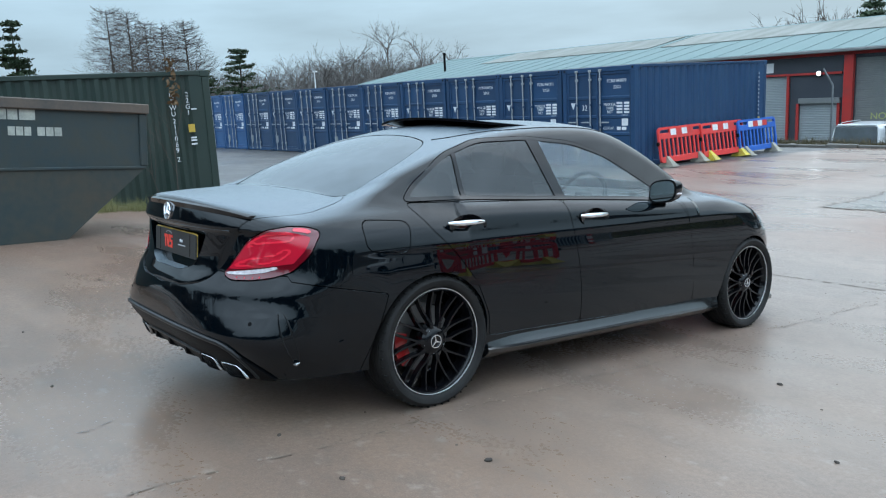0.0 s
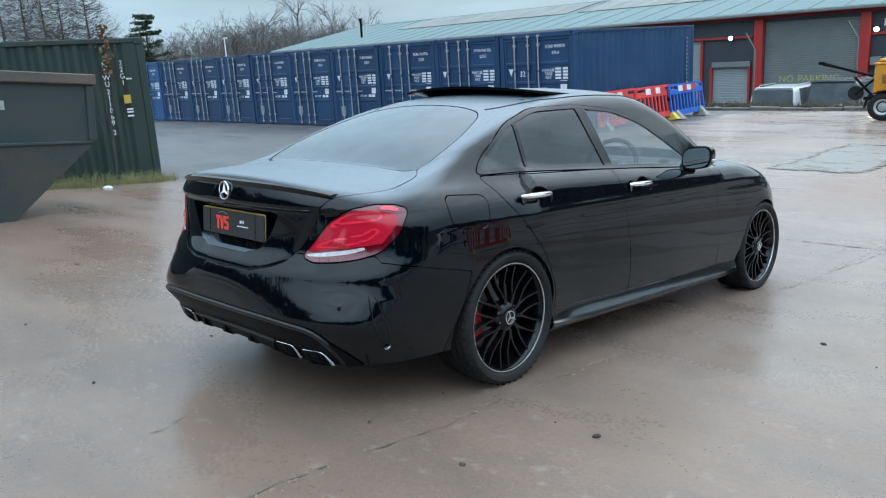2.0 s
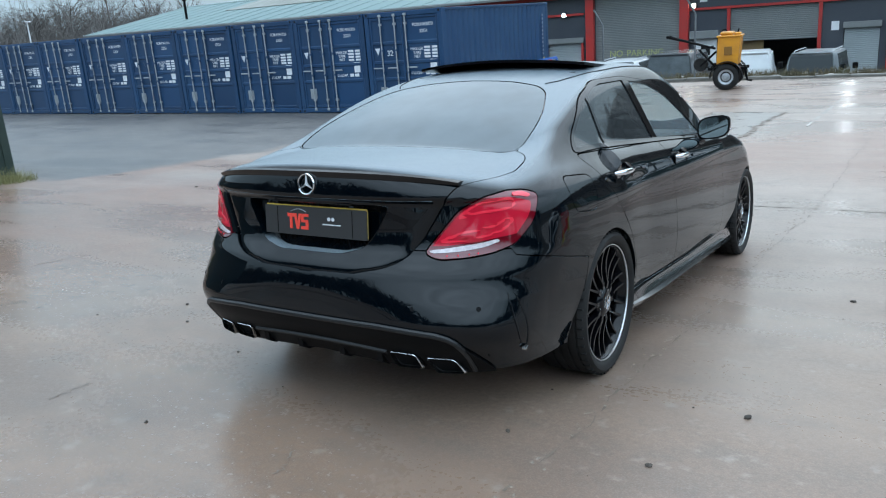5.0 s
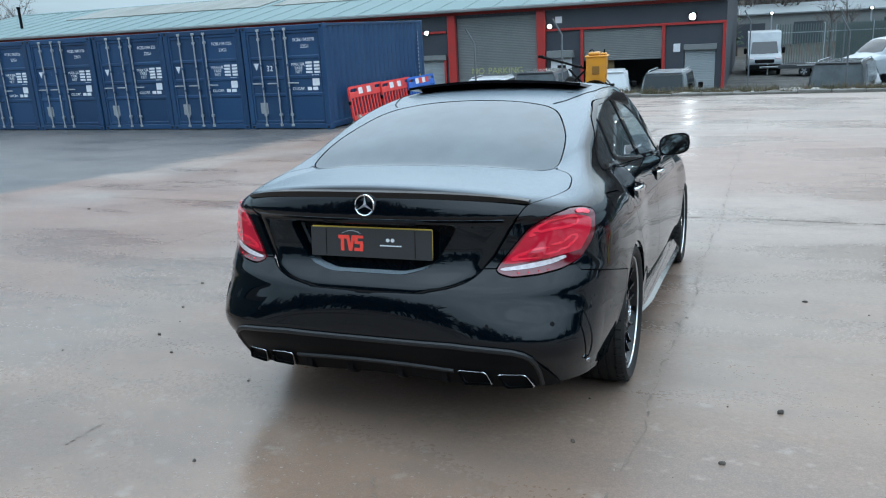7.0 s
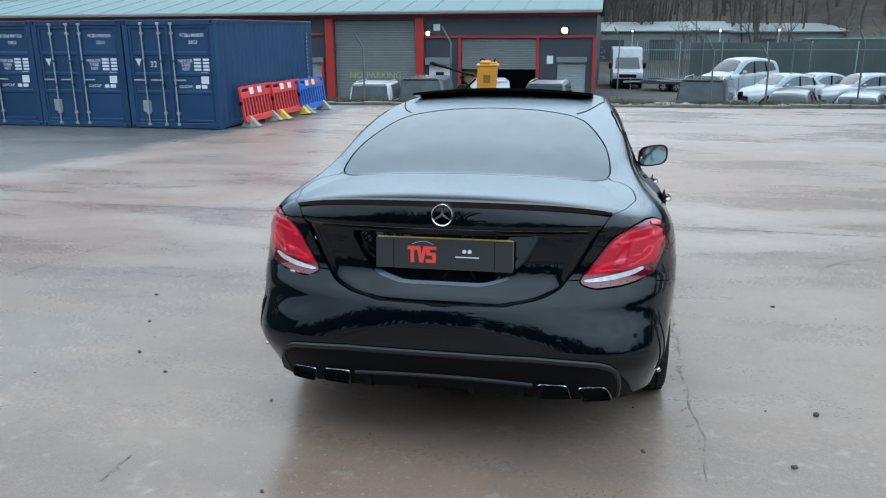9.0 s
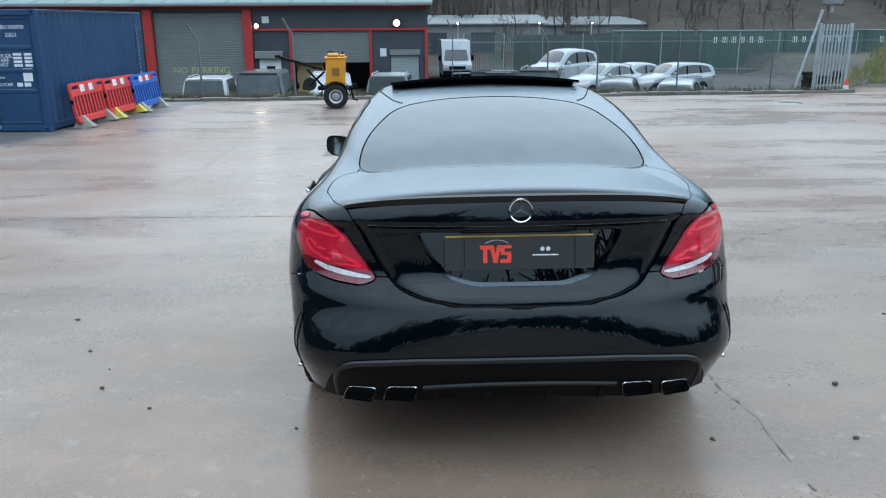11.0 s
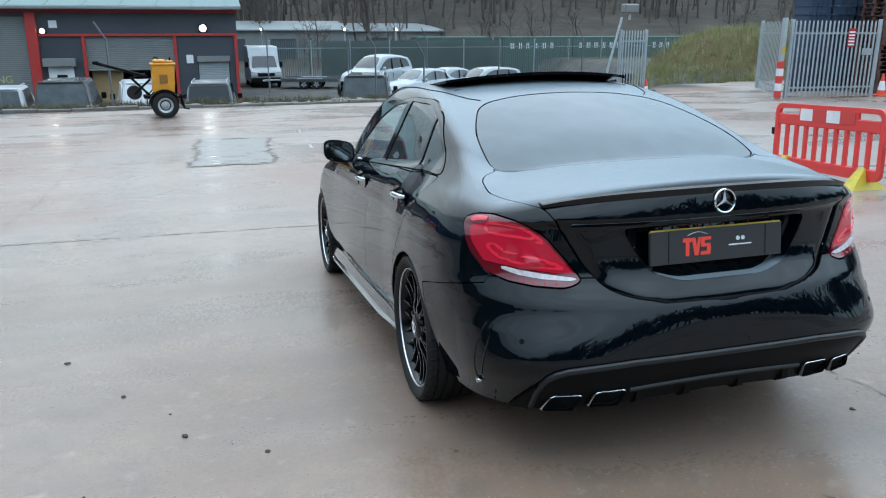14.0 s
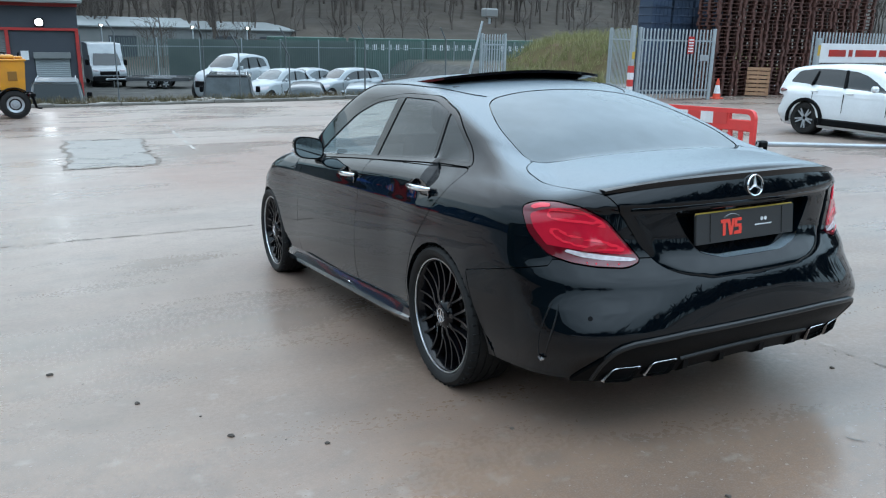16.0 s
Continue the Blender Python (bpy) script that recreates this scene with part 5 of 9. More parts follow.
    part("wheel_boss", Geo().box(-0.075, 0.075, -0.06, 0.06, -0.03, 0.012, 0.02, wm).box(-0.18, 0.18, -0.018, 0.018, -0.02, 0.0, 0.006, wm), LEATHER, sw)
    part("front_splitter", Geo().prism([(-0.86, 3.02), (-0.84, 3.25), (-0.60, 3.56), (-0.3, 3.66), (0.3, 3.66), (0.60, 3.56), (0.84, 3.25), (0.86, 3.02), (0.7, 3.0), (-0.7, 3.0)], 0.16, 0.185, "z"), GLOSS, car)
    part("grille", Geo().box(-0.45, 0.45, 3.60, 3.655, 0.46, 0.66, 0.04), GLOSS, car)
    return car


saloon()

# ---------------------------------------------------------------- shipping containers
CL, CW, CH = 6.06, 2.44, 2.59


def corrugated(length, z0, z1, pitch=0.278, deep=0.046, thick=0.004):
    """Outline of trapezoid corrugation along a length, as (along, depth) points."""
    pts, u = [(0.0, 0.0)], 0.05
    while u + pitch < length - 0.02:
        pts += [(u, 0.0), (u + 0.07, -deep), (u + 0.139, -deep), (u + 0.208, 0.0)]
        u += pitch
    pts.append((length, 0.0))
    g = Geo()
    for a, d in pts:
        g.v += [(d, a, z0), (d, a, z1), (d - thick, a, z0), (d - thick, a, z1)]
    for i in range(len(pts) - 1):
        a, c = 4 * i, 4 * i + 4
        g.f += [(a, c, c + 1, a + 1), (a + 2, a + 3, c + 3, c + 2), (a + 1, c + 1, c + 3, a + 3), (a, a + 2, c + 2, c)]
    return g


def container(paint, label, m, name_rows, group, texts):
    """Twenty-foot box; its doors face -y, its right front lower corner is the origin."""
    box = thing("shipping_container", label, "shipping container", m, group)
    for x in (-CW, -0.14):
        for y in (0.0, CL - 0.14):
            part("corner_post", Geo().box(x, x + 0.14, y, y + 0.14, 0.118, CH - 0.118, 0.012), paint, box)
    for x in (-CW - 0.002, -0.162):
        for y in (-0.002, CL - 0.176):
            for z in (0.0, CH - 0.118):
                g = Geo().box(x, x + 0.164, y, y + 0.178, z, z + 0.118, 0.008)
                c = part("corner_casting", g, paint, box)
                part("lifting_hole", Geo().box(x + 0.05, x + 0.115, y - 0.003 if y < 1 else y + 0.176, y + 0.01 if y < 1 else y + 0.181, z + 0.03, z + 0.09, 0.01), GAP, c)
    for x, w in ((-0.06, 0.058), (-CW + 0.002, 0.058)):
        part("top_rail", Geo().box(x, x + w, 0.14, CL - 0.14, CH - 0.07, CH - 0.004, 0.006), paint, box)
        part("bottom_rail", Geo().box(x, x + w, 0.14, CL - 0.14, 0.03, 0.17, 0.006), paint, box)
    part("door_header", Geo().box(-CW + 0.14, -0.14, 0.01, 0.12, CH - 0.13, CH - 0.006, 0.008), paint, box)
    part("door_sill", Geo().box(-CW + 0.14, -0.14, 0.0, 0.14, 0.02, 0.15, 0.008), paint, box)
    part("end_wall", Geo().box(-CW + 0.14, -0.14, CL - 0.07, CL - 0.03, 0.1, CH - 0.06), paint, box)
    part("roof_panel", Geo().box(-CW + 0.05, -0.05, 0.1, CL - 0.1, CH - 0.05, CH - 0.02), paint, box)
    part("floor_panel", Geo().box(-CW + 0.06, -0.06, 0.12, CL - 0.1, 0.13, 0.16), paint, box)
    part("side_panel", corrugated(CL - 0.28, 0.165, CH - 0.065), paint, box, "", pose(-0.012, 0.14, 0), 20, False)
    part("side_panel", corrugated(CL - 0.28, 0.165, CH - 0.065), paint, box, "", pose(-CW + 0.052, 0.14, 0), 20, False)
    z0, z1 = 0.155, CH - 0.135
    for k, (xa, xb) in enumerate(((-CW + 0.145, -CW / 2 - 0.006), (-CW / 2 + 0.006, -0.145))):
        leaf = part("door", Geo().box(xa, xb, 0.045, 0.075, z0, z1, 0.004), paint, box)
        g = Geo()
        g.box(xa, xa + 0.06, 0.02, 0.05, z0, z1, 0.01).box(xb - 0.06, xb, 0.02, 0.05, z0, z1, 0.01)
        for za, zb in ((z0, z0 + 0.07), (z1 - 0.07, z1)):
            g.box(xa + 0.06, xb - 0.06, 0.02, 0.05, za, zb, 0.01)
        part("door_rim", g, paint, leaf)
        # pressed ribs: three wide horizontal swages
        for zc in (0.88, 1.31, 1.80):
            part("swage", Geo().prism([(0.052, zc - 0.055), (0.026, zc - 0.03), (0.026, zc + 0.03), (0.052, zc + 0.055)], xa + 0.06, xb - 0.06, "x"), paint, leaf)
        for xc in ((xa + 0.37, xa + 0.83) if k == 0 else (xa + 0.09,)):
            bar = part("locking_bar", Geo().tube([(xc, -0.005, z0 - 0.07), (xc, -0.005, z1 + 0.06)], 0.019, 8), STEEL, leaf, "galvanised locking bar")
            for zc in (z0 - 0.05, z0 + 0.22, 1.05, 1.62, z1 - 0.18, z1 + 0.04):
                part("bar_bracket", Geo().box(xc - 0.045, xc + 0.045, -0.022, 0.03, zc - 0.03, zc + 0.03, 0.006), STEEL if zc < 0.4 or zc > 2.2 else paint, bar)
            s = -1 if k == 0 else 1
            part("bar_handle", Geo().box(xc - 0.02, xc + s * 0.30, -0.03, -0.012, 1.155, 1.19, 0.006), STEEL, bar)
        for zc in (0.35, 0.95, 1.55, 2.2):
            xh = xa - 0.01 if k == 0 else xb + 0.01
            part("hinge", Geo().tube([(xh, 0.02, zc - 0.05), (xh, 0.02, zc + 0.05)], 0.018, 8), paint, leaf)
        front = pose(0, 0, 0, 90)
        if k == 0:
            part("plate", Geo().box(xa + 0.20, xa + 0.43, 0.036, 0.046, 0.40, 0.68, 0.004), STEEL, leaf, "weathered data plate")
            part("warning_triangle", Geo().prism([(xa + 0.22 + dx - 0.02, dz) for dx, dz in ((-0.08, 1.68), (0.08, 1.68), (0.0, 1.50))], 0.040, 0.046, "y"), WHITE, leaf, "white warning triangle")
            part("round_label", Geo().lathe([(0.0, 0.0), (0.075, 0.0), (0.075, 0.004)], 20, "z", pose(xa + 0.66, 0.046, 1.62, 90)), STEEL, leaf)
            if texts.get("number"):
                writing("unit_number", texts["number"], 0.2, WHITE, leaf, pose(xa + 0.60, 0.039, 1.54) @ front)
        else:
            writing("serial_code", texts["serial"], 0.115, WHITE, leaf, pose(xa + 0.60, 0.041, 2.22) @ front, squeeze=0.95)
            writing("size_code", "22G1", 0.115, WHITE, leaf, pose(xa + 0.62, 0.041, 2.06) @ front)
            writing("weight_table", "MAX.GR.\nTARE\nNET", 0.105, WHITE, leaf, pose(xa + 0.38, 0.041, 1.53) @ front)
            for i in range(4):
                for j in range(2):
                    part("figure_bar", Geo().box(xa + 0.60 + 0.24 * j, xa + 0.78 + 0.22 * j, 0.038, 0.046, 1.40 + 0.078 * i, 1.452 + 0.078 * i), WHITE, leaf)
            writing("capacity_note", "CU.CAP.", 0.10, WHITE, leaf, pose(xa + 0.34, 0.041, 1.02) @ front)
            part("figure_bar", Geo().box(xa + 0.60, xa + 0.72, 0.038, 0.046, 0.98, 1.06), WHITE, leaf)
            part("figure_bar", Geo().box(xa + 0.76, xa + 0.9, 0.038, 0.046, 0.98, 1.06), WHITE, leaf)
            part("notice", Geo().box(xa + 0.76, xa + 0.96, 0.036, 0.0445, 1.09, 1.36, 0.003), WHITE, leaf, "white paper notice")
    return box


ROW_Y = 13.98
FADED_WHITE = material("weathered_white_marking", (0.34, 0.36, 0.40), 0.6, second=(0.16, 0.19, 0.25), scale=6, fine=60)
SERIES = ["FCBU 043070", "FCBU 041326", "FXLU 041034", "FCBU 040605", "FCBU 043991", "FCBU 040552"]
first = container(BLUE, "navy blue steel shipping container with closed double doors", pose(-8.56, ROW_Y, -0.64, 0, 0, -1.0), SERIES, "row of blue containers", {"serial": SERIES[0], "number": "32"})
for k in range(11):
    part("serial_bar", Geo().box(-0.004, 0.004, CL - 0.43, CL - 0.375, 2.20 - 0.115 * k, 2.262 - 0.115 * k), FADED_WHITE, first)
part("side_label", Geo().box(-0.004, 0.004, CL - 0.42, CL - 0.33, 0.86, 0.98), PLATE_YELLOW, first, "yellow side label")
second = container(BLUE, "navy blue shipping container, doors shut, standing in a row", pose(-8.56 - 2.47, ROW_Y + 0.03, -0.64, 0, 0, 0.5), SERIES, "row of blue containers", {"serial": SERIES[1], "number": ""})
for i in range(2, 9):
    copy_thing(second, pose(-8.56 - 2.475 * i, ROW_Y + 0.02 * (i % 3), -0.64, 0, 0, 0.3 * (i % 3 - 1)))
bright = container(AZURE, "bright blue shipping container at the end of the row", pose(-8.56 - 2.475 * 9, ROW_Y, -0.64), SERIES, "row of blue containers", {"serial": SERIES[4], "number": ""})
for i in (10, 11, 12, 13):
    copy_thing(bright, pose(-8.56 - 2.475 * i, ROW_Y + 0.03 * (i % 2), -0.64))


# ---------------------------------------------------------------- green container and skip


def green_container():
    m = pose(-11.0, 4.05, -0.42, 0, 0, 173.0)
    box = thing("shipping_container", "dark green weathered shipping container beside the skip", "shipping container", m)
    # long side faces local -x at x = 0; it runs along +y
    for x in (0.0, 2.30):
        for y in (0.0, CL - 0.14):
            part("corner_post", Geo().box(x, x + 0.14, y, y + 0.14, 0.118, CH - 0.118, 0.012), GREEN, box)
            for z in (0.0, CH - 0.118):
                part("corner_casting", Geo().box(x - 0.006, x + 0.16, y - 0.006 if y < 1 else y - 0.03, y + 0.17 if y < 1 else y + 0.146, z, z + 0.118, 0.01), GREEN, box)
        part("top_rail", Geo().box(x + 0.002, x + 0.12, 0.14, CL - 0.14, CH - 0.09, CH - 0.004, 0.01), GREEN, box)
        part("bottom_rail", Geo().box(x + 0.002, x + 0.12, 0.14, CL - 0.14, 0.02, 0.16, 0.01), GREEN, box)
    part("side_panel", corrugated(CL - 0.28, 0.155, CH - 0.085), GREEN, box, "", pose(0.02, CL - 0.14, 0, 0, 0, 180), 20, False)
    part("side_panel", corrugated(CL - 0.28, 0.155, CH - 0.085), GREEN, box, "", pose(2.42, 0.14, 0), 20, False)
    part("end_panel", corrugated(2.16, 0.155, CH - 0.085), GREEN, box, "", pose(2.3, 0.02, 0, 0, 0, 90) @ pose(0, 0, 0), 20, False)
    part("end_panel", corrugated(2.16, 0.155, CH - 0.085), GREEN, box, "", pose(0.14, CL - 0.02, 0, 0, 0, -90), 20, False)
    part("roof_panel", Geo().box(0.06, 2.38, 0.06, CL - 0.06, CH - 0.05, CH - 0.02), GREEN, box)
    part("floor_panel", Geo().box(0.06, 2.38, 0.06, CL - 0.06, 0.13, 0.16), GREEN, box)
    wall = pose(-0.024, 0, 0) @ pose(0, 0, 0, 90, 0, -90)
    for i, ch in enumerate("NEWU"):
        writing("serial_letter", ch, 0.125, WHITE, box, pose(0, 0.74, 2.13 - 0.112 * i) @ wall)
    for i, ch in enumerate("211069"):
        writing("serial_letter", ch, 0.125, WHITE, box, pose(0, 0.74, 1.66 - 0.110 * i) @ wall)
    writing("serial_letter", "2", 0.125, WHITE, box, pose(0, 0.74, 0.94) @ wall)
    for i, ch in enumerate("22G1"):
        writing("size_letter", ch, 0.125, WHITE, box, pose(0, 0.46, 2.15 - 0.115 * i) @ wall)
    part("label_sheet", Geo().box(-0.026, -0.020, 0.37, 0.49, 1.44, 1.59), PLATE_YELLOW, box, "yellow label sheet")
    for z in (1.32, 1.27, 1.20):
        part("stencil_bar", Geo().box(-0.026, -0.020, 0.355, 0.465, z, z + 0.030), WHITE, box)
    part("stencil_bar", Geo().box(-0.026, -0.020, 0.30, 0.40, 1.86, 1.885), WHITE, box)
    return box


green_container()

SKIP_PAINT = material("worn_teal_skip_steel", (0.009, 0.031, 0.042), 0.5, second=(0.040, 0.043, 0.034), scale=0.55, fine=9, rvar=0.15, bump=0.006, mix=0.5)
SKIP_LOWER = material("rust_stained_skip_steel", (0.052, 0.042, 0.028), 0.6, second=(0.014, 0.034, 0.038), scale=0.7, fine=9, rvar=0.15, bump=0.008, mix=0.5)
FADED = material("faded_cream_paint", (0.46, 0.47, 0.42), 0.6, second=(0.22, 0.24, 0.22), scale=5, fine=40)
SKIP_RUST = material("rusty_skip_rail", (0.115, 0.085, 0.065), 0.65, second=(0.060, 0.055, 0.050), scale=3, fine=30, bump=0.003)


def skip():
    m = Matrix.Translation((-7.16, 1.29, ground_z(-7.16, 1.29))) @ LEVEL @ Matrix.Rotation(radians(-76.0), 4, "Z")
    # local x runs along the face, y goes towards the yard, z up
    s = thing("waste_skip", "large dark teal steel waste skip streaked with rust", "skip", m)
    L, D, H = 5.2, 2.0, 1.72
    prof = [(0.0, H), (0.0, 0.89), (1.12, 0.0), (L - 1.0, 0.0), (L, 0.89), (L, H)]
    for y in (0.0, -D):
        side = part("side_plate", Geo().prism([prof[0], prof[1], prof[4], prof[5]], y - 0.03, y + 0.03, "y"), SKIP_PAINT, s)
        part("lower_plate", Geo().prism([(0.0, 0.885), (1.12, 0.0), (L - 1.0, 0.0), (L, 0.885)], y - 0.028, y + 0.028, "y"), SKIP_LOWER, side, "rust-stained lower plate")
    g = Geo()
    for (u0, v0), (u1, v1) in zip(prof[:-1], prof[1:]):
        g.add([(u0, -0.03, v0), (u1, -0.03, v1), (u1, -D + 0.03, v1), (u0, -D + 0.03, v0), (u0 + 0.05, -0.03, v0 + 0.03), (u1 + 0.05, -0.03, v1 + 0.03), (u1 + 0.05, -D + 0.03, v1 + 0.03), (u0 + 0.05, -D + 0.03, v0 + 0.03)],
              [(0, 1, 2, 3), (7, 6, 5, 4), (0, 4, 5, 1), (2, 6, 7, 3)])
    part("shell_plate", g, SKIP_PAINT, s)
    part("top_rail", Geo().box(-0.05, L + 0.05, 0.0, 0.09, H - 0.11, H + 0.02, 0.012), SKIP_RUST, s, "rusty box-section rim")
    part("top_rail", Geo().box(-0.05, L + 0.05, -D - 0.09, -D, H - 0.11, H + 0.02, 0.012), SKIP_RUST, s)
    part("end_rail", Geo().box(-0.07, 0.04, -D, 0.0, H - 0.11, H + 0.02, 0.012), SKIP_RUST, s)
    part("waist_rail", Geo().box(0.0, L, 0.03, 0.05, 0.875, 0.912, 0.006), SKIP_PAINT, s)
    part("corner_post", Geo().box(-0.03, 0.08, 0.0, 0.055, 0.912, H - 0.11, 0.012), SKIP_PAINT, s)
    for x in (2.6, 3.9):
        part("stiffener", Geo().box(x, x + 0.06, 0.03, 0.05, 0.0, 0.84, 0.008), SKIP_LOWER, s)
    # faded painted marks
    for x, w in ((1.455, 0.185), (1.66, 0.115), (1.79, 0.14), (1.95, 0.2)):
        part("lettering_bar", Geo().box(x, x + w, 0.028, 0.034, 1.48, 1.605), FADED, s)
    for x, w in ((1.136, 0.09), (1.24, 0.09), (1.345, 0.09), (1.51, 0.08), (1.605, 0.08), (1.70, 0.08), (1.90, 0.10)):
        part("lettering_bar", Geo().box(x, x + w, 0.028, 0.034, 1.295, 1.40), FADED, s)


skip()


# ---------------------------------------------------------------- industrial shed
FLOOD = material("floodlight_lens", (0.9, 0.9, 0.9), 0.3, glow=(0.85, 0.93, 1.0), power=60.0)
FLOOD_WARM = material("warm_floodlight_lens", (0.9, 0.88, 0.8), 0.3, glow=(1.0, 0.93, 0.75), power=60.0)
SIGN_WHITE = material("white_sign_panel", (0.70, 0.71, 0.72), 0.5, second=(0.6, 0.61, 0.62), scale=2, fine=20)
FADED_YELLOW = material("faded_yellow_lettering", (0.50, 0.50, 0.16), 0.6, second=(0.30, 0.32, 0.16), scale=4, fine=20)
OLD_ROOF = material("lichen_grey_rooflight", (0.13, 0.135, 0.115), 0.7, second=(0.22, 0.23, 0.21), scale=0.6, fine=6, stretch=(2, 0.4, 1))
PALE_SHUTTER = material("pale_grey_shutter", (0.27, 0.30, 0.31), 0.5, metal=0.2, second=(0.32, 0.345, 0.35), scale=0.8, fine=12)
LOWZ = -2.1


def shutter(parent, x0, x1, z0, z1, y, pitch=0.085, mat=None):
    g, n = Geo(), int((z1 - z0) / pitch)
    pts = []
    for i in range(n):
        z = z0 + (z1 - z0) * i / n
        h = (z1 - z0) / n
        pts += [(0.0, z), (-0.018, z + 0.2 * h), (-0.022, z + 0.5 * h), (-0.018, z + 0.8 * h), (0.0, z + 0.97 * h)]
    for u, z in pts:
        g.v += [(x0, y + u, z), (x1, y + u, z)]
    for i in range(len(pts) - 1):
        g.f.append((2 * i, 2 * i + 1, 2 * i + 3, 2 * i + 2))
    return part("roller_shutter", g, mat or SHUTTER, parent, "closed grey roller shutter", None, 30, False)


def floodlight(parent, x, y, z, mat, r=0.13):
    f = part("floodlight", Geo().box(x - r, x + r, y - 0.16, y - 0.06, z - r, z + r, 0.02), MATT, parent, "lit wall floodlight")
    part("light_lens", Geo().lathe([(0.0, 0.018), (r * 0.5, 0.014), (r * 0.86, 0.0), (r * 0.86, -0.03)], 24, "z", pose(x, y - 0.158, z, 90)), mat, f)
    part("light_bracket", Geo().box(x - 0.03, x + 0.03, y - 0.07, y, z - 0.03, z + 0.03, 0.005), STEEL, f)


def shed():
    fy, low = 38.0, LOWZ
    b = thing("industrial_shed", "long industrial unit with dark cladding, red portals and pale green roof", "building", Matrix.Translation((-0.3, -3.4, 1.45)) @ Matrix.Scale(1.065, 4) @ Matrix.Translation((0.3, 3.4, -1.45)))
    # piers and panels between the openings
    for x0, x1 in ((-57.0, -19.6), (-17.4, -16.75), (-14.7, -14.0), (-9.55, -7.1), (-3.15, -2.08), (-0.6, -0.15)):
        part("facade_wall", Geo().box(x0, x1, fy, fy + 0.2, low, 2.22), CLAD, b)
    for x0, x1, z0 in ((-19.6, -17.4, 1.40), (-16.75, -14.7, 0.02), (-14.0, -9.55, 2.12), (-7.1, -3.15, 1.22), (-2.08, -0.6, 0.27)):
        part("lintel_wall", Geo().box(x0, x1, fy, fy + 0.2, z0, 2.22), CLAD, b)
    part("upper_wall", Geo().box(-57, -0.15, fy - 0.002, fy + 0.2, 2.222, 2.46), CLAD, b)
    for x in (-0.35, -57.0):
        part("end_wall", Geo().box(x, x + 0.2, fy + 0.2, fy + 20, low, 2.46), CLAD, b)
    part("rear_wall", Geo().box(-57, -0.15, fy + 20, fy + 20.2, low, 2.46), CLAD, b)
    roof = part("roof", Geo().prism([(fy - 0.55, 2.62), (fy + 10, 4.55), (fy + 20.6, 2.6), (fy + 20.6, 2.5), (fy + 10, 4.45), (fy - 0.55, 2.50)], -57.4, 0.1, "x"), ROOFING, b, "pale green sheet roof")
    for i in range(36):
        x = -56.6 + 1.6 * i
        part("roof_seam", Geo().add([(x, fy - 0.5, 2.63), (x + 0.05, fy - 0.5, 2.63), (x + 0.05, fy + 9.9, 4.535), (x, fy + 9.9, 4.535), (x, fy - 0.5, 2.655), (x + 0.05, fy - 0.5, 2.655), (x + 0.05, fy + 9.9, 4.56), (x, fy + 9.9, 4.56)],
                                    [(4, 5, 6, 7), (0, 4, 7, 3), (1, 2, 6, 5), (0, 1, 5, 4)]), ROOFING, roof)
    for k, (x0, x1) in enumerate(((-47, -30), (-29, -12))):
        part("rooflight_strip", Geo().add([(x0, fy + 5.2, 3.69), (x1, fy + 5.2, 3.69), (x1, fy + 9.6, 4.49), (x0, fy + 9.6, 4.49), (x0, fy + 5.2, 3.73), (x1, fy + 5.2, 3.73), (x1, fy + 9.6, 4.54), (x0, fy + 9.6, 4.54)],
                                          [(4, 5, 6, 7), (0, 1, 5, 4), (0, 4, 7, 3), (1, 2, 6, 5)]), OLD_ROOF, roof, "weathered rooflight strip")
    part("ridge_cap", Geo().prism([(fy + 9.7, 4.52), (fy + 10, 4.62), (fy + 10.3, 4.52)], -57.4, 0.1, "x"), ROOFING, roof)
    part("gutter", Geo().box(-57.4, 0.08, fy - 0.68, fy - 0.50, 2.44, 2.60, 0.03), SHUTTER, b)
    part("soffit", Geo().box(-57, 0.0, fy - 0.5, fy - 0.004, 2.465, 2.495), SHUTTER, b)
    part("fascia", Geo().box(-57, -0.1, fy - 0.12, fy - 0.004, 2.30, 2.455, 0.01), RED, b, "red fascia strip")
    for x in (-14.48, -9.5):
        part("portal_post", Geo().box(x, x + 0.45, fy - 0.25, fy - 0.004, low, 2.298, 0.015), RED, b, "red portal post")
    part("red_beam", Geo().box(-9.05, -0.15, fy - 0.12, fy - 0.004, 1.24, 1.36, 0.01), RED, b)
    part("red_beam", Geo().box(-19.7, -14.62, fy - 0.12, fy - 0.004, 1.40, 1.52, 0.01), RED, b)
    for x in (-7.22, -3.15, -0.30):
        part("door_post", Geo().box(x, x + 0.15, fy - 0.12, fy - 0.004, low, 1.238, 0.01), RED, b)
    for x, z in ((-14.80, -0.022), (-16.88, -0.022), (-17.42, 1.398), (-19.7, 1.398)):
        part("door_post", Geo().box(x, x + 0.13, fy - 0.12, fy - 0.004, low, z, 0.01), RED, b)
    shutter(b, -19.58, -17.42, low, 1.40, fy + 0.06, mat=PALE_SHUTTER)
    shutter(b, -14.0, -9.55, low, 2.12, fy + 0.06)
    shutter(b, -7.07, -3.15, -0.35, 1.22, fy + 0.06)
    shutter(b, -16.75, -14.8, low, -0.02, fy + 0.06, mat=PALE_SHUTTER)
    shutter(b, -2.05, -0.62, low, 0.05, fy + 0.06, mat=PALE_SHUTTER)
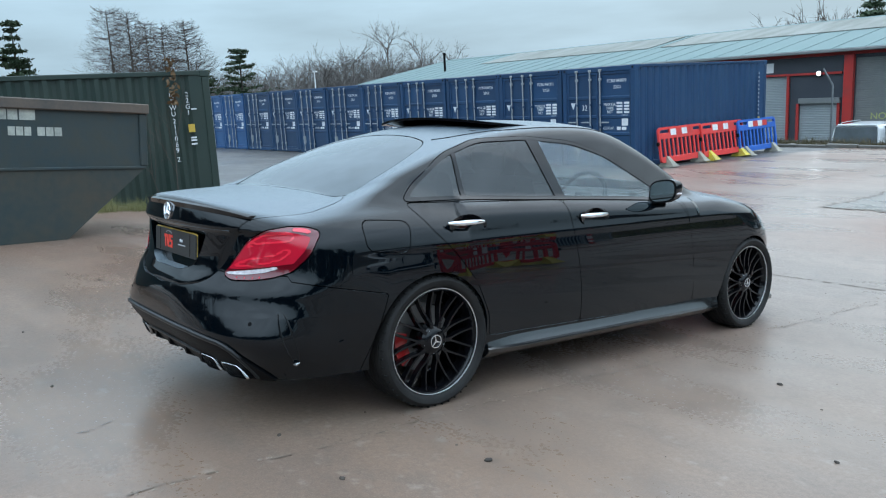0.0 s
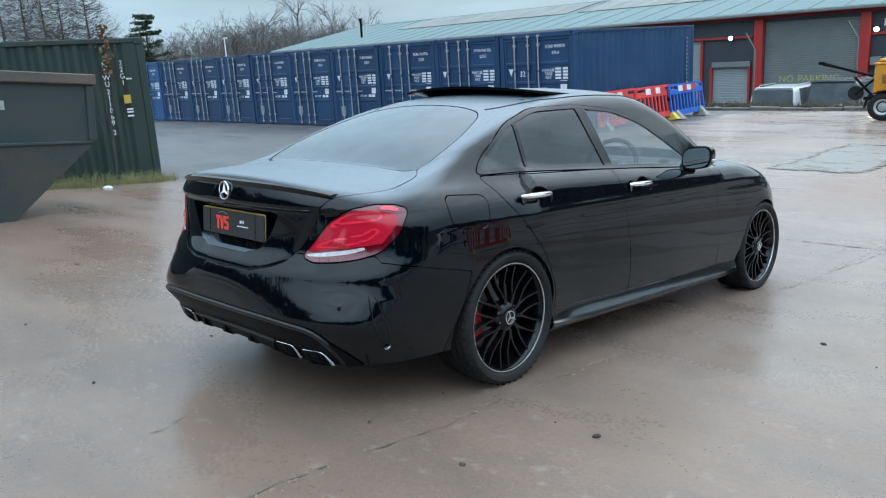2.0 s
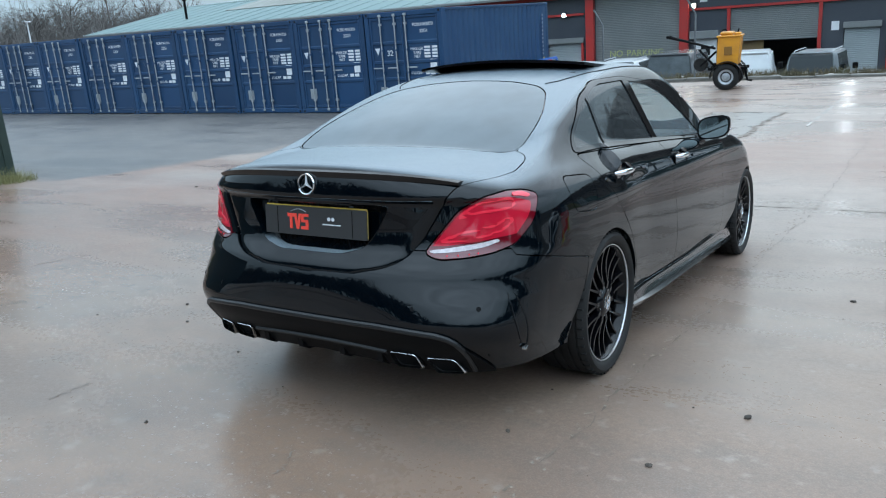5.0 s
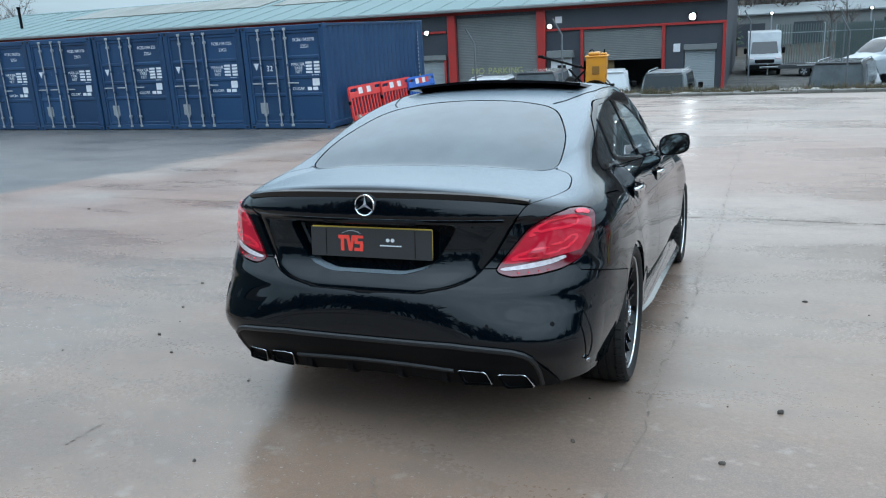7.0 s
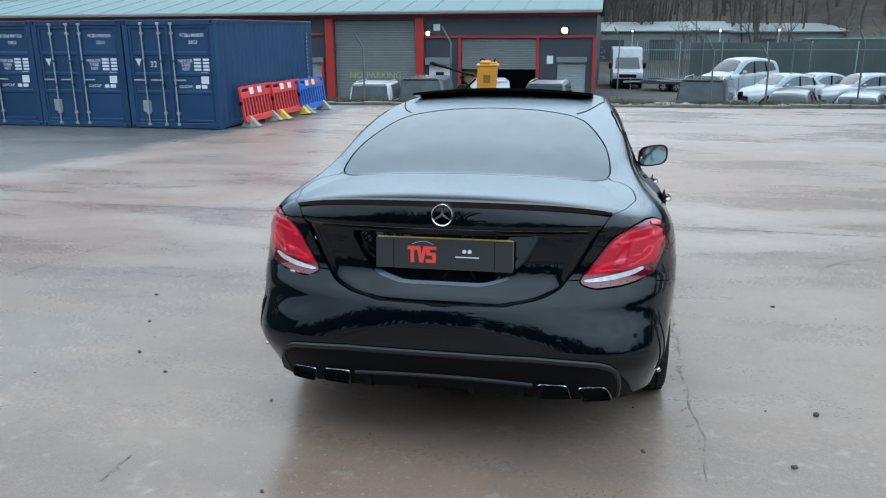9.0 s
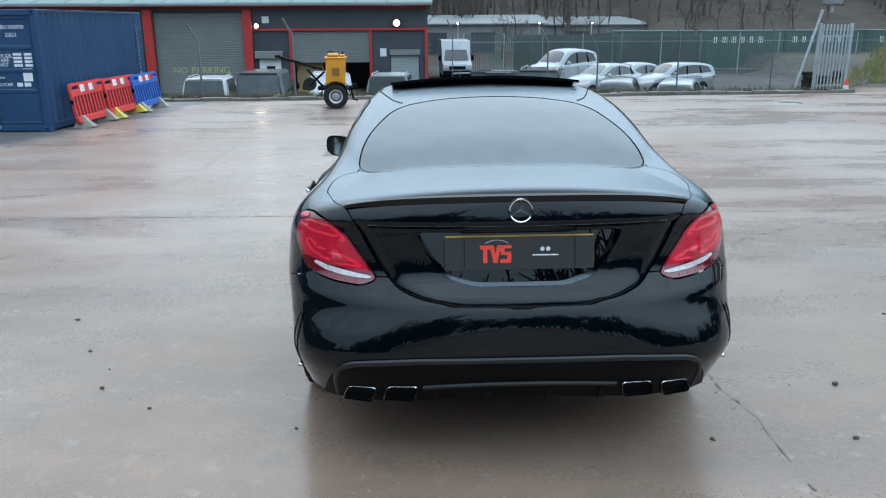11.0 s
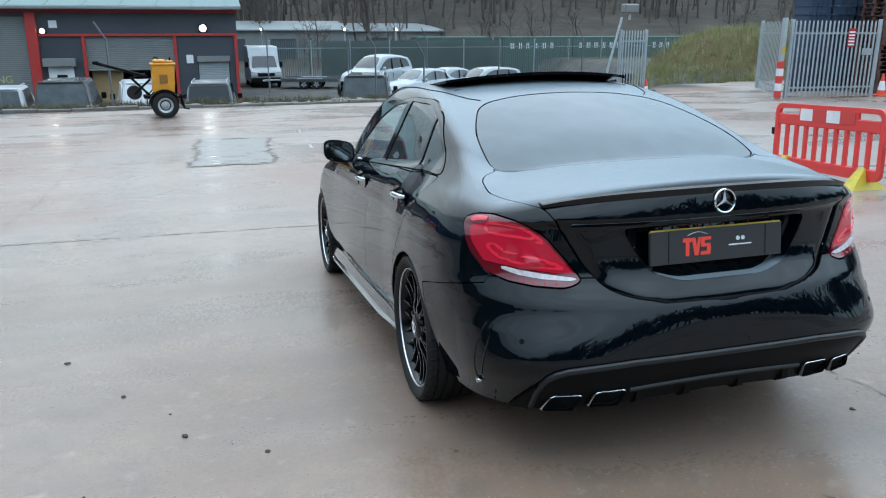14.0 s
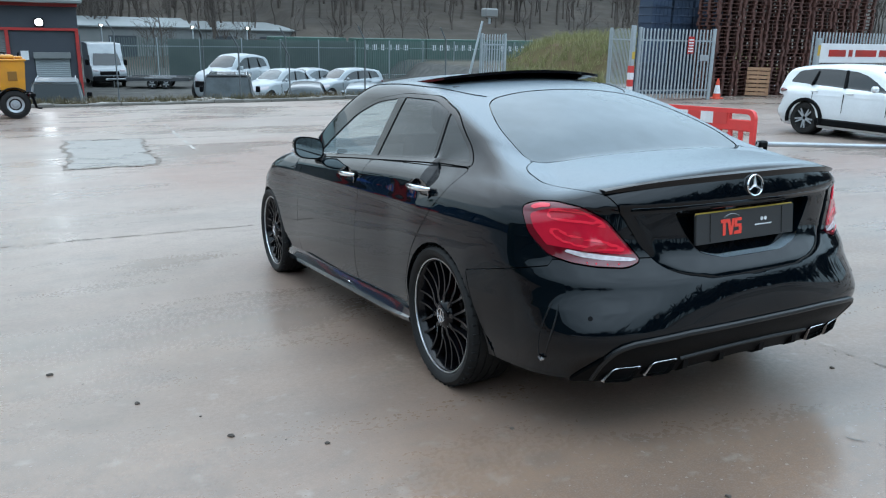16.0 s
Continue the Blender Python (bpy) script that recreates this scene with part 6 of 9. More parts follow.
    for x0, x1, z in ((-16.75, -14.66, -0.02), (-2.1, -0.56, 0.02)):
        part("shutter_box", Geo().box(x0, x1, fy - 0.16, fy - 0.004, z, z + 0.27, 0.01), SHUTTER, b, "steel shutter housing")
    # open half of the second door: dim bay with stored timber board
    part("bay_floor", Geo().box(-7.1, -3.15, fy + 0.2, fy + 6, low - 0.05, low + 0.01), SHUTTER, b)
    part("bay_back_wall", Geo().box(-7.4, -2.9, fy + 6, fy + 6.1, low, 1.3), CLAD, b)
    part("timber_board", Geo().box(-7.0, -5.6, fy + 0.5, fy + 0.56, low, -0.36, 0.01), material("plywood_board", (0.30, 0.20, 0.09), 0.6, second=(0.24, 0.16, 0.08), scale=2, fine=30), b, "leaning plywood board")
    # kiosk window with white blind and signs
    part("window_hood", Geo().box(-8.95, -7.55, fy - 0.4, fy - 0.004, -0.12, 0.25, 0.02), SHUTTER, b, "grey window hood")
    part("side_hatch", Geo().box(-8.8, -7.7, fy - 0.05, fy - 0.004, -1.4, -0.14, 0.01), SIGN_WHITE, b, "pale service hatch")
    part("hatch_opening", Geo().box(-8.45, -8.0, fy - 0.062, fy - 0.045, -0.95, -0.5), GAP, b)
    part("wall_sign", Geo().box(-8.55, -8.2, fy - 0.03, fy - 0.004, 1.62, 1.95), SIGN_WHITE, b, "small white wall sign")
    part("wall_sign", Geo().box(-2.6, -2.28, fy - 0.03, fy - 0.004, -0.05, 0.35), SIGN_WHITE, b)
    part("wall_sign", Geo().box(-18.6, -18.2, fy - 0.03, fy - 0.004, 1.6, 2.1), SIGN_WHITE, b)
    for word, off in (("NO", -1.13), ("PARKING", 0.42)):
        writing("door_lettering", word, 0.46, FADED_YELLOW, b, pose(-11.75 + off, fy + 0.035, -0.70) @ pose(0, 0, 0, 90), 0.004, 1.02)
    floodlight(b, -8.82, fy, 1.48, FLOOD_WARM)
    floodlight(b, -1.73, fy, 1.60, FLOOD, 0.19)
    floodlight(b, -15.74, fy, 1.46, FLOOD)
    part("flue_pipe", Geo().tube([(-49.1, 41.0, 2.9), (-49.1, 41.0, 4.7)], 0.10, 12), MATT, b, "dark flue pipe")
    part("flue_collar", Geo().tube([(-49.1, 41.0, 4.62), (-49.1, 41.0, 4.78)], 0.14, 12), MATT, b)
    return b


shed()


DULL_STEEL = material("dull_galvanised_steel", (0.15, 0.16, 0.165), 0.6, metal=0.3, second=(0.10, 0.11, 0.115), scale=4, fine=50)


def cranked_post(x, y, top, name="fence_post"):
    z = ground_z(x, y)
    p = lone(name, Geo().tube([(0, 0, 0), (0, 0, top - z - 0.5), (-0.28, -0.05, top - z)], 0.030, 8), DULL_STEEL, "galvanised fence post with cranked top", "post", pose(x, y, z), "cranked fence posts")
    return p


for px, py, tz in ((-7.4, 21.95, 1.62), (-4.45, 21.95, 1.78), (1.05, 36.0, 1.75), (4.9, 36.0, 1.7), (8.9, 36.0, 1.6), (4.1, 25.3, 1.40), (5.93, 25.4, 1.1), (8.86, 25.4, 1.70), (12.3, 25.4, 1.72)):
    cranked_post(px, py, tz)


# ---------------------------------------------------------------- barriers, kerb, mixer
ORANGE_RED = material("red_barrier_plastic", (0.72, 0.045, 0.042), 0.42, second=(0.60, 0.045, 0.04), scale=3, fine=40, rvar=0.08)
BARRIER_BLUE = material("blue_barrier_plastic", (0.02, 0.13, 0.50), 0.42, second=(0.02, 0.10, 0.40), scale=3, fine=40)
FOOT_YELLOW = material("yellow_barrier_foot", (0.60, 0.46, 0.02), 0.5, second=(0.35, 0.29, 0.06), scale=5, fine=40)
FOOT_GREY = material("dirty_barrier_foot", (0.30, 0.28, 0.22), 0.6, second=(0.18, 0.17, 0.14), scale=5, fine=40)
REFLECT_RED = material("red_reflective_sheet", (0.55, 0.05, 0.045), 0.3)
REFLECT_WHITE = material("white_reflective_sheet", (0.75, 0.75, 0.76), 0.3, second=(0.6, 0.6, 0.61), scale=6, fine=50)
MIXER_YELLOW = material("yellow_machine_paint", (0.60, 0.25, 0.012), 0.4, second=(0.48, 0.20, 0.02), scale=4, fine=40, rvar=0.1)


def barrier(plastic, m, label, foot, slots="bars", group=""):
    """Moulded road barrier, 2 m by 1 m; stands on local y = 0 and runs along x."""
    b = thing("road_barrier", label, "barrier", m, group)
    o = rounded([(-1.0, 0.12), (1.0, 0.12), (1.0, 1.02), (-1.0, 1.02)], 0.14, 6)
    i2 = rounded([(-0.935, 0.20), (0.935, 0.20), (0.935, 0.955), (-0.935, 0.955)], 0.085, 6)
    g, n = Geo(), len(o)
    for ring, y in ((o, -0.028), (o, 0.028), (i2, 0.028), (i2, -0.028)):
        g.v += [(u, y, v) for u, v in ring]
    for a in range(4):
        for j in range(n):
            g.f.append((a * n + j, a * n + (j + 1) % n, (a + 1) % 4 * n + (j + 1) % n, (a + 1) % 4 * n + j))
    part("frame", g, plastic, b, "", None, 30)
    part("mid_rail", Geo().box(-0.94, 0.94, -0.026, 0.026, 0.72, 0.875, 0.012), plastic, b)
    part("sheet_panel", Geo().box(-0.52, 0.56, -0.025, 0.025, 0.86, 0.96, 0.006), plastic, b)
    part("bottom_rail", Geo().box(-0.94, 0.94, -0.026, 0.026, 0.19, 0.27, 0.012), plastic, b)
    k = 10
    for j in range(1, k):
        x = -0.945 + 1.89 * j / k
        part("upright", Geo().box(x - 0.032, x + 0.032, -0.022, 0.022, 0.25, 0.75, 0.008), plastic, b)
    for j, (x0, x1) in enumerate(((-0.48, -0.24), (-0.24, 0.02), (0.02, 0.26), (0.26, 0.52))):
        part("reflective_sheet", Geo().box(x0, x1, -0.033, -0.027, 0.80, 0.96), REFLECT_WHITE if j % 2 == 0 else REFLECT_RED, b)
    for s in (-1, 1):
        x = s * 0.72
        f = Geo().add([(x - 0.05, -0.04, 0.28), (x + 0.05, -0.04, 0.28), (x + 0.05, 0.04, 0.28), (x - 0.05, 0.04, 0.28),
                       (x - 0.14, -0.26, 0.0), (x + 0.14, -0.26, 0.0), (x + 0.14, 0.26, 0.0), (x - 0.14, 0.26, 0.0),
                       (x - 0.10, -0.20, 0.06), (x + 0.10, -0.20, 0.06), (x + 0.10, 0.20, 0.06), (x - 0.10, 0.20, 0.06)],
                      [(0, 1, 2, 3), (8, 9, 1, 0), (9, 10, 2, 1), (10, 11, 3, 2), (11, 8, 0, 3), (4, 5, 9, 8), (5, 6, 10, 9), (6, 7, 11, 10), (7, 4, 8, 11), (7, 6, 5, 4)])
        part("foot", f, foot, b, "", None, 30)
    part("end_clip", Geo().box(-1.07, -0.99, -0.03, 0.03, 0.56, 0.66, 0.01), MATT, b)
    return b


def on_ground(x, y, rz=0.0, rx=0.0, dz=0.0):
    return pose(x, y, ground_z(x, y) + dz, rx, 0, rz)


barrier(ORANGE_RED, pose(6.25, 5.55, -0.435, 0, 0, 267) @ pose(0, 0, 0, 0, -2.6, 0) @ Matrix.Diagonal((1.05, 1, 1, 1)), "red plastic road barrier with yellow feet", FOOT_YELLOW)
barrier(ORANGE_RED, pose(-8.20, 15.55, -0.66, -8, 0, 91), "faded red plastic barrier leaning by the container", FOOT_GREY, group="barriers by the container")
barrier(ORANGE_RED, pose(-8.13, 17.4, -0.67, -9, 0, 89), "red plastic barrier leaning by the container, dirty feet", FOOT_YELLOW, group="barriers by the container")
barrier(BARRIER_BLUE, pose(-8.06, 19.05, -0.69, -8, 0, 90), "blue plastic barrier leaning by the container", FOOT_GREY, "none", group="barriers by the container")


def swing_bar():
    b = thing("swing_gate_bar", "galvanised horizontal gate bar on a black bracket post", "gate")
    part("bar", Geo().tube([(6.10, 4.40, 0.20), (12.6, 3.50, -0.10)], 0.034, 12), STEEL, b)
    part("bracket", Geo().box(6.22, 6.26, 4.35, 4.40, -0.02, 0.20, 0.008), MATT, b, "black hanging bracket")
    part("clamp", Geo().box(6.10, 6.26, 4.34, 4.44, 0.155, 0.24, 0.02), MATT, b)
    z2 = ground_z(12.5, 3.47)
    part("post", Geo().box(12.48, 12.58, 3.42, 3.52, z2, -0.05, 0.01), STEEL, b)


swing_bar()

CONCRETE = material("weathered_concrete_kerb", (0.17, 0.16, 0.145), 0.75, second=(0.09, 0.085, 0.072), scale=3, fine=40, bump=0.006, random=0.15)
kerb = thing("kerb", "low weathered concrete kerb along the yard's far edge", "kerb", None, "", "structure")
stone = Geo().box(-0.445, 0.445, -0.07, 0.07, -0.15, 0.10, 0.02).mesh("kerb_stone", CONCRETE)


def edge_y(x):
    """Line of the kerb."""
    return 21.6 + 0.055 * (x + 8) + (0.35 if x > 6 else 0)


for i in range(28):
    x = -10.5 + 0.9 * i
    y = edge_y(x)
    part("kerb_stone", stone, CONCRETE, kerb, "", pose(x, y, ground_z(x, y) + random.uniform(-0.03, 0.02), random.uniform(-3, 3), random.uniform(-1.5, 1.5), 3 + random.uniform(-1.5, 1.5)))


def mixer():
    m = pose(-2.90, 19.55, ground_z(-2.9, 19.5), 0, 0, 6)
    t = thing("towable_mixer", "yellow towable site mixer on two wheels with raised drawbar", "mixer", m)
    body = part("hopper", Geo().prism(rounded([(-0.27, 0.66), (0.27, 0.62), (0.32, 1.36), (-0.24, 1.40)], 0.05, 4), -0.55, 0.15, "y"), MIXER_YELLOW, t, "yellow hopper body")
    part("hopper_rim", Geo().box(-0.28, 0.35, -0.58, 0.18, 1.36, 1.41, 0.015), MIXER_YELLOW, body)
    part("engine_cover", Geo().box(-0.20, 0.12, -0.50, 0.10, 1.41, 1.50, 0.03).box(0.14, 0.30, -0.40, 0.0, 1.41, 1.47, 0.02), MIXER_YELLOW, body)
    part("warning_label", Geo().box(-0.08, 0.12, -0.565, -0.548, 0.90, 1.12, 0.002), material("brown_label", (0.20, 0.09, 0.01), 0.5), body)
    part("lifting_eye", Geo().tube([(-0.12 + 0.06 * math.cos(a), -0.2, 1.50 + 0.06 * math.sin(a)) for a in np.linspace(0, math.pi, 9)], 0.014, 6), MATT, body)
    part("exhaust_stub", Geo().tube([(0.22, -0.2, 1.45), (0.24, -0.2, 1.56)], 0.02, 8), MATT, body)
    part("axle", Geo().tube([(0, -0.72, 0.34), (0, 0.62, 0.34)], 0.04, 10), MATT, t)
    part("chassis_frame", Geo().box(-0.5, 0.5, -0.42, -0.34, 0.50, 0.58, 0.01).box(-0.5, 0.5, 0.10, 0.18, 0.50, 0.58, 0.01).box(-0.08, 0.08, -0.4, 0.15, 0.36, 0.52, 0.01), MATT, t)
    part("drawbar", Geo().tube([(-0.30, -0.12, 0.52), (-0.78, -0.12, 1.05), (-0.40, -0.12, 1.12)], 0.035, 8), MATT, t, "dark steel drawbar")
    part("drawbar_arm", Geo().tube([(-0.35, -0.12, 1.06), (-1.05, -0.12, 1.27), (-1.58, -0.12, 1.42)], [0.03, 0.035, 0.045], 8), MATT, t)
    part("strut", Geo().tube([(-0.30, -0.30, 1.00), (-0.72, -0.25, 0.62)], 0.03, 8), MATT, t)
    part("tow_hitch", Geo().box(-1.66, -1.50, -0.18, -0.06, 1.39, 1.47, 0.02), MATT, t)
    part("stand_leg", Geo().tube([(0.42, -0.30, 0.60), (0.50, -0.30, 0.22), (0.62, -0.30, 0.20)], 0.03, 8), MATT, t)
    part("jockey_wheel", Geo().lathe([(0.0, -0.05), (0.08, -0.05), (0.17, -0.06), (0.19, 0.0), (0.17, 0.06), (0.0, 0.05)], 24, "x", pose(-0.72, -0.22, 0.66, 0, 0, 90)), RUBBER, t, "small black jockey wheel")
    for y, s in ((-0.66, 1), (0.58, -1)):
        w = part("wheel", Geo().lathe([(0.10, -0.09), (0.24, -0.10), (0.33, -0.08), (0.345, -0.03), (0.345, 0.03), (0.33, 0.08), (0.24, 0.10), (0.19, 0.07), (0.10, 0.05)], 40, "x", pose(0, y, 0.345, 0, 0, -90 * s)), RUBBER, t, "road wheel with dark tyre")
        part("rim", Geo().lathe([(0.0, 0.085), (0.05, 0.085), (0.075, 0.055), (0.13, 0.05), (0.175, 0.085), (0.195, 0.09)], 32, "x", pose(0, y, 0.345, 0, 0, -90 * s)), STEEL, w, "pale steel wheel rim")
        for k in range(8):
            a = math.radians(45 * k)
            part("rim_hole", Geo().tube([(0.13 * math.cos(a), y - s * 0.050, 0.345 + 0.13 * math.sin(a)), (0.13 * math.cos(a), y - s * 0.056, 0.345 + 0.13 * math.sin(a))], 0.018, 8), GAP, w)
        part("mudguard", Geo().add([v for k in range(11) for v in ((0.42 * math.cos(math.radians(18 * k)), y - 0.13, 0.33 + 0.42 * math.sin(math.radians(18 * k))), (0.42 * math.cos(math.radians(18 * k)), y + 0.13, 0.33 + 0.42 * math.sin(math.radians(18 * k))), (0.40 * math.cos(math.radians(18 * k)), y - 0.13, 0.33 + 0.40 * math.sin(math.radians(18 * k))), (0.40 * math.cos(math.radians(18 * k)), y + 0.13, 0.33 + 0.40 * math.sin(math.radians(18 * k))))],
                                   [f for k in range(10) for f in ((4 * k, 4 * k + 1, 4 * k + 5, 4 * k + 4), (4 * k + 2, 4 * k + 6, 4 * k + 7, 4 * k + 3), (4 * k, 4 * k + 4, 4 * k + 6, 4 * k + 2), (4 * k + 1, 4 * k + 3, 4 * k + 7, 4 * k + 5))]), MATT, t)
    part("rear_lamp", Geo().box(0.30, 0.36, -0.60, -0.56, 0.52, 0.60, 0.01), LENS_DARK, t)


mixer()

CONE_RED = material("orange_cone_plastic", (0.72, 0.06, 0.02), 0.45, second=(0.55, 0.06, 0.03), scale=6, fine=50)


def cone(x, y):
    c = thing("traffic_cone", "orange traffic cone with white reflective sleeve", "cone", on_ground(x, y), "traffic cones")
    part("base", Geo().box(-0.19, 0.19, -0.19, 0.19, 0.0, 0.045, 0.015), CONE_RED, c)
    part("body", Geo().lathe([(0.15, 0.045), (0.128, 0.20)], 24, "z").lathe([(0.078, 0.50), (0.032, 0.75), (0.0, 0.76)], 24, "z"), CONE_RED, c)
    part("sleeve", Geo().lathe([(0.130, 0.195), (0.078, 0.505)], 24, "z"), REFLECT_WHITE, c, "white reflective sleeve")


cone(14.7, 24.6)
cone(20.75, 19.2)


# ---------------------------------------------------------------- parked vehicles
VAN_WHITE = material("white_vehicle_paint", (0.70, 0.72, 0.73), 0.3, coat=0.6, second=(0.60, 0.62, 0.63), scale=1.5, fine=20)
# darker and greyer than VAN_WHITE, for the vehicles farther off
GREYED_WHITE = material("greyed_white_vehicle_paint", (0.33, 0.36, 0.375), 0.4, coat=0.4, second=(0.25, 0.275, 0.29), scale=1.5, fine=20)
SILVER = material("silver_vehicle_paint", (0.22, 0.245, 0.26), 0.35, metal=0.4, coat=0.5, second=(0.26, 0.285, 0.30), scale=1.5, fine=20)
GRAPHITE = material("dark_grey_vehicle_paint", (0.05, 0.055, 0.06), 0.3, coat=0.7, second=(0.07, 0.075, 0.08), scale=1.5, fine=20)
DARK_GLASS = material("dark_vehicle_glass", (0.012, 0.016, 0.018), 0.06, spec=0.6)
FROSTED = material("dusty_vehicle_glass", (0.10, 0.118, 0.125), 0.25, second=(0.06, 0.07, 0.075), scale=3, fine=30)


def car_wheel(v, x, y, r, s):
    w = part("wheel", Geo().lathe([(r * 0.64, -0.10), (r * 0.92, -0.10), (r, -0.07), (r, 0.07), (r * 0.92, 0.10), (r * 0.66, 0.095)], 32, "x", pose(x, y, r, 0, 0, 0 if s > 0 else 180)), RUBBER, v)
    part("rim", Geo().lathe([(0.0, 0.05), (r * 0.2, 0.055), (r * 0.25, 0.03), (r * 0.56, 0.06), (r * 0.66, 0.09), (r * 0.66, -0.08)], 32, "x", pose(x, y, r, 0, 0, 0 if s > 0 else 180)), GAP, w)
    for k in range(10):
        a = math.radians(36 * k + (8 if k % 2 else -8))
        c, d = math.cos(a), math.sin(a)
        g = Geo()
        for rr, ww, xx in ((r * 0.12, 0.022, 0.075), (r * 0.64, 0.014, 0.085)):
            for dx in (xx, xx - 0.03):
                g.v += [(dx, rr * c - ww * d, rr * d + ww * c), (dx, rr * c + ww * d, rr * d - ww * c)]
        g.f = [(0, 1, 5, 4), (2, 6, 7, 3), (0, 4, 6, 2), (1, 3, 7, 5), (0, 2, 3, 1), (4, 5, 7, 6)]
        part("rim_spoke", g, STEEL, w, "", pose(x, y, r, 0, 0, 0 if s > 0 else 180))
    return w


HATCH_ROOF = curve_fn([(-1.02, 0.72), (-0.98, 0.86), (-0.94, 1.00), (-0.86, 1.17), (-0.74, 1.31), (-0.5, 1.37), (0.0, 1.41), (0.6, 1.435), (1.1, 1.43), (1.45, 1.405), (1.75, 1.32), (2.0, 1.215), (2.2, 1.12), (2.4, 1.01), (2.6, 0.90), (2.9, 0.72)])
HATCH_WAIST = curve_fn([(-1.0, -0.06), (-0.7, -0.025), (-0.3, -0.008), (0.7, 0.0), (1.4, 0.0), (2.0, -0.03), (2.6, -0.10)])
SALOON_ROOF = curve_fn([(-0.75, 0.94), (-0.5, 1.06), (-0.25, 1.20), (0.0, 1.31), (0.3, 1.39), (0.8, 1.43), (1.2, 1.43), (1.5, 1.40), (1.8, 1.31), (2.0, 1.225), (2.2, 1.12), (2.4, 1.01), (2.6, 0.90), (2.9, 0.72)])
HATCH_DLO = poly_sd(rounded([(-0.62, 1.03), (0.2, 1.0), (0.93, 0.975), (1.75, 0.945), (2.03, 0.930), (1.90, 1.0), (1.65, 1.13), (1.40, 1.235), (1.1, 1.30), (0.5, 1.325), (0.0, 1.315), (-0.45, 1.26)], 0.07))
SALOON_DLO = poly_sd(rounded([(-0.2, 1.0), (0.24, 0.995), (0.93, 0.973), (1.75, 0.943), (2.03, 0.930), (1.90, 1.005), (1.65, 1.13), (1.40, 1.235), (1.1, 1.30), (0.8, 1.32), (0.4, 1.30), (0.05, 1.20)], 0.07))
SHAPES = {}


def shape_cuts(kind):
    """Pieces of a parked car's skin, worked out once for each kind."""
    if kind in SHAPES:
        return SHAPES[kind]
    roofline, waist = (HATCH_ROOF, HATCH_WAIST) if kind == "hatch" else (SALOON_ROOF, WAIST)
    dlo = HATCH_DLO if kind == "hatch" else SALOON_DLO

    def shape(x, y, z):
        return -smin(-tub(x, y, z), -cabin(x, y, z, roofline, waist), 0.035)

    p, q = skin_grid(shape, 2)
    c = (p, q, [])
    for cy in (0.0, 2.84):
        c = clip(*c, arch(cy, 0.352))
    side = lambda x, y, z: np.where(x > 0.4, dlo(y, z), -1.0)
    if kind == "hatch":
        back = lambda x, y, z: np.where((y < -0.55) & (z > 0.9), np.minimum(np.minimum(z - 1.0, 1.285 - z), 0.60 - x), -1.0)
    else:
        back = lambda x, y, z: np.where((y < 0.2) & (z > 0.98), np.minimum(np.minimum(0.16 - y, y + 0.50), 0.56 - x), -1.0)
    rest = c
    for fn in (side, back, r_screen, r_head):
        rest = clip(*rest, outside(fn, 0.0))
    SHAPES[kind] = {"shape": shape, "body": rest, "side": clip(*c, inside(side, 0.0)), "back": clip(*c, inside(back, 0.0)), "screen": clip(*c, inside(r_screen, 0.0)), "head": clip(*c, inside(r_head, 0.0)), "meshes": {}}
    return SHAPES[kind]


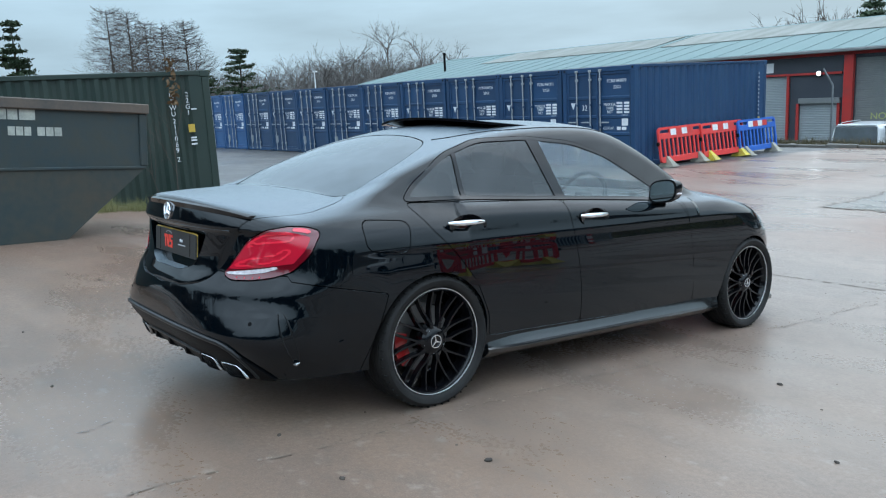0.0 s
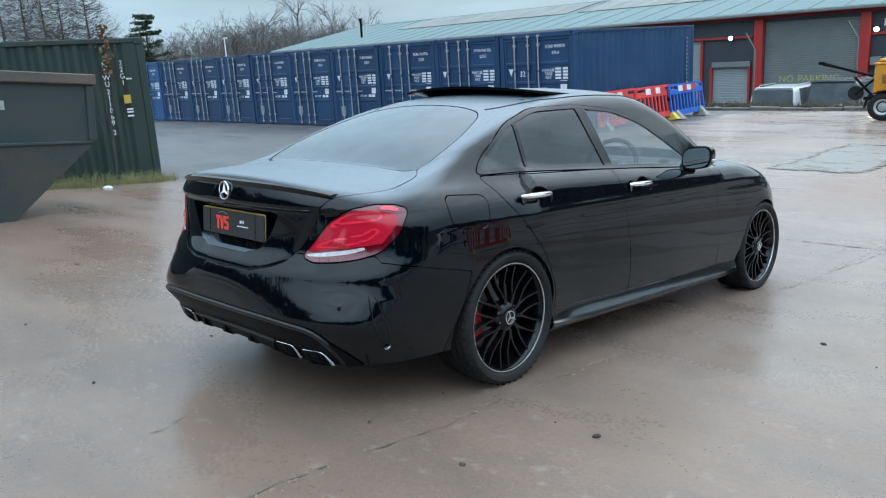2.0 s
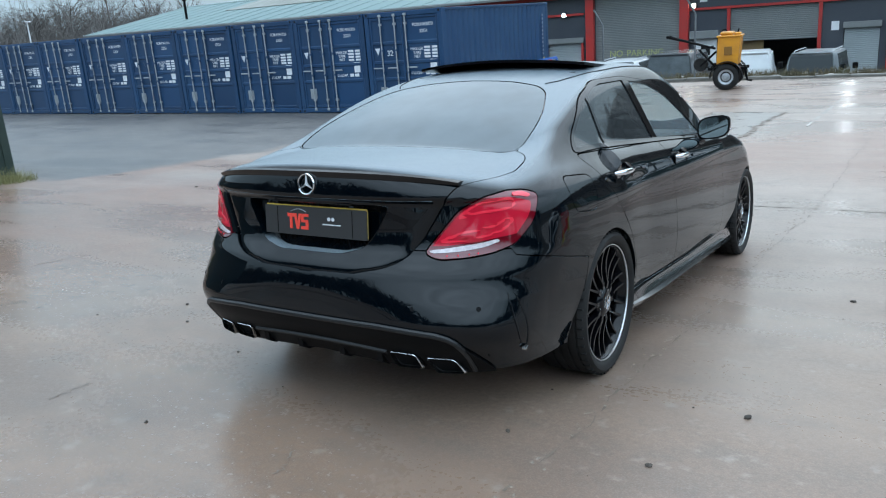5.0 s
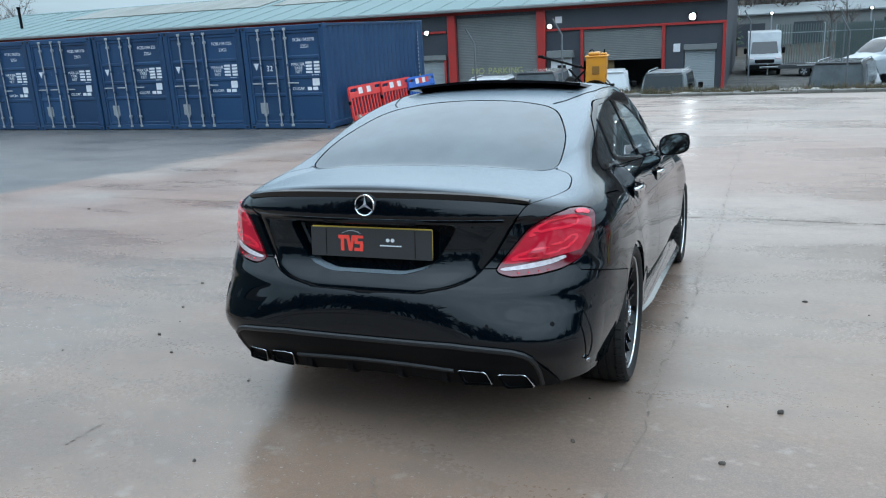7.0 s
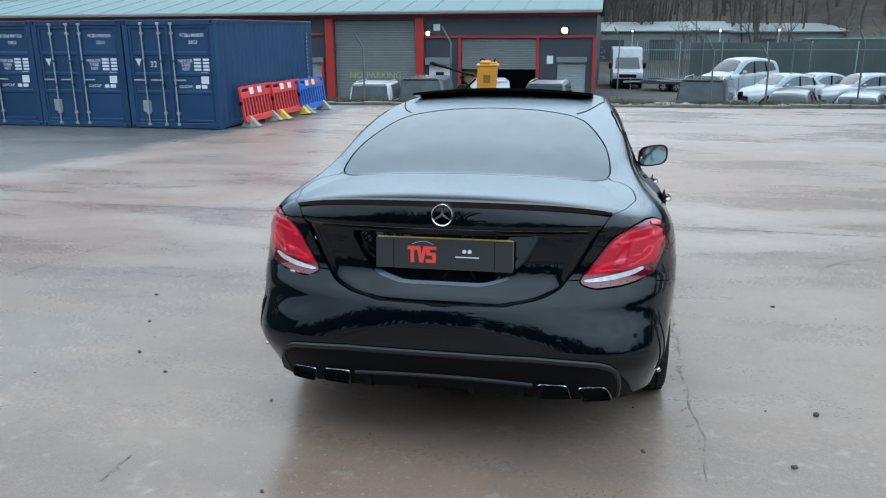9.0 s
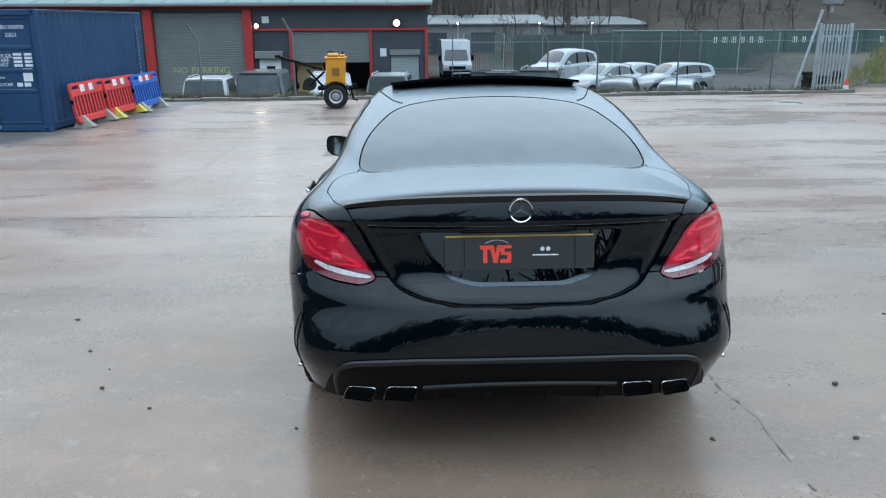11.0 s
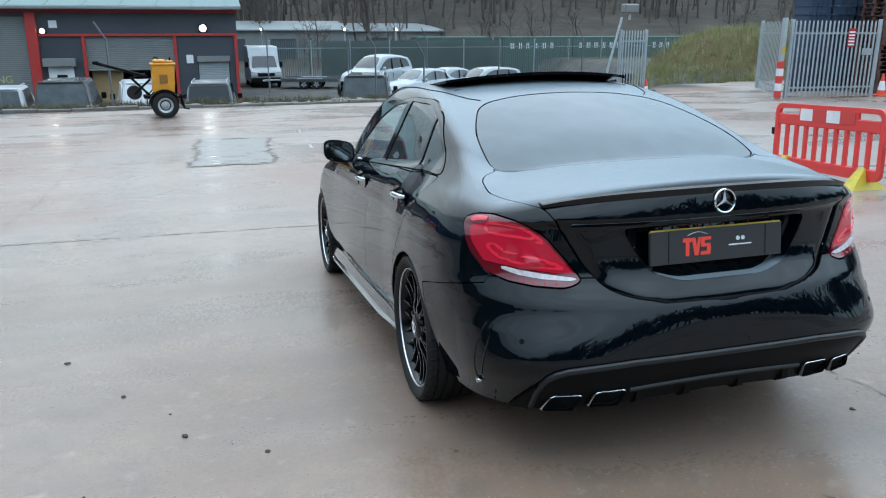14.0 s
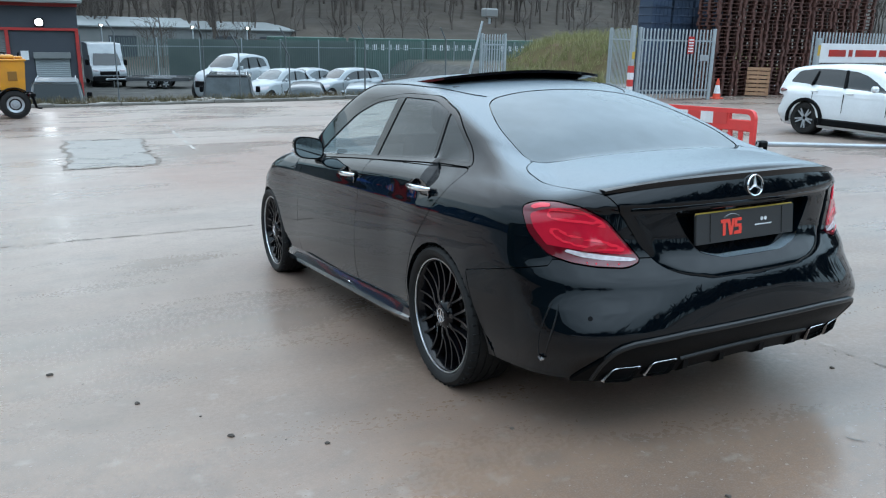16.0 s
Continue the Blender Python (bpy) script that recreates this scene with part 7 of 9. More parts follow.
def vehicle(name, label, category, paint, m, L=4.4, W=1.8, H=1.5, kind="hatch", glass_mat=None, cladding=False, group="parked vehicles"):
    """A parked vehicle; it faces +y, its origin below its middle."""
    v = thing(name, label, category, m, group)
    gm = glass_mat or DARK_GLASS
    cut = shape_cuts(kind)
    fit = Matrix.Diagonal((W / 1.81, L / 4.68, H / 1.435, 1)) @ Matrix.Translation((0, -1.30, 0))
    sx, sy, sz = W / 1.81, L / 4.68, H / 1.435

    def panel(nm, key, mat, sides, lift=0.0):
        me = panel_mesh(nm, cut[key], mat, sides, lift, 0.01, None, cut["shape"])
        return part(nm, me, mat, v, "", fit)

    panel("body", "body", paint, 0)
    panel("windscreen", "screen", gm, 0, -0.003)
    panel("rear_window", "back", gm, 0, -0.003)
    r = 0.325 * sz
    for s in (-1, 1):
        panel("side_window", "side", gm, s, -0.003)
        panel("head_lamp", "head", LENS_WHITE, s)
        for y in (0.0, 2.84):
            yy = (y - 1.30) * sy
            car_wheel(v, s * (W / 2 - 0.12), yy, r, s)
            well = Geo().lathe([(0.0, 0.0), (0.37 * sz, 0.0), (0.37 * sz, 0.02), (0.0, 0.02)], 28, "x", pose(s * (W / 2 - 0.30), yy, 0.33 * sz))
            part("wheel_well", well, GAP, v)
            if cladding:
                arc = []
                for k in range(17):
                    a = math.radians(-14 + 208 * k / 16)
                    arc.append((s * (W / 2 - 0.012), yy + 0.385 * sz * math.cos(a), 0.318 * sz + 0.385 * sz * math.sin(a)))
                part("arch_trim", Geo().tube(arc, 0.045, 6), MATT, v, "black arch cladding")
        if cladding:
            part("sill_trim", Geo().box(s * (W / 2 - 0.10), s * (W / 2 + 0.004), -1.0 * sy, 1.15 * sy, 0.24, 0.40, 0.03), MATT, v, "black sill cladding")
        part("pillar", Geo().tube([(s * 0.80 * sx, (0.95 - 1.30) * sy, 0.97 * sz), (s * 0.625 * sx, (0.85 - 1.30) * sy, 1.31 * sz)], 0.035, 6), MATT, v)
        part("pillar", Geo().tube([(s * 0.80 * sx, (0.05 - 1.30) * sy, 0.99 * sz), (s * 0.64 * sx, (0.10 - 1.30) * sy, 1.27 * sz)], 0.030, 6), MATT, v)
        part("door_mirror", Geo().box(s * 0.84 * sx, s * 1.0 * sx, (1.72 - 1.3) * sy, (1.86 - 1.3) * sy, 0.94 * sz, 1.06 * sz, 0.04), paint, v)
        tl = cast(np.array([(0.3, -0.3, 0.86)]), np.array([(0.83, -0.55, 0.0)]), 2.2, cut["shape"])[0]
        t2 = cast(np.array([(0.3, -0.3, 0.80)]), np.array([(0.55, -0.83, 0.0)]), 2.2, cut["shape"])[0]
        part("tail_lamp", Geo().tube([(s * tl[0] * sx, (tl[1] - 1.3) * sy, tl[2] * sz), (s * (tl[0] * 0.55 + t2[0] * 0.45) * sx, ((tl[1] + t2[1]) / 2 - 1.325) * sy, 0.86 * sz), (s * t2[0] * sx, (t2[1] - 1.3) * sy, 0.83 * sz)], [0.02, 0.055, 0.02], 8), LENS_DARK, v)
        for y, z in ((0.19, 0.885), (1.15, 0.878)):
            part("door_handle", Geo().box(s * 0.862 * sx, s * 0.89 * sx, (y - 0.10 - 1.3) * sy, (y + 0.10 - 1.3) * sy, (z - 0.012) * sz, (z + 0.012) * sz, 0.008), paint, v)
        for y in (0.16, 1.0, 2.1):
            part("door_seam", Geo().box(s * 0.87 * sx, s * 0.897 * sx, (y - 1.3) * sy, (y - 1.294) * sy, 0.5 * sz, 0.86 * sz), GAP, v)
    part("underbody", Geo().box(-0.72 * sx, 0.72 * sx, -2.1 * sy, 2.1 * sy, 0.19 * sz, 0.30 * sz, 0.02), GAP, v)
    part("cabin_floor", Geo().box(-0.6 * sx, 0.6 * sx, -1.9 * sy, 1.0 * sy, 0.6 * sz, 0.9 * sz, 0.05), CABIN, v)
    part("number_plate", Geo().box(-0.26, 0.26, (-0.985 - 1.3) * sy, (-0.945 - 1.3) * sy, 0.70 * sz, 0.80 * sz, 0.004), PLATE_YELLOW, v)
    part("bumper_trim", Geo().box(-0.55 * sx, 0.55 * sx, (-1.035 - 1.3) * sy, (-0.9 - 1.3) * sy, 0.28 * sz, 0.42 * sz, 0.03), MATT, v)
    part("grille", Geo().box(-0.42 * sx, 0.42 * sx, (3.58 - 1.3) * sy, (3.65 - 1.3) * sy, 0.44 * sz, 0.64 * sz, 0.03), GLOSS, v)
    return v


def low(x, y, rz):
    return pose(x, y, ground_z(x, y), 0, 0, rz)


vehicle("parked_suv", "white compact SUV with black wheel-arch cladding", "car", VAN_WHITE, on_ground(14.52, 8.45, -177), 4.3, 1.85, 1.62, "hatch", None, True, "")
def boxy(name, label, category, paint, glass_mat, m, W=1.85, H=1.9, L=4.4, rails=True):
    """An upright estate or van that turns its tailgate to the yard; it faces +y."""
    v = thing(name, label, category, m, "parked vehicles")
    h, e = W / 2, L / 2
    right = [(h - 0.10, 0.32), (h - 0.02, 0.42), (h, 0.75), (h - 0.02, H * 0.53), (h - 0.07, H * 0.60), (h - 0.17, H * 0.90), (h - 0.26, H * 0.985)]
    o = rounded([(-u, z) for u, z in right[::-1]][::-1] + right[::-1], 0.05, 3)
    g, n = Geo(), len(o)
    for y, k, lift in ((-e + 0.02, 0.955, 0.03), (-e + 0.10, 0.99, 0.0), (-e + 0.45, 1.0, 0.0), (e - 1.75, 1.0, 0.0), (e - 1.0, 0.99, -0.34)):
        for u, z in o:
            top = max(0.0, (z - H * 0.6) / (H * 0.4))
            g.v.append((u * k, y + (0.16 * top if y < 0 else -0.10 * top), z * (1 - 0.02 * (1 - k) * 10) + lift * top * H * 0.9))
    for a in range(4):
        for j in range(n):
            g.f.append((a * n + j, a * n + (j + 1) % n, a * n + n + (j + 1) % n, a * n + n + j))
    g.f += [tuple(range(n))[::-1], tuple(range(4 * n, 5 * n))]
    part("body", g, paint, v, "", None, 40)
    part("bonnet", Geo().prism(rounded([(e - 1.2, 0.34), (e - 0.05, 0.36), (e, 0.62), (e - 0.15, 0.86), (e - 1.2, H * 0.57)], 0.08, 3), -h + 0.05, h - 0.05, "x"), paint, v)
    z0, z1 = H * 0.52, H * 0.945
    y0, y1 = -e - 0.002 + 0.02, -e + 0.155
    pane = [(-h + 0.16, y0, z0), (h - 0.16, y0, z0), (h - 0.25, y1, z1), (-h + 0.25, y1, z1)]
    rear = Geo().add([(x, y - 0.035, z) for x, y, z in pane] + [(x, y + 0.05, z) for x, y, z in pane], [(0, 1, 2, 3), (0, 4, 5, 1), (1, 5, 6, 2), (2, 6, 7, 3), (3, 7, 4, 0)])
    win = part("rear_window", rear, glass_mat, v, "large rear window")
    part("wiper", Geo().tube([(0.0, y0 - 0.02, z0 + 0.02), (0.34, y0 + 0.015, z0 + 0.13)], 0.010, 5), MATT, win)
    part("roof_spoiler", Geo().box(-h + 0.30, h - 0.30, -e + 0.10, -e + 0.40, H * 0.97, H * 0.995, 0.010), paint, v)
    part("number_plate", Geo().box(-0.26, 0.26, -e - 0.008, -e + 0.03, H * 0.42, H * 0.42 + 0.11, 0.004), PLATE_YELLOW, v)
    part("rear_bumper", Geo().box(-h + 0.03, h - 0.03, -e - 0.07, -e + 0.2, 0.34, 0.60, 0.05), MATT, v)
    for s in (-1, 1):
        part("tail_lamp", Geo().box(s * (h - 0.13), s * (h - 0.005), -e + 0.002, -e + 0.16, H * 0.42, H * 0.60, 0.03), LENS_DARK, v)
        side = [(-e + 0.55, z0 + 0.03), (e - 1.75, z0 + 0.03), (e - 2.05, z1), (-e + 0.70, z1)]
        w = [(s * (h - 0.066 + 0.016 - (0.10 if z > z0 + 0.1 else 0.008)), y, z) for y, z in side]
        part("side_window", Geo().add(w + [(x - s * 0.05, y, z) for x, y, z in w], [(0, 1, 2, 3), (0, 4, 5, 1), (1, 5, 6, 2), (2, 6, 7, 3), (3, 7, 4, 0)]), glass_mat, v)
        if rails:
            part("roof_rail", Geo().tube([(s * (h - 0.30), -e + 0.45, H * 0.985), (s * (h - 0.30), -e + 0.55, H + 0.035), (s * (h - 0.30), e - 1.95, H + 0.035), (s * (h - 0.30), e - 1.85, H * 0.98)], 0.016, 6), STEEL, v, "bright roof rail")
        part("door_mirror", Geo().box(s * (h + 0.02), s * (h + 0.20), e - 1.75, e - 1.62, H * 0.58, H * 0.70, 0.03), MATT, v)
        for y in (-e + 0.75, e - 0.80):
            car_wheel(v, s * (h - 0.12), y, 0.33, s)
            part("wheel_well", Geo().lathe([(0.0, 0.0), (0.40, 0.0), (0.40, 0.02), (0.0, 0.02)], 24, "x", pose(s * (h - 0.008), y, 0.36)), GAP, v)
    return v


boxy("parked_car", "white people carrier with a dusty rear window below the kerb", "car", VAN_WHITE, FROSTED, low(-8.65, 28.2, 4), 1.85, 1.78, 4.2)
boxy("parked_van", "dark grey van with a dusty tailgate to the kerb", "van", GRAPHITE, FROSTED, low(-6.6, 28.6, 2), 1.92, 1.98, 4.7, False)
boxy("parked_van", "white small van behind the mixer", "van", VAN_WHITE, VAN_WHITE, low(-4.2, 29.2, 8), 1.82, 1.86, 4.3, False)
boxy("parked_car", "silver estate car with a large dusty rear window", "car", SILVER, DARK_GLASS, low(-1.62, 28.3, -3), 1.80, 1.84, 4.3)
boxy("parked_suv", "dark grey off-road car with a roof spoiler and dusty glass", "car", GRAPHITE, FROSTED, low(4.45, 28.6, -14), 1.95, 2.0, 4.6)
vehicle("parked_van", "white tall van parked askew beyond the fence", "van", GREYED_WHITE, low(7.0, 39.5, 130), 4.9, 1.95, 2.35, "hatch")
vehicle("parked_car", "white saloon parked beyond the fence", "car", GREYED_WHITE, low(8.6, 36.2, 120), 4.5, 1.8, 1.75, "saloon", FROSTED)
vehicle("parked_car", "silver saloon with dusty windows", "car", SILVER, low(10.3, 37.5, 115), 4.5, 1.8, 1.72, "saloon", FROSTED)
vehicle("parked_car", "silver estate car parked in the row", "car", SILVER, low(12.2, 36.8, 110), 4.6, 1.8, 1.74, "hatch")
vehicle("parked_car", "dark hatchback close to the kerb", "car", GRAPHITE, low(7.6, 28.6, -20), 4.2, 1.8, 1.62, "hatch", FROSTED)
vehicle("parked_car", "silver hatchback with rear spoiler", "car", SILVER, low(10.0, 28.4, -25), 4.2, 1.8, 1.56, "hatch", FROSTED)


def transit():
    """High-roof van that faces the yard."""
    v = thing("white_van", "white high-roof panel van facing the yard", "van", low(1.75, 52.0, 182), "parked vehicles")
    part("body", Geo().prism(rounded([(-2.6, 0.35), (2.55, 0.35), (2.62, 0.85), (2.45, 1.12), (1.75, 1.25), (1.20, 1.95), (0.75, 2.55), (-2.6, 2.58)], 0.12, 4), -0.96, 0.96, "x"), GREYED_WHITE, v)
    part("windscreen", Geo().add([(-0.80, 1.80, 1.26), (0.80, 1.80, 1.26), (0.70, 1.26, 1.95), (-0.70, 1.26, 1.95), (-0.80, 1.78, 1.24), (0.80, 1.78, 1.24), (0.70, 1.24, 1.93), (-0.70, 1.24, 1.93)], [(0, 1, 2, 3), (7, 6, 5, 4), (0, 4, 5, 1), (1, 5, 6, 2), (2, 6, 7, 3), (3, 7, 4, 0)]), DARK_GLASS, v)
    part("grille", Geo().box(-0.55, 0.55, 2.50, 2.63, 0.72, 0.95, 0.03), GLOSS, v)
    part("bumper", Geo().box(-0.96, 0.96, 2.40, 2.70, 0.30, 0.66, 0.06), MATT, v, "dark plastic bumper")
    part("number_plate", Geo().box(-0.26, 0.26, 2.70, 2.712, 0.42, 0.53, 0.003), SIGN_WHITE, v)
    for s in (-1, 1):
        part("head_lamp", Geo().box(s * 0.60, s * 0.93, 2.38, 2.58, 0.74, 1.05, 0.04), LENS_WHITE, v)
        part("door_mirror", Geo().box(s * 1.0, s * 1.2, 1.35, 1.5, 1.25, 1.6, 0.04), MATT, v)
        part("cab_window", Geo().box(s * 0.955, s * 0.966, 0.7, 1.55, 1.25, 1.85, 0.02), DARK_GLASS, v)
        for y in (1.75, -1.6):
            car_wheel(v, s * 0.86, y, 0.34, s)


transit()


def flatbed_trailer(x, y, rz):
    t = thing("flatbed_trailer", "low empty flatbed trailer with dark tyres in the lower yard", "trailer", low(x, y, rz))
    part("deck", Geo().box(-1.05, 1.05, -1.8, 1.8, 0.52, 0.60, 0.015), GRAPHITE, t)
    for k in range(7):
        part("deck_plank", Geo().box(-1.0 + 0.29 * k, -0.74 + 0.29 * k, -1.78, 1.78, 0.60, 0.63, 0.008), MATT, t)
    for s in (-1, 1):
        part("side_rail", Geo().box(s * 1.05, s * 1.10, -1.8, 1.8, 0.46, 0.68, 0.01), GRAPHITE, t)
        part("tail_lamp", Geo().box(s * 0.75, s * 1.0, -1.84, -1.80, 0.46, 0.54, 0.01), LENS_DARK, t)
        for yy in (-0.45, 0.35):
            car_wheel(t, s * 1.0, yy, 0.30, s)
        part("mudguard", Geo().box(s * 0.88, s * 1.16, -0.85, 0.75, 0.62, 0.66, 0.01), STEEL, t)
    part("drawbar", Geo().tube([(0, 1.8, 0.50), (0, 3.0, 0.50)], 0.05, 8), STEEL, t)
    part("jockey_stand", Geo().tube([(0.15, 2.7, 0.0), (0.15, 2.7, 0.7)], 0.035, 8), STEEL, t)


flatbed_trailer(4.6, 48.5, 75)


# ---------------------------------------------------------------- fences, gates, stacks
PALE_STEEL = material("galvanised_palisade", (0.40, 0.44, 0.46), 0.5, metal=0.4, second=(0.30, 0.34, 0.36), scale=3, fine=40)
MESH_GREEN = material("green_fence_sheet", (0.070, 0.098, 0.092), 0.6, second=(0.095, 0.122, 0.115), scale=0.6, fine=10)
FAR_GREEN = material("green_storage_unit", (0.035, 0.090, 0.072), 0.5, second=(0.04, 0.078, 0.065), scale=0.5, fine=8)
PALLET_BROWN = material("dark_stained_pallet_wood", (0.105, 0.040, 0.029), 0.75, second=(0.062, 0.028, 0.022), scale=4, fine=40, bump=0.003, random=0.25)
PALLET_PALE = material("new_pallet_wood", (0.36, 0.20, 0.11), 0.7, second=(0.28, 0.15, 0.08), scale=4, fine=40, bump=0.002, random=0.12)
CRATE_BLUE = material("dark_blue_crate_plastic", (0.022, 0.04, 0.075), 0.5, second=(0.035, 0.055, 0.09), scale=2, fine=30, random=0.3)


def pale_mesh(h):
    """One W-section pale with a split point."""
    o = [(-0.034, 0.0), (-0.018, -0.016), (0.0, -0.006), (0.018, -0.016), (0.034, 0.0)]
    g = Geo()
    for z in (0.0, h - 0.10):
        g.v += [(u, w, z) for u, w in o] + [(u, w + 0.004, z) for u, w in o]
    g.v += [(0.0, -0.004, h), (-0.03, 0.0, h - 0.02), (0.03, 0.0, h - 0.02)]
    for j in range(4):
        g.f += [(j, j + 1, 11 + j, 10 + j), (5 + j, 15 + j, 16 + j, 6 + j)]
    g.f += [(10, 11, 21), (11, 12, 20, 21), (12, 13, 22, 20), (13, 14, 22)]
    return g.mesh("pale", PALE_STEEL, 0, False)


PALE = pale_mesh(2.46)


def palisade(name, label, a, b, z, n, posts=True):
    a, b = Vector((*a, z)), Vector((*b, z))
    d = b - a
    rz = math.degrees(math.atan2(d.y, d.x))
    f = thing(name, label, "fence", pose(a.x, a.y, z, 0, 0, rz), "palisade panels")
    L = d.length
    for i in range(n):
        part("pale", PALE, PALE_STEEL, f, "", pose(0.08 + (L - 0.16) * i / (n - 1), -0.03, 0.06))
    for zz in (0.32, 2.08):
        part("rail", Geo().box(0.0, L, -0.012, 0.035, zz, zz + 0.055, 0.004), PALE_STEEL, f)
    if posts:
        for x in (0.0, L):
            part("post", Geo().box(x - 0.05, x + 0.05, 0.0, 0.10, 0.0, 2.55, 0.006), PALE_STEEL, f)
    return f


GZ = ground_z(18.0, 19.2)
gate = palisade("palisade_gate", "galvanised palisade gate leaf with a red notice", (16.85, 19.25), (20.1, 18.95), GZ, 21)
part("notice_board", Geo().box(2.02, 2.30, -0.062, -0.05, 1.66, 2.26, 0.004), RED, gate, "red and white notice board")
for k in range(5):
    part("notice_bar", Geo().box(2.05, 2.27, -0.066, -0.060, 1.72 + 0.10 * k, 1.77 + 0.10 * k), WHITE, gate)
part("grey_sign", Geo().box(2.62, 2.98, -0.062, -0.05, 1.40, 1.62, 0.004), STEEL, gate)
palisade("palisade_gate", "galvanised palisade gate leaf standing open", (18.9, 23.5), (16.62, 19.45), GZ, 17)


def banded_post(x, y):
    p = thing("banded_gate_post", "square steel gate post with red and white bands", "post", on_ground(x, y))
    part("shaft", Geo().box(-0.07, 0.07, -0.07, 0.07, 0.0, 2.6, 0.01), PALE_STEEL, p)
    for k in range(5):
        part("band", Geo().box(-0.085, 0.085, -0.085, 0.085, 0.02 + 0.24 * k, 0.02 + 0.24 * (k + 1), 0.01), REFLECT_RED if k % 2 == 0 else REFLECT_WHITE, p)
    part("lock_label", Geo().box(-0.06, 0.06, -0.078, -0.072, 1.45, 1.70), PLATE_YELLOW, p)


banded_post(16.55, 19.3)
palisade("palisade_gate", "tall narrow palisade wing panel by the entrance", (13.9, 25.3), (15.2, 25.6), ground_z(14.6, 25.6) + 0.3, 9)


def leaning_stay():
    s = thing("gate_stay", "diagonal galvanised stay with a lamp housing on top", "stay", None)
    part("stay", Geo().tube([(12.9, 25.4, ground_z(12.9, 25.4)), (13.9, 25.35, 2.0)], 0.05, 8), PALE_STEEL, s)
    part("lamp_housing", Geo().box(13.95, 14.55, 25.2, 25.6, 2.15, 2.5, 0.05), SHUTTER, s)
    part("housing_post", Geo().tube([(14.25, 25.4, 1.9), (14.25, 25.4, 2.2)], 0.05, 8), PALE_STEEL, s)


leaning_stay()


def rail_mesh(mat):
    """A pallet's long bearer: three blocks between two thin rails, one piece."""
    return Geo().prism([(-0.54, 0.0), (0.54, 0.0), (0.54, 0.118), (0.42, 0.118), (0.42, 0.022), (0.07, 0.022), (0.07, 0.118), (-0.07, 0.118), (-0.07, 0.022), (-0.42, 0.022), (-0.42, 0.118), (-0.54, 0.118)], -0.06, 0.06, "x").mesh("pallet_rail", mat, 0)


RAIL, rail_pale = rail_mesh(PALLET_BROWN), rail_mesh(PALLET_PALE)
board_pale = Geo().box(-0.6, 0.6, -0.062, 0.062, 0.118, 0.140).mesh("pallet_board", PALLET_PALE, 0)
DECK_BOARD = Geo().box(-0.6, 0.6, -0.055, 0.055, 0.118, 0.140).mesh("pallet_board", PALLET_BROWN, 0)
for i in range(7):
    x, y = 21.9 + 1.27 * i, 20.6 - 0.05 * i
    st = thing("pallet_stack", "tall stack of dark brown wooden pallets", "pallet stack", on_ground(x, y), "pallet stacks")
    for k in range(31 if i != 5 else 27):
        one = part("pallet", RAIL, PALLET_BROWN, st, "", pose(random.uniform(-0.03, 0.03), random.uniform(-0.04, 0.04), 0.142 * k, 0, 0, random.uniform(-1.2, 1.2)))
        for u in (-0.53, 0.53):
            part("pallet_rail", RAIL, PALLET_BROWN, one, "", pose(u, 0, 0))
        for u in (-0.48, -0.24, 0.0, 0.24, 0.48):
            part("pallet_board", DECK_BOARD, PALLET_BROWN, one, "", pose(0, u, 0))
up, out_of = Vector((0.14, 0.135, 1.0)).normalized(), Vector((-0.72, -0.69, 0.195)).normalized()
across = out_of.cross(up)
LEAN = Matrix((-across, up, out_of)).transposed().to_4x4()
LEAN.translation = Vector((23.35, 19.62, ground_z(23.3, 19.6) + 0.02)) + up * 0.56
LEAN = LEAN @ Matrix.Diagonal((0.72, 1, 1, 1))
lean = thing("wooden_pallet", "pale wooden pallet leaning on the stack", "pallet", LEAN)
for u in (-0.53, 0.0, 0.53):
    part("pallet_rail", rail_pale, PALLET_PALE, lean, "", pose(u, 0, 0))
for u in (-0.49, -0.33, -0.165, 0.0, 0.165, 0.33, 0.49):
    part("pallet_board", board_pale, PALLET_PALE, lean, "", pose(0, u, 0))


def crate_mesh():
    g = Geo()
    g.box(-0.5, 0.5, -0.4, -0.36, 0.0, 0.30, 0.01).box(-0.5, 0.5, 0.36, 0.4, 0.0, 0.30, 0.01).box(-0.5, -0.46, -0.36, 0.36, 0.0, 0.30, 0.01).box(0.46, 0.5, -0.36, 0.36, 0.0, 0.30, 0.01)
    g.box(-0.53, 0.53, -0.43, 0.43, 0.27, 0.31, 0.008)
    for x in (-0.3, -0.1, 0.1, 0.3):
        g.box(x - 0.015, x + 0.015, -0.425, -0.40, 0.02, 0.27)
    return g.mesh("crate", CRATE_BLUE, 0, False)


CRATE = crate_mesh()
for i in range(4):
    st = thing("crate_stack", "stack of dark blue plastic crates behind the gate", "crate stack", on_ground(20.3 + 1.12 * i, 22.5), "crate stacks")
    for k in range(14 - (i == 0)):
        part("crate", CRATE, CRATE_BLUE, st, "", pose(random.uniform(-0.02, 0.02), random.uniform(-0.03, 0.03), 0.312 * k))


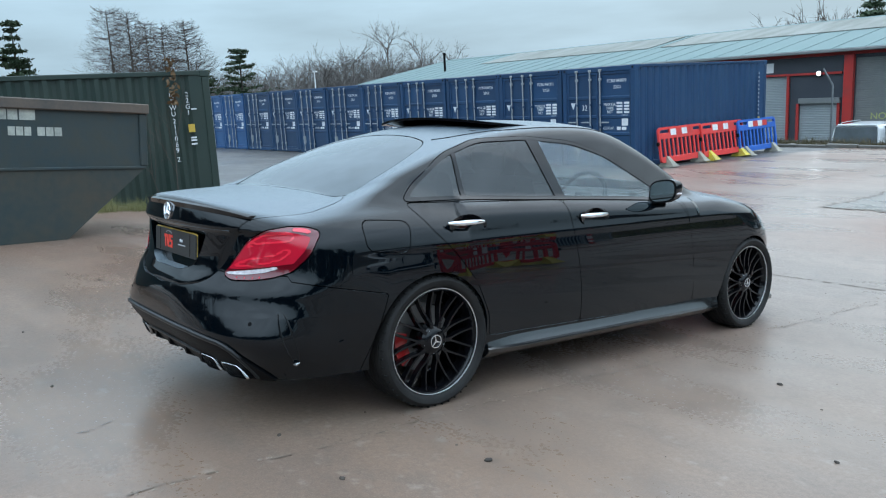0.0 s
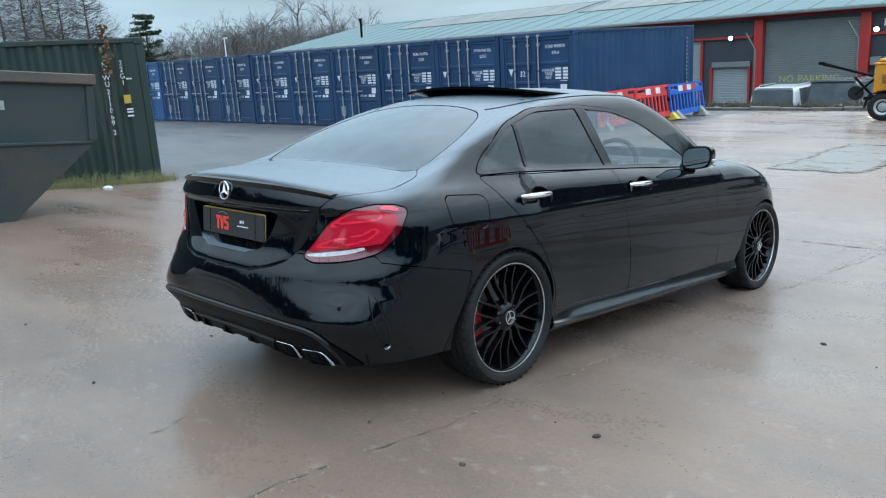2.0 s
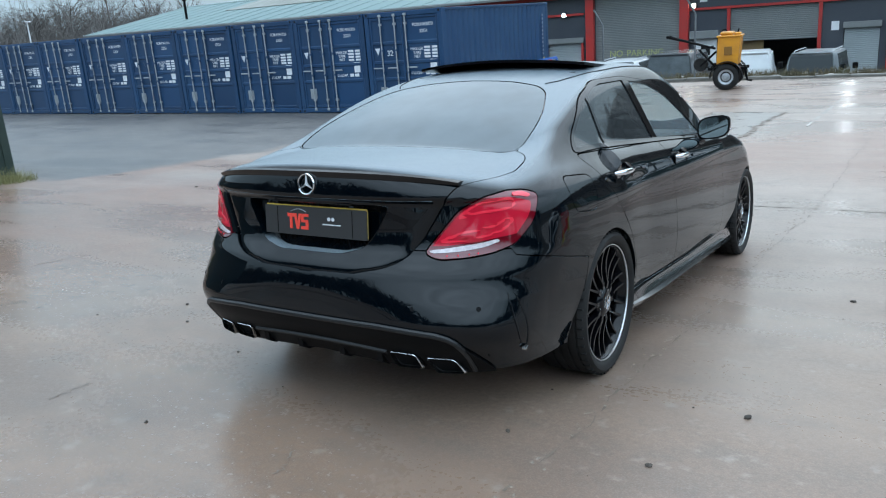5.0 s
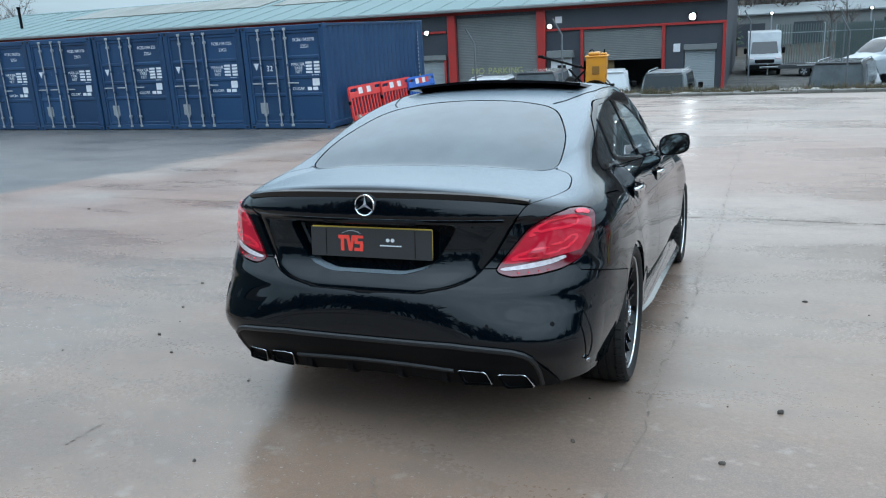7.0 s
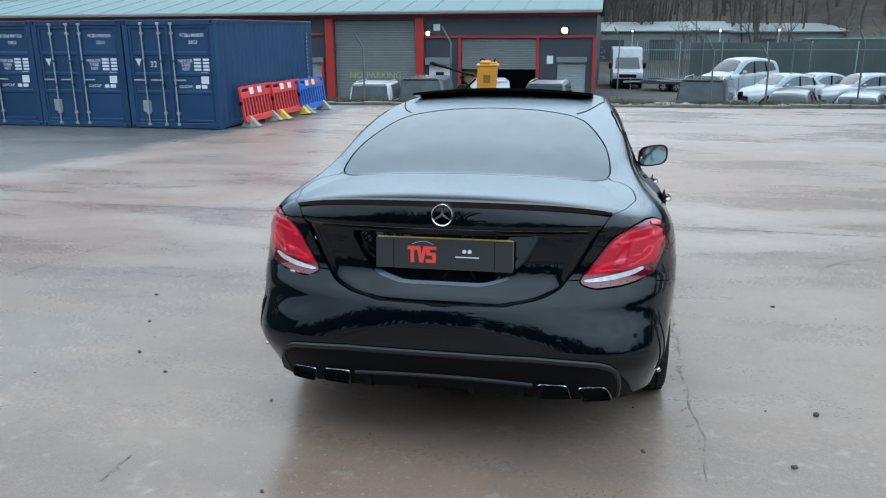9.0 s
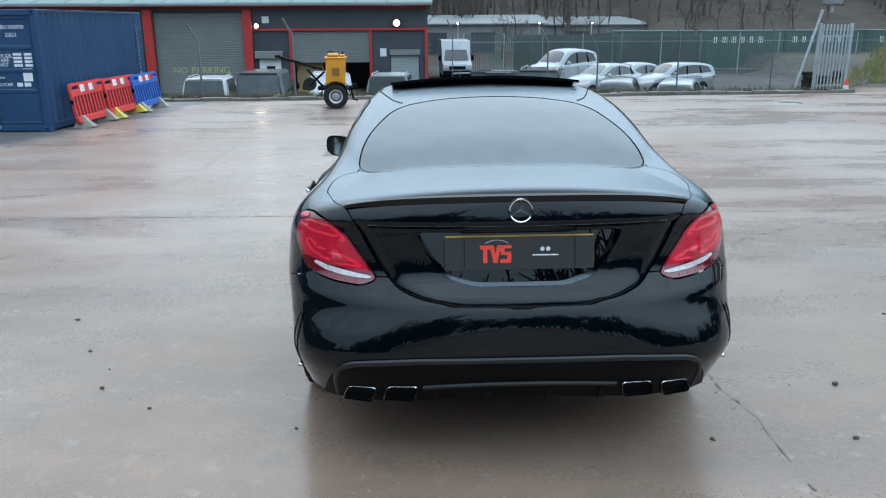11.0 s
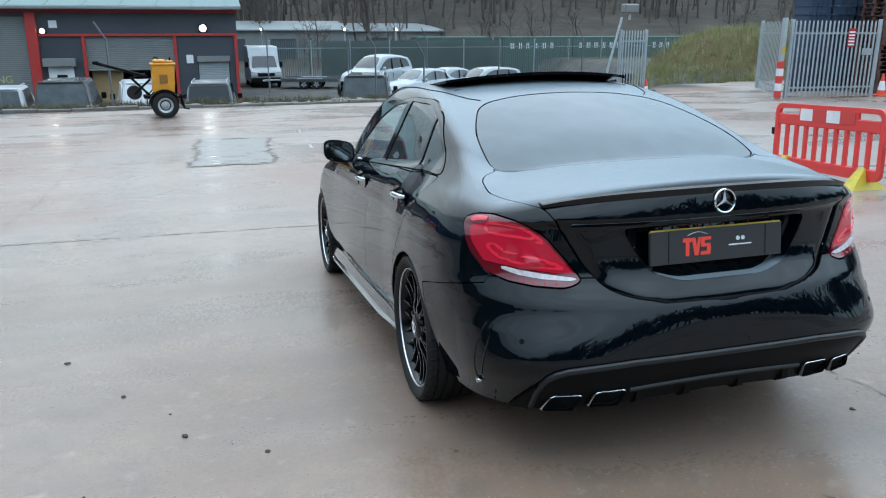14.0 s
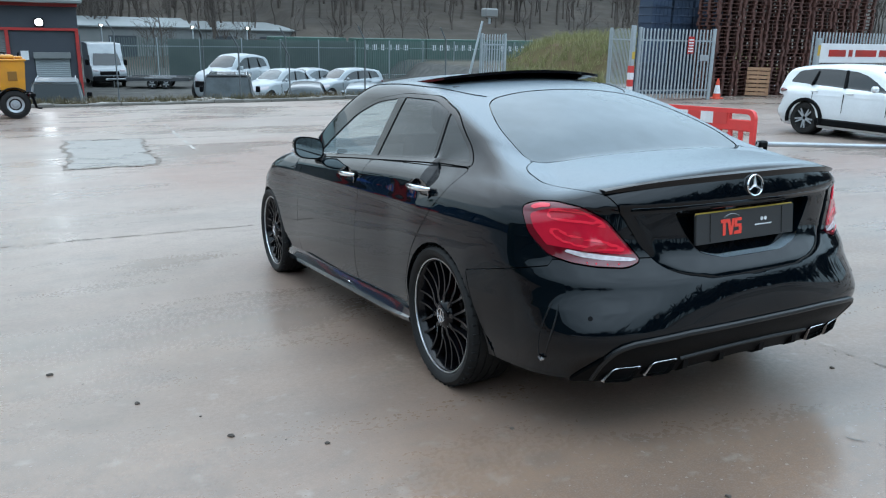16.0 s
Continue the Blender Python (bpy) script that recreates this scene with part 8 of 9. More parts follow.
def yard_sign():
    s = thing("fence_sign", "long white sign board with red lettering on a steel fence", "sign", None)
    z0 = ground_z(22, 15)
    for i in range(28):
        part("pale", PALE, PALE_STEEL, s, "", pose(20.45 + 0.16 * i, 15.05, z0))
    part("board", Geo().box(20.72, 24.9, 14.93, 14.96, 0.82, 1.44, 0.005), SIGN_WHITE, s)
    for x, w in ((21.15, 0.85), (22.15, 0.2), (22.5, 1.1), (23.75, 0.8)):
        part("lettering_bar", Geo().box(x, x + w, 14.922, 14.931, 1.02, 1.24), RED, s, "red lettering bar")
    part("post", Geo().box(20.55, 20.70, 14.9, 15.02, z0, 1.6, 0.01), PALE_STEEL, s)
    part("label_sheet", Geo().box(20.56, 20.68, 14.89, 14.898, 1.05, 1.38), PLATE_YELLOW, s)


yard_sign()


def far_fence():
    z = LOWZ - 0.1
    f = thing("boundary_fence", "tall palisade fence at the back of the lower yard", "fence", None)
    g = Geo()
    for i in range(250):
        x = 2.6 + 0.155 * i
        g.box(x - 0.035, x + 0.035, 54.97, 55.0, z, z + 2.95 + 0.04 * (i % 2))
    tagged(part("pale", g, MESH_GREEN, f, "", None, 0, False), "", "", "", "stuff")
    for zz in (0.4, 2.4):
        part("rail", Geo().box(2.5, 41.3, 55.0, 55.06, z + zz, z + zz + 0.06), PALE_STEEL, f)
    part("green_sheet", Geo().box(6.2, 19.8, 55.10, 55.13, z, z + 2.9, 0.0), MESH_GREEN, f, "green mesh sheeting")
    for i in range(14):
        part("post", Geo().box(2.5 + 2.88 * i, 2.6 + 2.88 * i, 55.0, 55.1, z, z + 3.0), PALE_STEEL, f)


far_fence()
for i, (x, y, rz, w) in enumerate(((21.5, 58.5, 0, 6.0), (27.8, 58.8, 0, 6.0), (15.0, 60.0, 0, 6.0), (34.2, 58.0, 0, 6.0))):
    u = thing("storage_unit", "green steel storage container beyond the fence", "shipping container", pose(x, y, LOWZ, 0, 0, rz), "green storage units")
    part("shell", Geo().box(0, w, 0, 2.4, 0.05, 3.02, 0.03), FAR_GREEN, u)
    for k in range(12):
        part("rib", Geo().box(0.25 + 0.47 * k, 0.40 + 0.47 * k, -0.03, 0.0, 0.15, 2.9, 0.005), FAR_GREEN, u)
    for k in range(6):
        part("stencil_bar", Geo().box(0.5 + 0.7 * k, 0.85 + 0.7 * k, -0.042, -0.034, 2.1, 2.55), WHITE, u)
for x0, x1, y, zt, zr in ((-2, 12, 80, 1.5, 2.4), (9, 34, 86, 1.35, 2.2), (36, 60, 90, 2.2, 3.4)):
    u = thing("far_warehouse", "distant low warehouse with a pale sheet roof", "building", pose(0, 0, 0), "distant warehouses")
    part("wall", Geo().box(x0, x1, y, y + 14, -2.3, zt), SHUTTER, u)
    part("roof", Geo().prism([(y - 0.4, zt), (y + 7, zr), (y + 14.4, zt), (y + 14.4, zt - 0.12), (y + 7, zr - 0.12), (y - 0.4, zt - 0.12)], x0 - 0.4, x1 + 0.4, "x"), material("pale_warehouse_roof", (0.21, 0.23, 0.23), 0.75, second=(0.16, 0.175, 0.175), scale=0.2, fine=3), u)
    for k in range(int((x1 - x0) / 5)):
        part("loading_door", Geo().box(x0 + 1.5 + 5 * k, x0 + 4 + 5 * k, y - 0.05, y - 0.005, -2.2, 0.6), CLAD, u)
for x, y in ((8.4, 58.0), (12.6, 59.0), (2.2, 57.5)):
    z = ground_z(x, y)
    l = thing("yard_lamp", "lit lamp on a thin pole in the far yard", "lamp", pose(x, y, z), "far yard lamps")
    part("pole", Geo().tube([(0, 0, 0), (0, 0, 3.6)], 0.05, 8), STEEL, l)
    part("head", Geo().box(-0.16, 0.16, -0.12, 0.10, 3.55, 3.72, 0.02), MATT, l)
    part("light_lens", Geo().box(-0.07, 0.07, -0.135, -0.118, 3.58, 3.68, 0.004), FLOOD_WARM, l)
lp = thing("street_lamp", "slim pale street lamp beyond the containers", "street lamp", pose(-74, 43, ground_z(-74, 43)))
part("pole", Geo().tube([(0, 0, 0), (0, 0, 6.6)], [0.10, 0.06], 8), SIGN_WHITE, lp)
part("lamp_head", Geo().box(-0.2, 0.5, -0.12, 0.12, 6.55, 6.68, 0.04), SIGN_WHITE, lp)


# ---------------------------------------------------------------- trees and growth
BARK = material("grey_brown_bark", (0.055, 0.045, 0.036), 0.85, second=(0.035, 0.030, 0.026), scale=5, fine=40, bump=0.004)
TWIG = material("bare_twigs", (0.085, 0.066, 0.054), 0.85, second=(0.055, 0.045, 0.039), scale=0.4, fine=6)
LARCH_TWIG = material("dark_larch_twigs", (0.075, 0.060, 0.052), 0.9, second=(0.050, 0.042, 0.038), scale=0.4, fine=6)
# distance haze put into the twig colour, paler than TWIG
FAR_TWIG = material("haze_tinted_twigs", (0.15, 0.135, 0.125), 0.9, second=(0.10, 0.09, 0.085), scale=0.4, fine=6)
NEEDLE = material("dark_pine_needles", (0.020, 0.040, 0.020), 0.7, second=(0.035, 0.055, 0.022), scale=0.6, fine=8)
DRY_GRASS = material("winter_grass", (0.30, 0.27, 0.125), 0.8, second=(0.125, 0.135, 0.045), scale=0.7, fine=9, world_space=True)
DEAD_WEED = material("dead_brown_weeds", (0.13, 0.095, 0.055), 0.85, second=(0.07, 0.065, 0.03), scale=1.3, fine=14, world_space=True)
RUBBLE = material("pale_rubble", (0.34, 0.32, 0.29), 0.8, second=(0.16, 0.14, 0.12), scale=4, fine=30, random=0.4)
rnd = random.Random(7)


def twig(g, p, d, length, r, depth, spread=0.55):
    """A forking bare branch of three-sided bars."""
    q = p + d * length
    side = d.orthogonal().normalized()
    up = d.cross(side)
    k = len(g.v)
    for c, rr in ((p, r), (q, r * 0.55)):
        for j in range(3):
            a = 2.094 * j
            g.v.append(tuple(c + (side * math.cos(a) + up * math.sin(a)) * rr))
    g.f += [(k + j, k + (j + 1) % 3, k + 3 + (j + 1) % 3, k + 3 + j) for j in range(3)]
    if depth > 0:
        for _ in range(2 + (rnd.random() < 0.7)):
            nd = (d + Vector((rnd.gauss(0, spread), rnd.gauss(0, spread), rnd.gauss(0.12, spread * 0.7)))).normalized()
            twig(g, p + d * length * rnd.uniform(0.55, 1.0), nd, length * rnd.uniform(0.55, 0.8), r * 0.55, depth - 1, spread)


def bare_tree(g, x, y, z, h, depth=3, lean=0.06, boughs=9, thick=0.007):
    """A leafless broad tree into g."""
    base = Vector((x, y, z))
    pts, p = [base], base
    for i in range(5):
        p = p + Vector((rnd.gauss(0, lean), rnd.gauss(0, lean), h * 0.15))
        pts.append(p)
    g.tube(pts, [h * 0.018 * (1 - 0.14 * i) for i in range(6)], 5)
    for i in range(boughs):
        t = rnd.uniform(0.35, 1.0)
        k = min(4, int(t * 5))
        o = pts[k].lerp(pts[k + 1], t * 5 - k)
        a = rnd.uniform(0, 6.28)
        twig(g, o, Vector((math.cos(a), math.sin(a), rnd.uniform(0.5, 1.6))).normalized(), h * rnd.uniform(0.15, 0.24), h * thick, depth)


def larch(x, y, z, h):
    t = thing("larch_tree", "tall leafless larch with thin drooping branches", "tree", pose(x, y, z), "bare larches")
    lean = rnd.uniform(-0.03, 0.03)
    part("trunk", Geo().tube([(lean * h * k / 6, 0, h * k / 6) for k in range(7)], [h * 0.014 * (1 - k / 7.0) + 0.01 for k in range(7)], 7), BARK, t)
    g = Geo()
    for i in range(340):
        u = rnd.uniform(0.2, 0.99)
        a = rnd.uniform(0, 6.28)
        ln = h * 0.42 * (1.08 - u) ** 0.6 * rnd.uniform(0.5, 1.1)
        twig(g, Vector((lean * h * u, 0, h * u)), Vector((math.cos(a), math.sin(a), rnd.uniform(-0.05, 0.45))).normalized(), ln * 0.62, 0.022, 2, 0.50)
    part("crown", g, LARCH_TWIG, t, "bare twiggy crown", None, 0, False)


def pine(x, y, z, h, broad=0.32):
    t = thing("pine_tree", "dark green pine with ragged tiers of needles", "tree", pose(x, y, z), "pines")
    part("trunk", Geo().tube([(0, 0, 0), (0.1, 0, h * 0.5), (0, 0.05, h * 0.97)], [h * 0.02, h * 0.014, 0.02], 7), BARK, t)
    g = Geo()
    for i in range(70):
        u = 0.16 + 0.84 * (int(rnd.uniform(0, 13)) + rnd.uniform(0, 0.45)) / 13
        a = rnd.uniform(0, 6.28)
        ln = h * broad * (1.06 - u) ** 0.75 * rnd.uniform(0.55, 1.15)
        tip = Vector((math.cos(a) * ln, math.sin(a) * ln, h * u + ln * rnd.uniform(-0.05, 0.25)))
        g.tube([(0, 0, h * u), tip], [0.05, 0.015], 3)
        for k in range(44):
            s = rnd.uniform(0.2, 1.08)
            c = Vector((0, 0, h * u)).lerp(tip, s) + Vector((rnd.gauss(0, 0.24), rnd.gauss(0, 0.24), rnd.gauss(0.02, 0.08))) * h * 0.1
            d1 = Vector((rnd.gauss(0, 1), rnd.gauss(0, 1), rnd.gauss(0.3, 0.6))).normalized() * h * 0.030
            d2 = d1.orthogonal().normalized() * h * 0.010
            q = len(g.v)
            g.v += [tuple(c - d2), tuple(c + d1), tuple(c + d2), tuple(c - d1 * 0.6)]
            g.f.append((q, q + 1, q + 2, q + 3))
    part("crown", g, NEEDLE, t, "ragged needle crown", None, 0, False)


def at_dir(x, y, k):
    """Moves a far place along the line from the yard."""
    return 3.7 + (x - 3.7) * k, -2.2 + (y + 2.2) * k


for x, y, h in ((-200, 60, 26.5), (-192, 62, 25.0), (-174, 60, 21.0), (-168, 61, 19.5), (-152, 60, 19.0)):
    px, py = at_dir(x, y, 0.5)
    larch(px, py, -1.0, 1.5 + h * 0.5 - 0.3)
for x, y, h, br in ((-129, 60, 11.6, 0.5), (-307, 60, 35.0, 0.22), (-140, 58, 8.5, 0.5)):
    px, py = at_dir(x, y, 0.5)
    pine(px, py, -1.0, 1.5 + h * 0.5, br)


def woods(name, label, spots, depth=2, boughs=9, mat=None, thick=0.007):
    g = Geo()
    for x, y, h in spots:
        bare_tree(g, x, y, ground_z(x, y) - 0.2, h, depth, 0.12, boughs, thick)
    tagged(part(name, g, mat or TWIG, None, "", None, 0, False), label, "trees", "", "stuff")


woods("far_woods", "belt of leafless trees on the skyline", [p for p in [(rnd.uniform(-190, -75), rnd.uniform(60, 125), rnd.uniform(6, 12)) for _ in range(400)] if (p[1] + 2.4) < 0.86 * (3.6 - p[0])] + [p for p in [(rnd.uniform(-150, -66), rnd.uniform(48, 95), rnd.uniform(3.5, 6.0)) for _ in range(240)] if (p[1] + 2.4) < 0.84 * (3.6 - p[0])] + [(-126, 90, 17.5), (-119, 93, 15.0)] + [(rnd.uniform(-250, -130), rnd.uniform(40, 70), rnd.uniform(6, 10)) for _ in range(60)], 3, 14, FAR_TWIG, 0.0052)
woods("hillside_woods", "brown leafless woodland on the hillside", [(rnd.uniform(-45, 135), rnd.uniform(84, 140), rnd.uniform(6, 12)) for _ in range(1150)] + [(rnd.uniform(-10, 60), rnd.uniform(64, 78), rnd.uniform(4, 7)) for _ in range(26)], 2, 12, TWIG, 0.005)
# unseen trees behind and right of the car, placed for its dark reflections
woods("near_woods", "line of unseen leafless trees placed for dark reflections", [(rnd.uniform(-75, 60), rnd.uniform(-46, -32), rnd.uniform(9, 14)) for _ in range(150)] + [(rnd.uniform(-75, 60), rnd.uniform(-34, -29), rnd.uniform(3.5, 7)) for _ in range(170)] + [(rnd.uniform(38, 50), rnd.uniform(-30, 14), rnd.uniform(7, 10)) for _ in range(40)], 2, 30, None, 0.022)


def pine_at(x, y, h, br):
    pine(x, y, ground_z(x, y) - 0.2, h, br)


for x, y, h in ((-23, 62, 9.6), (-18, 66, 9.0), (-30, 70, 8.0), (-9, 68, 10.0), (-2, 70, 9.0)):
    pine_at(x, y, h, 0.24)


def blades(g, x, y, z, h, n, spread, wide=0.006):
    for _ in range(n):
        a = rnd.uniform(0, 6.28)
        r = spread * math.sqrt(rnd.random())
        px, py = x + r * math.cos(a), y + r * math.sin(a)
        b = rnd.uniform(0, 6.28)
        hh = h * rnd.uniform(0.4, 1.1)
        dx, dy = math.cos(b) * wide, math.sin(b) * wide
        ln = hh * rnd.uniform(0.1, 0.7)
        c = rnd.uniform(0, 6.28)
        k = len(g.v)
        g.v += [(px - dx, py - dy, z), (px + dx, py + dy, z), (px + ln * 0.4 * math.cos(c) + dx * 0.7, py + ln * 0.4 * math.sin(c) + dy * 0.7, z + hh * 0.65), (px + ln * 0.4 * math.cos(c) - dx * 0.7, py + ln * 0.4 * math.sin(c) - dy * 0.7, z + hh * 0.65), (px + ln * math.cos(c), py + ln * math.sin(c), z + hh)]
        g.f += [(k, k + 1, k + 2, k + 3), (k + 3, k + 2, k + 4)]


def growth():
    g = Geo()
    for _ in range(2300):
        x, y = rnd.uniform(20.4, 39), rnd.uniform(27.6, 41)
        blades(g, x, y, ground_z(x, y) - 0.03, rnd.choice((0.2, 0.3, 0.45, 0.7)), 15, rnd.choice((0.2, 0.4)), 0.014)
    tagged(part("mound_grass", g, DRY_GRASS, None, "", None, 0, False), "rough winter grass on the spoil heap", "grass", "", "stuff")
    g = Geo()
    for _ in range(1700):
        x = rnd.uniform(-10.5, 14)
        y = edge_y(x) + 0.15 + abs(rnd.gauss(0, 0.5))
        blades(g, x, y, ground_z(x, y) - 0.02, rnd.choice((0.09, 0.14, 0.20, 0.30)), 14, 0.22, 0.008)
    tagged(part("verge_weeds", g, DEAD_WEED, None, "", None, 0, False), "straggling dry weeds along the kerb", "weeds", "", "stuff")
    g = Geo()
    for _ in range(190):
        t = rnd.random()
        x, y = lerp(-10.9, -10.4, t) + rnd.uniform(-0.1, 0.55), lerp(4.0, -0.5, t)
        blades(g, x, y, ground_z(x, y) - 0.01, rnd.choice((0.05, 0.07, 0.10, 0.16, 0.26)), 44, 0.20, 0.0035)
    tagged(part("container_weeds", g, DRY_GRASS, None, "", None, 0, False), "grass and weeds at the foot of the green container", "weeds", "", "stuff")


growth()


def climber():
    v = thing("dead_climber", "dead woody climber hanging on the green container", "plant", pose(-10.75, 3.1, ground_z(-10.75, 3.1)))
    g = Geo()
    twig(g, Vector((0, 0, 0)), Vector((-0.02, 0.05, 1)).normalized(), 1.1, 0.012, 4, 0.35)
    twig(g, Vector((0.05, -0.3, 0)), Vector((0.05, -0.25, 1)).normalized(), 0.8, 0.010, 4, 0.4)
    part("stem", g, TWIG, v, "", None, 0, False)
    g = Geo()
    for k in range(70):
        c = Vector((rnd.gauss(0.02, 0.05), 0.12 + rnd.gauss(0, 0.05), rnd.uniform(1.9, 2.75)))
        d1 = Vector((rnd.gauss(0, 1), rnd.gauss(0, 1), rnd.gauss(-0.5, 0.6))).normalized() * 0.06
        d2 = d1.orthogonal().normalized() * 0.03
        q = len(g.v)
        g.v += [tuple(c - d2), tuple(c + d1), tuple(c + d2), tuple(c - d1)]
        g.f.append((q, q + 1, q + 2, q + 3))
    part("dry_leaves", g, material("dry_brown_leaves", (0.16, 0.09, 0.035), 0.8, second=(0.10, 0.06, 0.03), scale=8, fine=60), v, "brown dead leaves", None, 0, False)


climber()


def lump(r, squash=0.6):
    g = Geo()
    n, m = 5, 7
    g.v.append((0, 0, r * squash))
    for i in range(1, n):
        a = math.pi * i / n
        for j in range(m):
            b = 2 * math.pi * j / m
            k = r * rnd.uniform(0.75, 1.15)
            g.v.append((k * math.sin(a) * math.cos(b), k * math.sin(a) * math.sin(b), k * math.cos(a) * squash))
    g.v.append((0, 0, -r * squash))
    for j in range(m):
        g.f.append((0, 1 + j, 1 + (j + 1) % m))
        for i in range(n - 2):
            a = 1 + i * m
            g.f.append((a + j, a + m + j, a + m + (j + 1) % m, a + (j + 1) % m))
        g.f.append((len(g.v) - 1, 1 + (n - 2) * m + (j + 1) % m, 1 + (n - 2) * m + j))
    return g


ROCKS = [lump(0.10).mesh("rubble", RUBBLE, 40) for _ in range(5)]
for i in range(150):
    x = rnd.uniform(-9.5, 13)
    if rnd.random() < 0.5:
        x = rnd.gauss(1.5, 2.2)
    y = edge_y(x) + 0.15 + abs(rnd.gauss(0, 0.45))
    k = rnd.uniform(0.4, 1.6)
    tagged(part("rubble", rnd.choice(ROCKS), RUBBLE, None, "", pose(x, y, ground_z(x, y) + 0.02, 0, 0, rnd.uniform(0, 360)) @ Matrix.Diagonal((k * 1.5, k, k, 1))), "broken lump of concrete rubble by the kerb", "rubble", "kerb rubble")


# ---------------------------------------------------------------- joints, cracks, patches and grit on the yard
CRACK = material("dark_wet_joint", (0.100, 0.078, 0.062), 0.5, second=(0.185, 0.142, 0.110), scale=6, fine=60)
PATCH = material("smooth_wet_patch", (0.15, 0.135, 0.12), 0.34, second=(0.24, 0.215, 0.195), scale=2.6, fine=30, rvar=0.14, bump=0.008, stretch=(0.6, 1.6, 1))
LINE_WHITE = material("worn_white_line", (0.36, 0.34, 0.32), 0.5, second=(0.27, 0.24, 0.21), scale=6, fine=30)
FLAKE = material("concrete_flake", (0.23, 0.18, 0.14), 0.7, second=(0.15, 0.12, 0.095), scale=20, fine=120)
STONE = material("dark_grit", (0.035, 0.028, 0.022), 0.8, second=(0.07, 0.055, 0.045), scale=20, fine=120, random=0.3)


def joint(name, pts, width, label, jitter=0.02, rz=0.004, gaps=0.0, mat=None):
    """A thin, ragged line laid on the ground."""
    g = Geo()
    line = []
    for (x0, y0), (x1, y1) in zip(pts[:-1], pts[1:]):
        n = max(6, int(math.hypot(x1 - x0, y1 - y0) / 0.05))
        line += [(lerp(x0, x1, i / n), lerp(y0, y1, i / n)) for i in range(n)]
    line.append(pts[-1])
    walk_off = 0.0
    for i, (x, y) in enumerate(line):
        a, b = line[max(0, i - 1)], line[min(len(line) - 1, i + 1)]
        d = Vector((b[0] - a[0], b[1] - a[1])).normalized()
        walk_off = walk_off * 0.88 + rnd.gauss(0, jitter * 0.4)
        w = width * rnd.choice((0.15, 0.4, 0.7, 1.0, 1.5))
        for s in (-1, 1):
            px, py = x - d.y * (walk_off + s * w / 2), y + d.x * (walk_off + s * w / 2)
            g.v.append((px, py, ground_z(px, py) + rz))
    for i in range(len(line) - 1):
        if rnd.random() >= gaps:
            g.f.append((2 * i, 2 * i + 2, 2 * i + 3, 2 * i + 1))
    tagged(part(name, g, mat or CRACK, None, "", None, 0), label, "joint", "", "structure")


joint("slab_joint", [(0.97, -4.5), (0.98, -1.2), (0.99, -0.4), (1.02, 1.2), (1.08, 4.7), (1.14, 8.9), (1.32, 17.0), (1.4, 21.0)], 0.009, "ragged construction joint between concrete bays", 0.018, 0.004, 0.25)
joint("slab_joint", [(-3.95, -4.0), (-3.97, 1.0), (-4.02, 3.6), (-3.92, 8.4), (-3.9, 15.4), (-3.9, 20.5)], 0.009, "faint construction joint between concrete bays", 0.015, 0.004, 0.25)
joint("slab_joint", [(-7.5, 5.3), (-2.9, 5.22), (-0.6, 5.1), (1.35, 5.15), (3.4, 4.98), (7.5, 4.9)], 0.030, "cross joint between concrete bays", 0.012, 0.004, 0.08)
joint("slab_joint", [(6.1, -3.0), (6.1, 4.8), (6.15, 12.0), (6.3, 20.0)], 0.009, "faint construction joint between concrete bays", 0.015, 0.004, 0.3)
for pts, w in (([(-1.13, -1.44), (-1.16, -1.36), (-1.18, -1.24)], 0.018), ([(0.20, -1.48), (0.185, -1.40), (0.165, -1.30)], 0.010), ([(-5.6, 2.3), (-5.2, 2.7)], 0.03), ([(2.3, 2.9), (2.6, 3.5), (3.3, 3.9)], 0.015), ([(-1.2, 15.6), (0.3, 15.5)], 0.04), ([(-3.3, 14.9), (-2.3, 14.8)], 0.05), ([(2.6, 9.0), (3.1, 9.2)], 0.03)):
    joint("surface_crack", pts, w * 0.7, "short dark crack in the concrete", 0.03, 0.004, 0.1)


def patch():
    g = Geo()
    n = 14
    c = [(-2.02, 10.25), (-0.78, 10.3), (-0.56, 13.8), (-1.95, 13.95)]
    ring = []
    for (x0, y0), (x1, y1) in zip(c, c[1:] + c[:1]):
        ring += [(lerp(x0, x1, i / n) + rnd.gauss(0, 0.03), lerp(y0, y1, i / n) + rnd.gauss(0, 0.04)) for i in range(n)]
    k = len(ring)
    g.v = [(x, y, ground_z(x, y) + 0.006) for x, y in ring] + [(-1.33, 12.05, ground_z(-1.3, 12) + 0.006)]
    g.f = [(i, (i + 1) % k, k) for i in range(k)]
    tagged(part("repair_patch", g, PATCH, None, "", None, 0), "smooth wet repair patch in the concrete", "patch", "", "structure")
    joint("patch_edge", ring + ring[:1], 0.07, "dark ragged edge of the repair patch", 0.04, 0.010, 0.12)


patch()


def spalls():
    """Crumbled flakes and pale grit along the main joint."""
    flake = [lump(0.02, 0.22).mesh("joint_flake", FLAKE, 40) for _ in range(4)]
    for k in range(240):
        y = rnd.uniform(-3.2, 5.0)
        x = 0.985 + 0.025 * (y + 1) / 4 + rnd.gauss(0, 0.022)
        q = rnd.uniform(0.08, 0.42)
        part("joint_flake", rnd.choice(flake), FLAKE, edge, "", pose(x, y, ground_z(x, y) + 0.001, 0, 0, rnd.uniform(0, 360)) @ Matrix.Diagonal((q * 1.4, q, q, 1)))


edge = thing("joint_edge", "crumbled pale flakes along the joint in the concrete", "joint", None, "", "structure")
spalls()


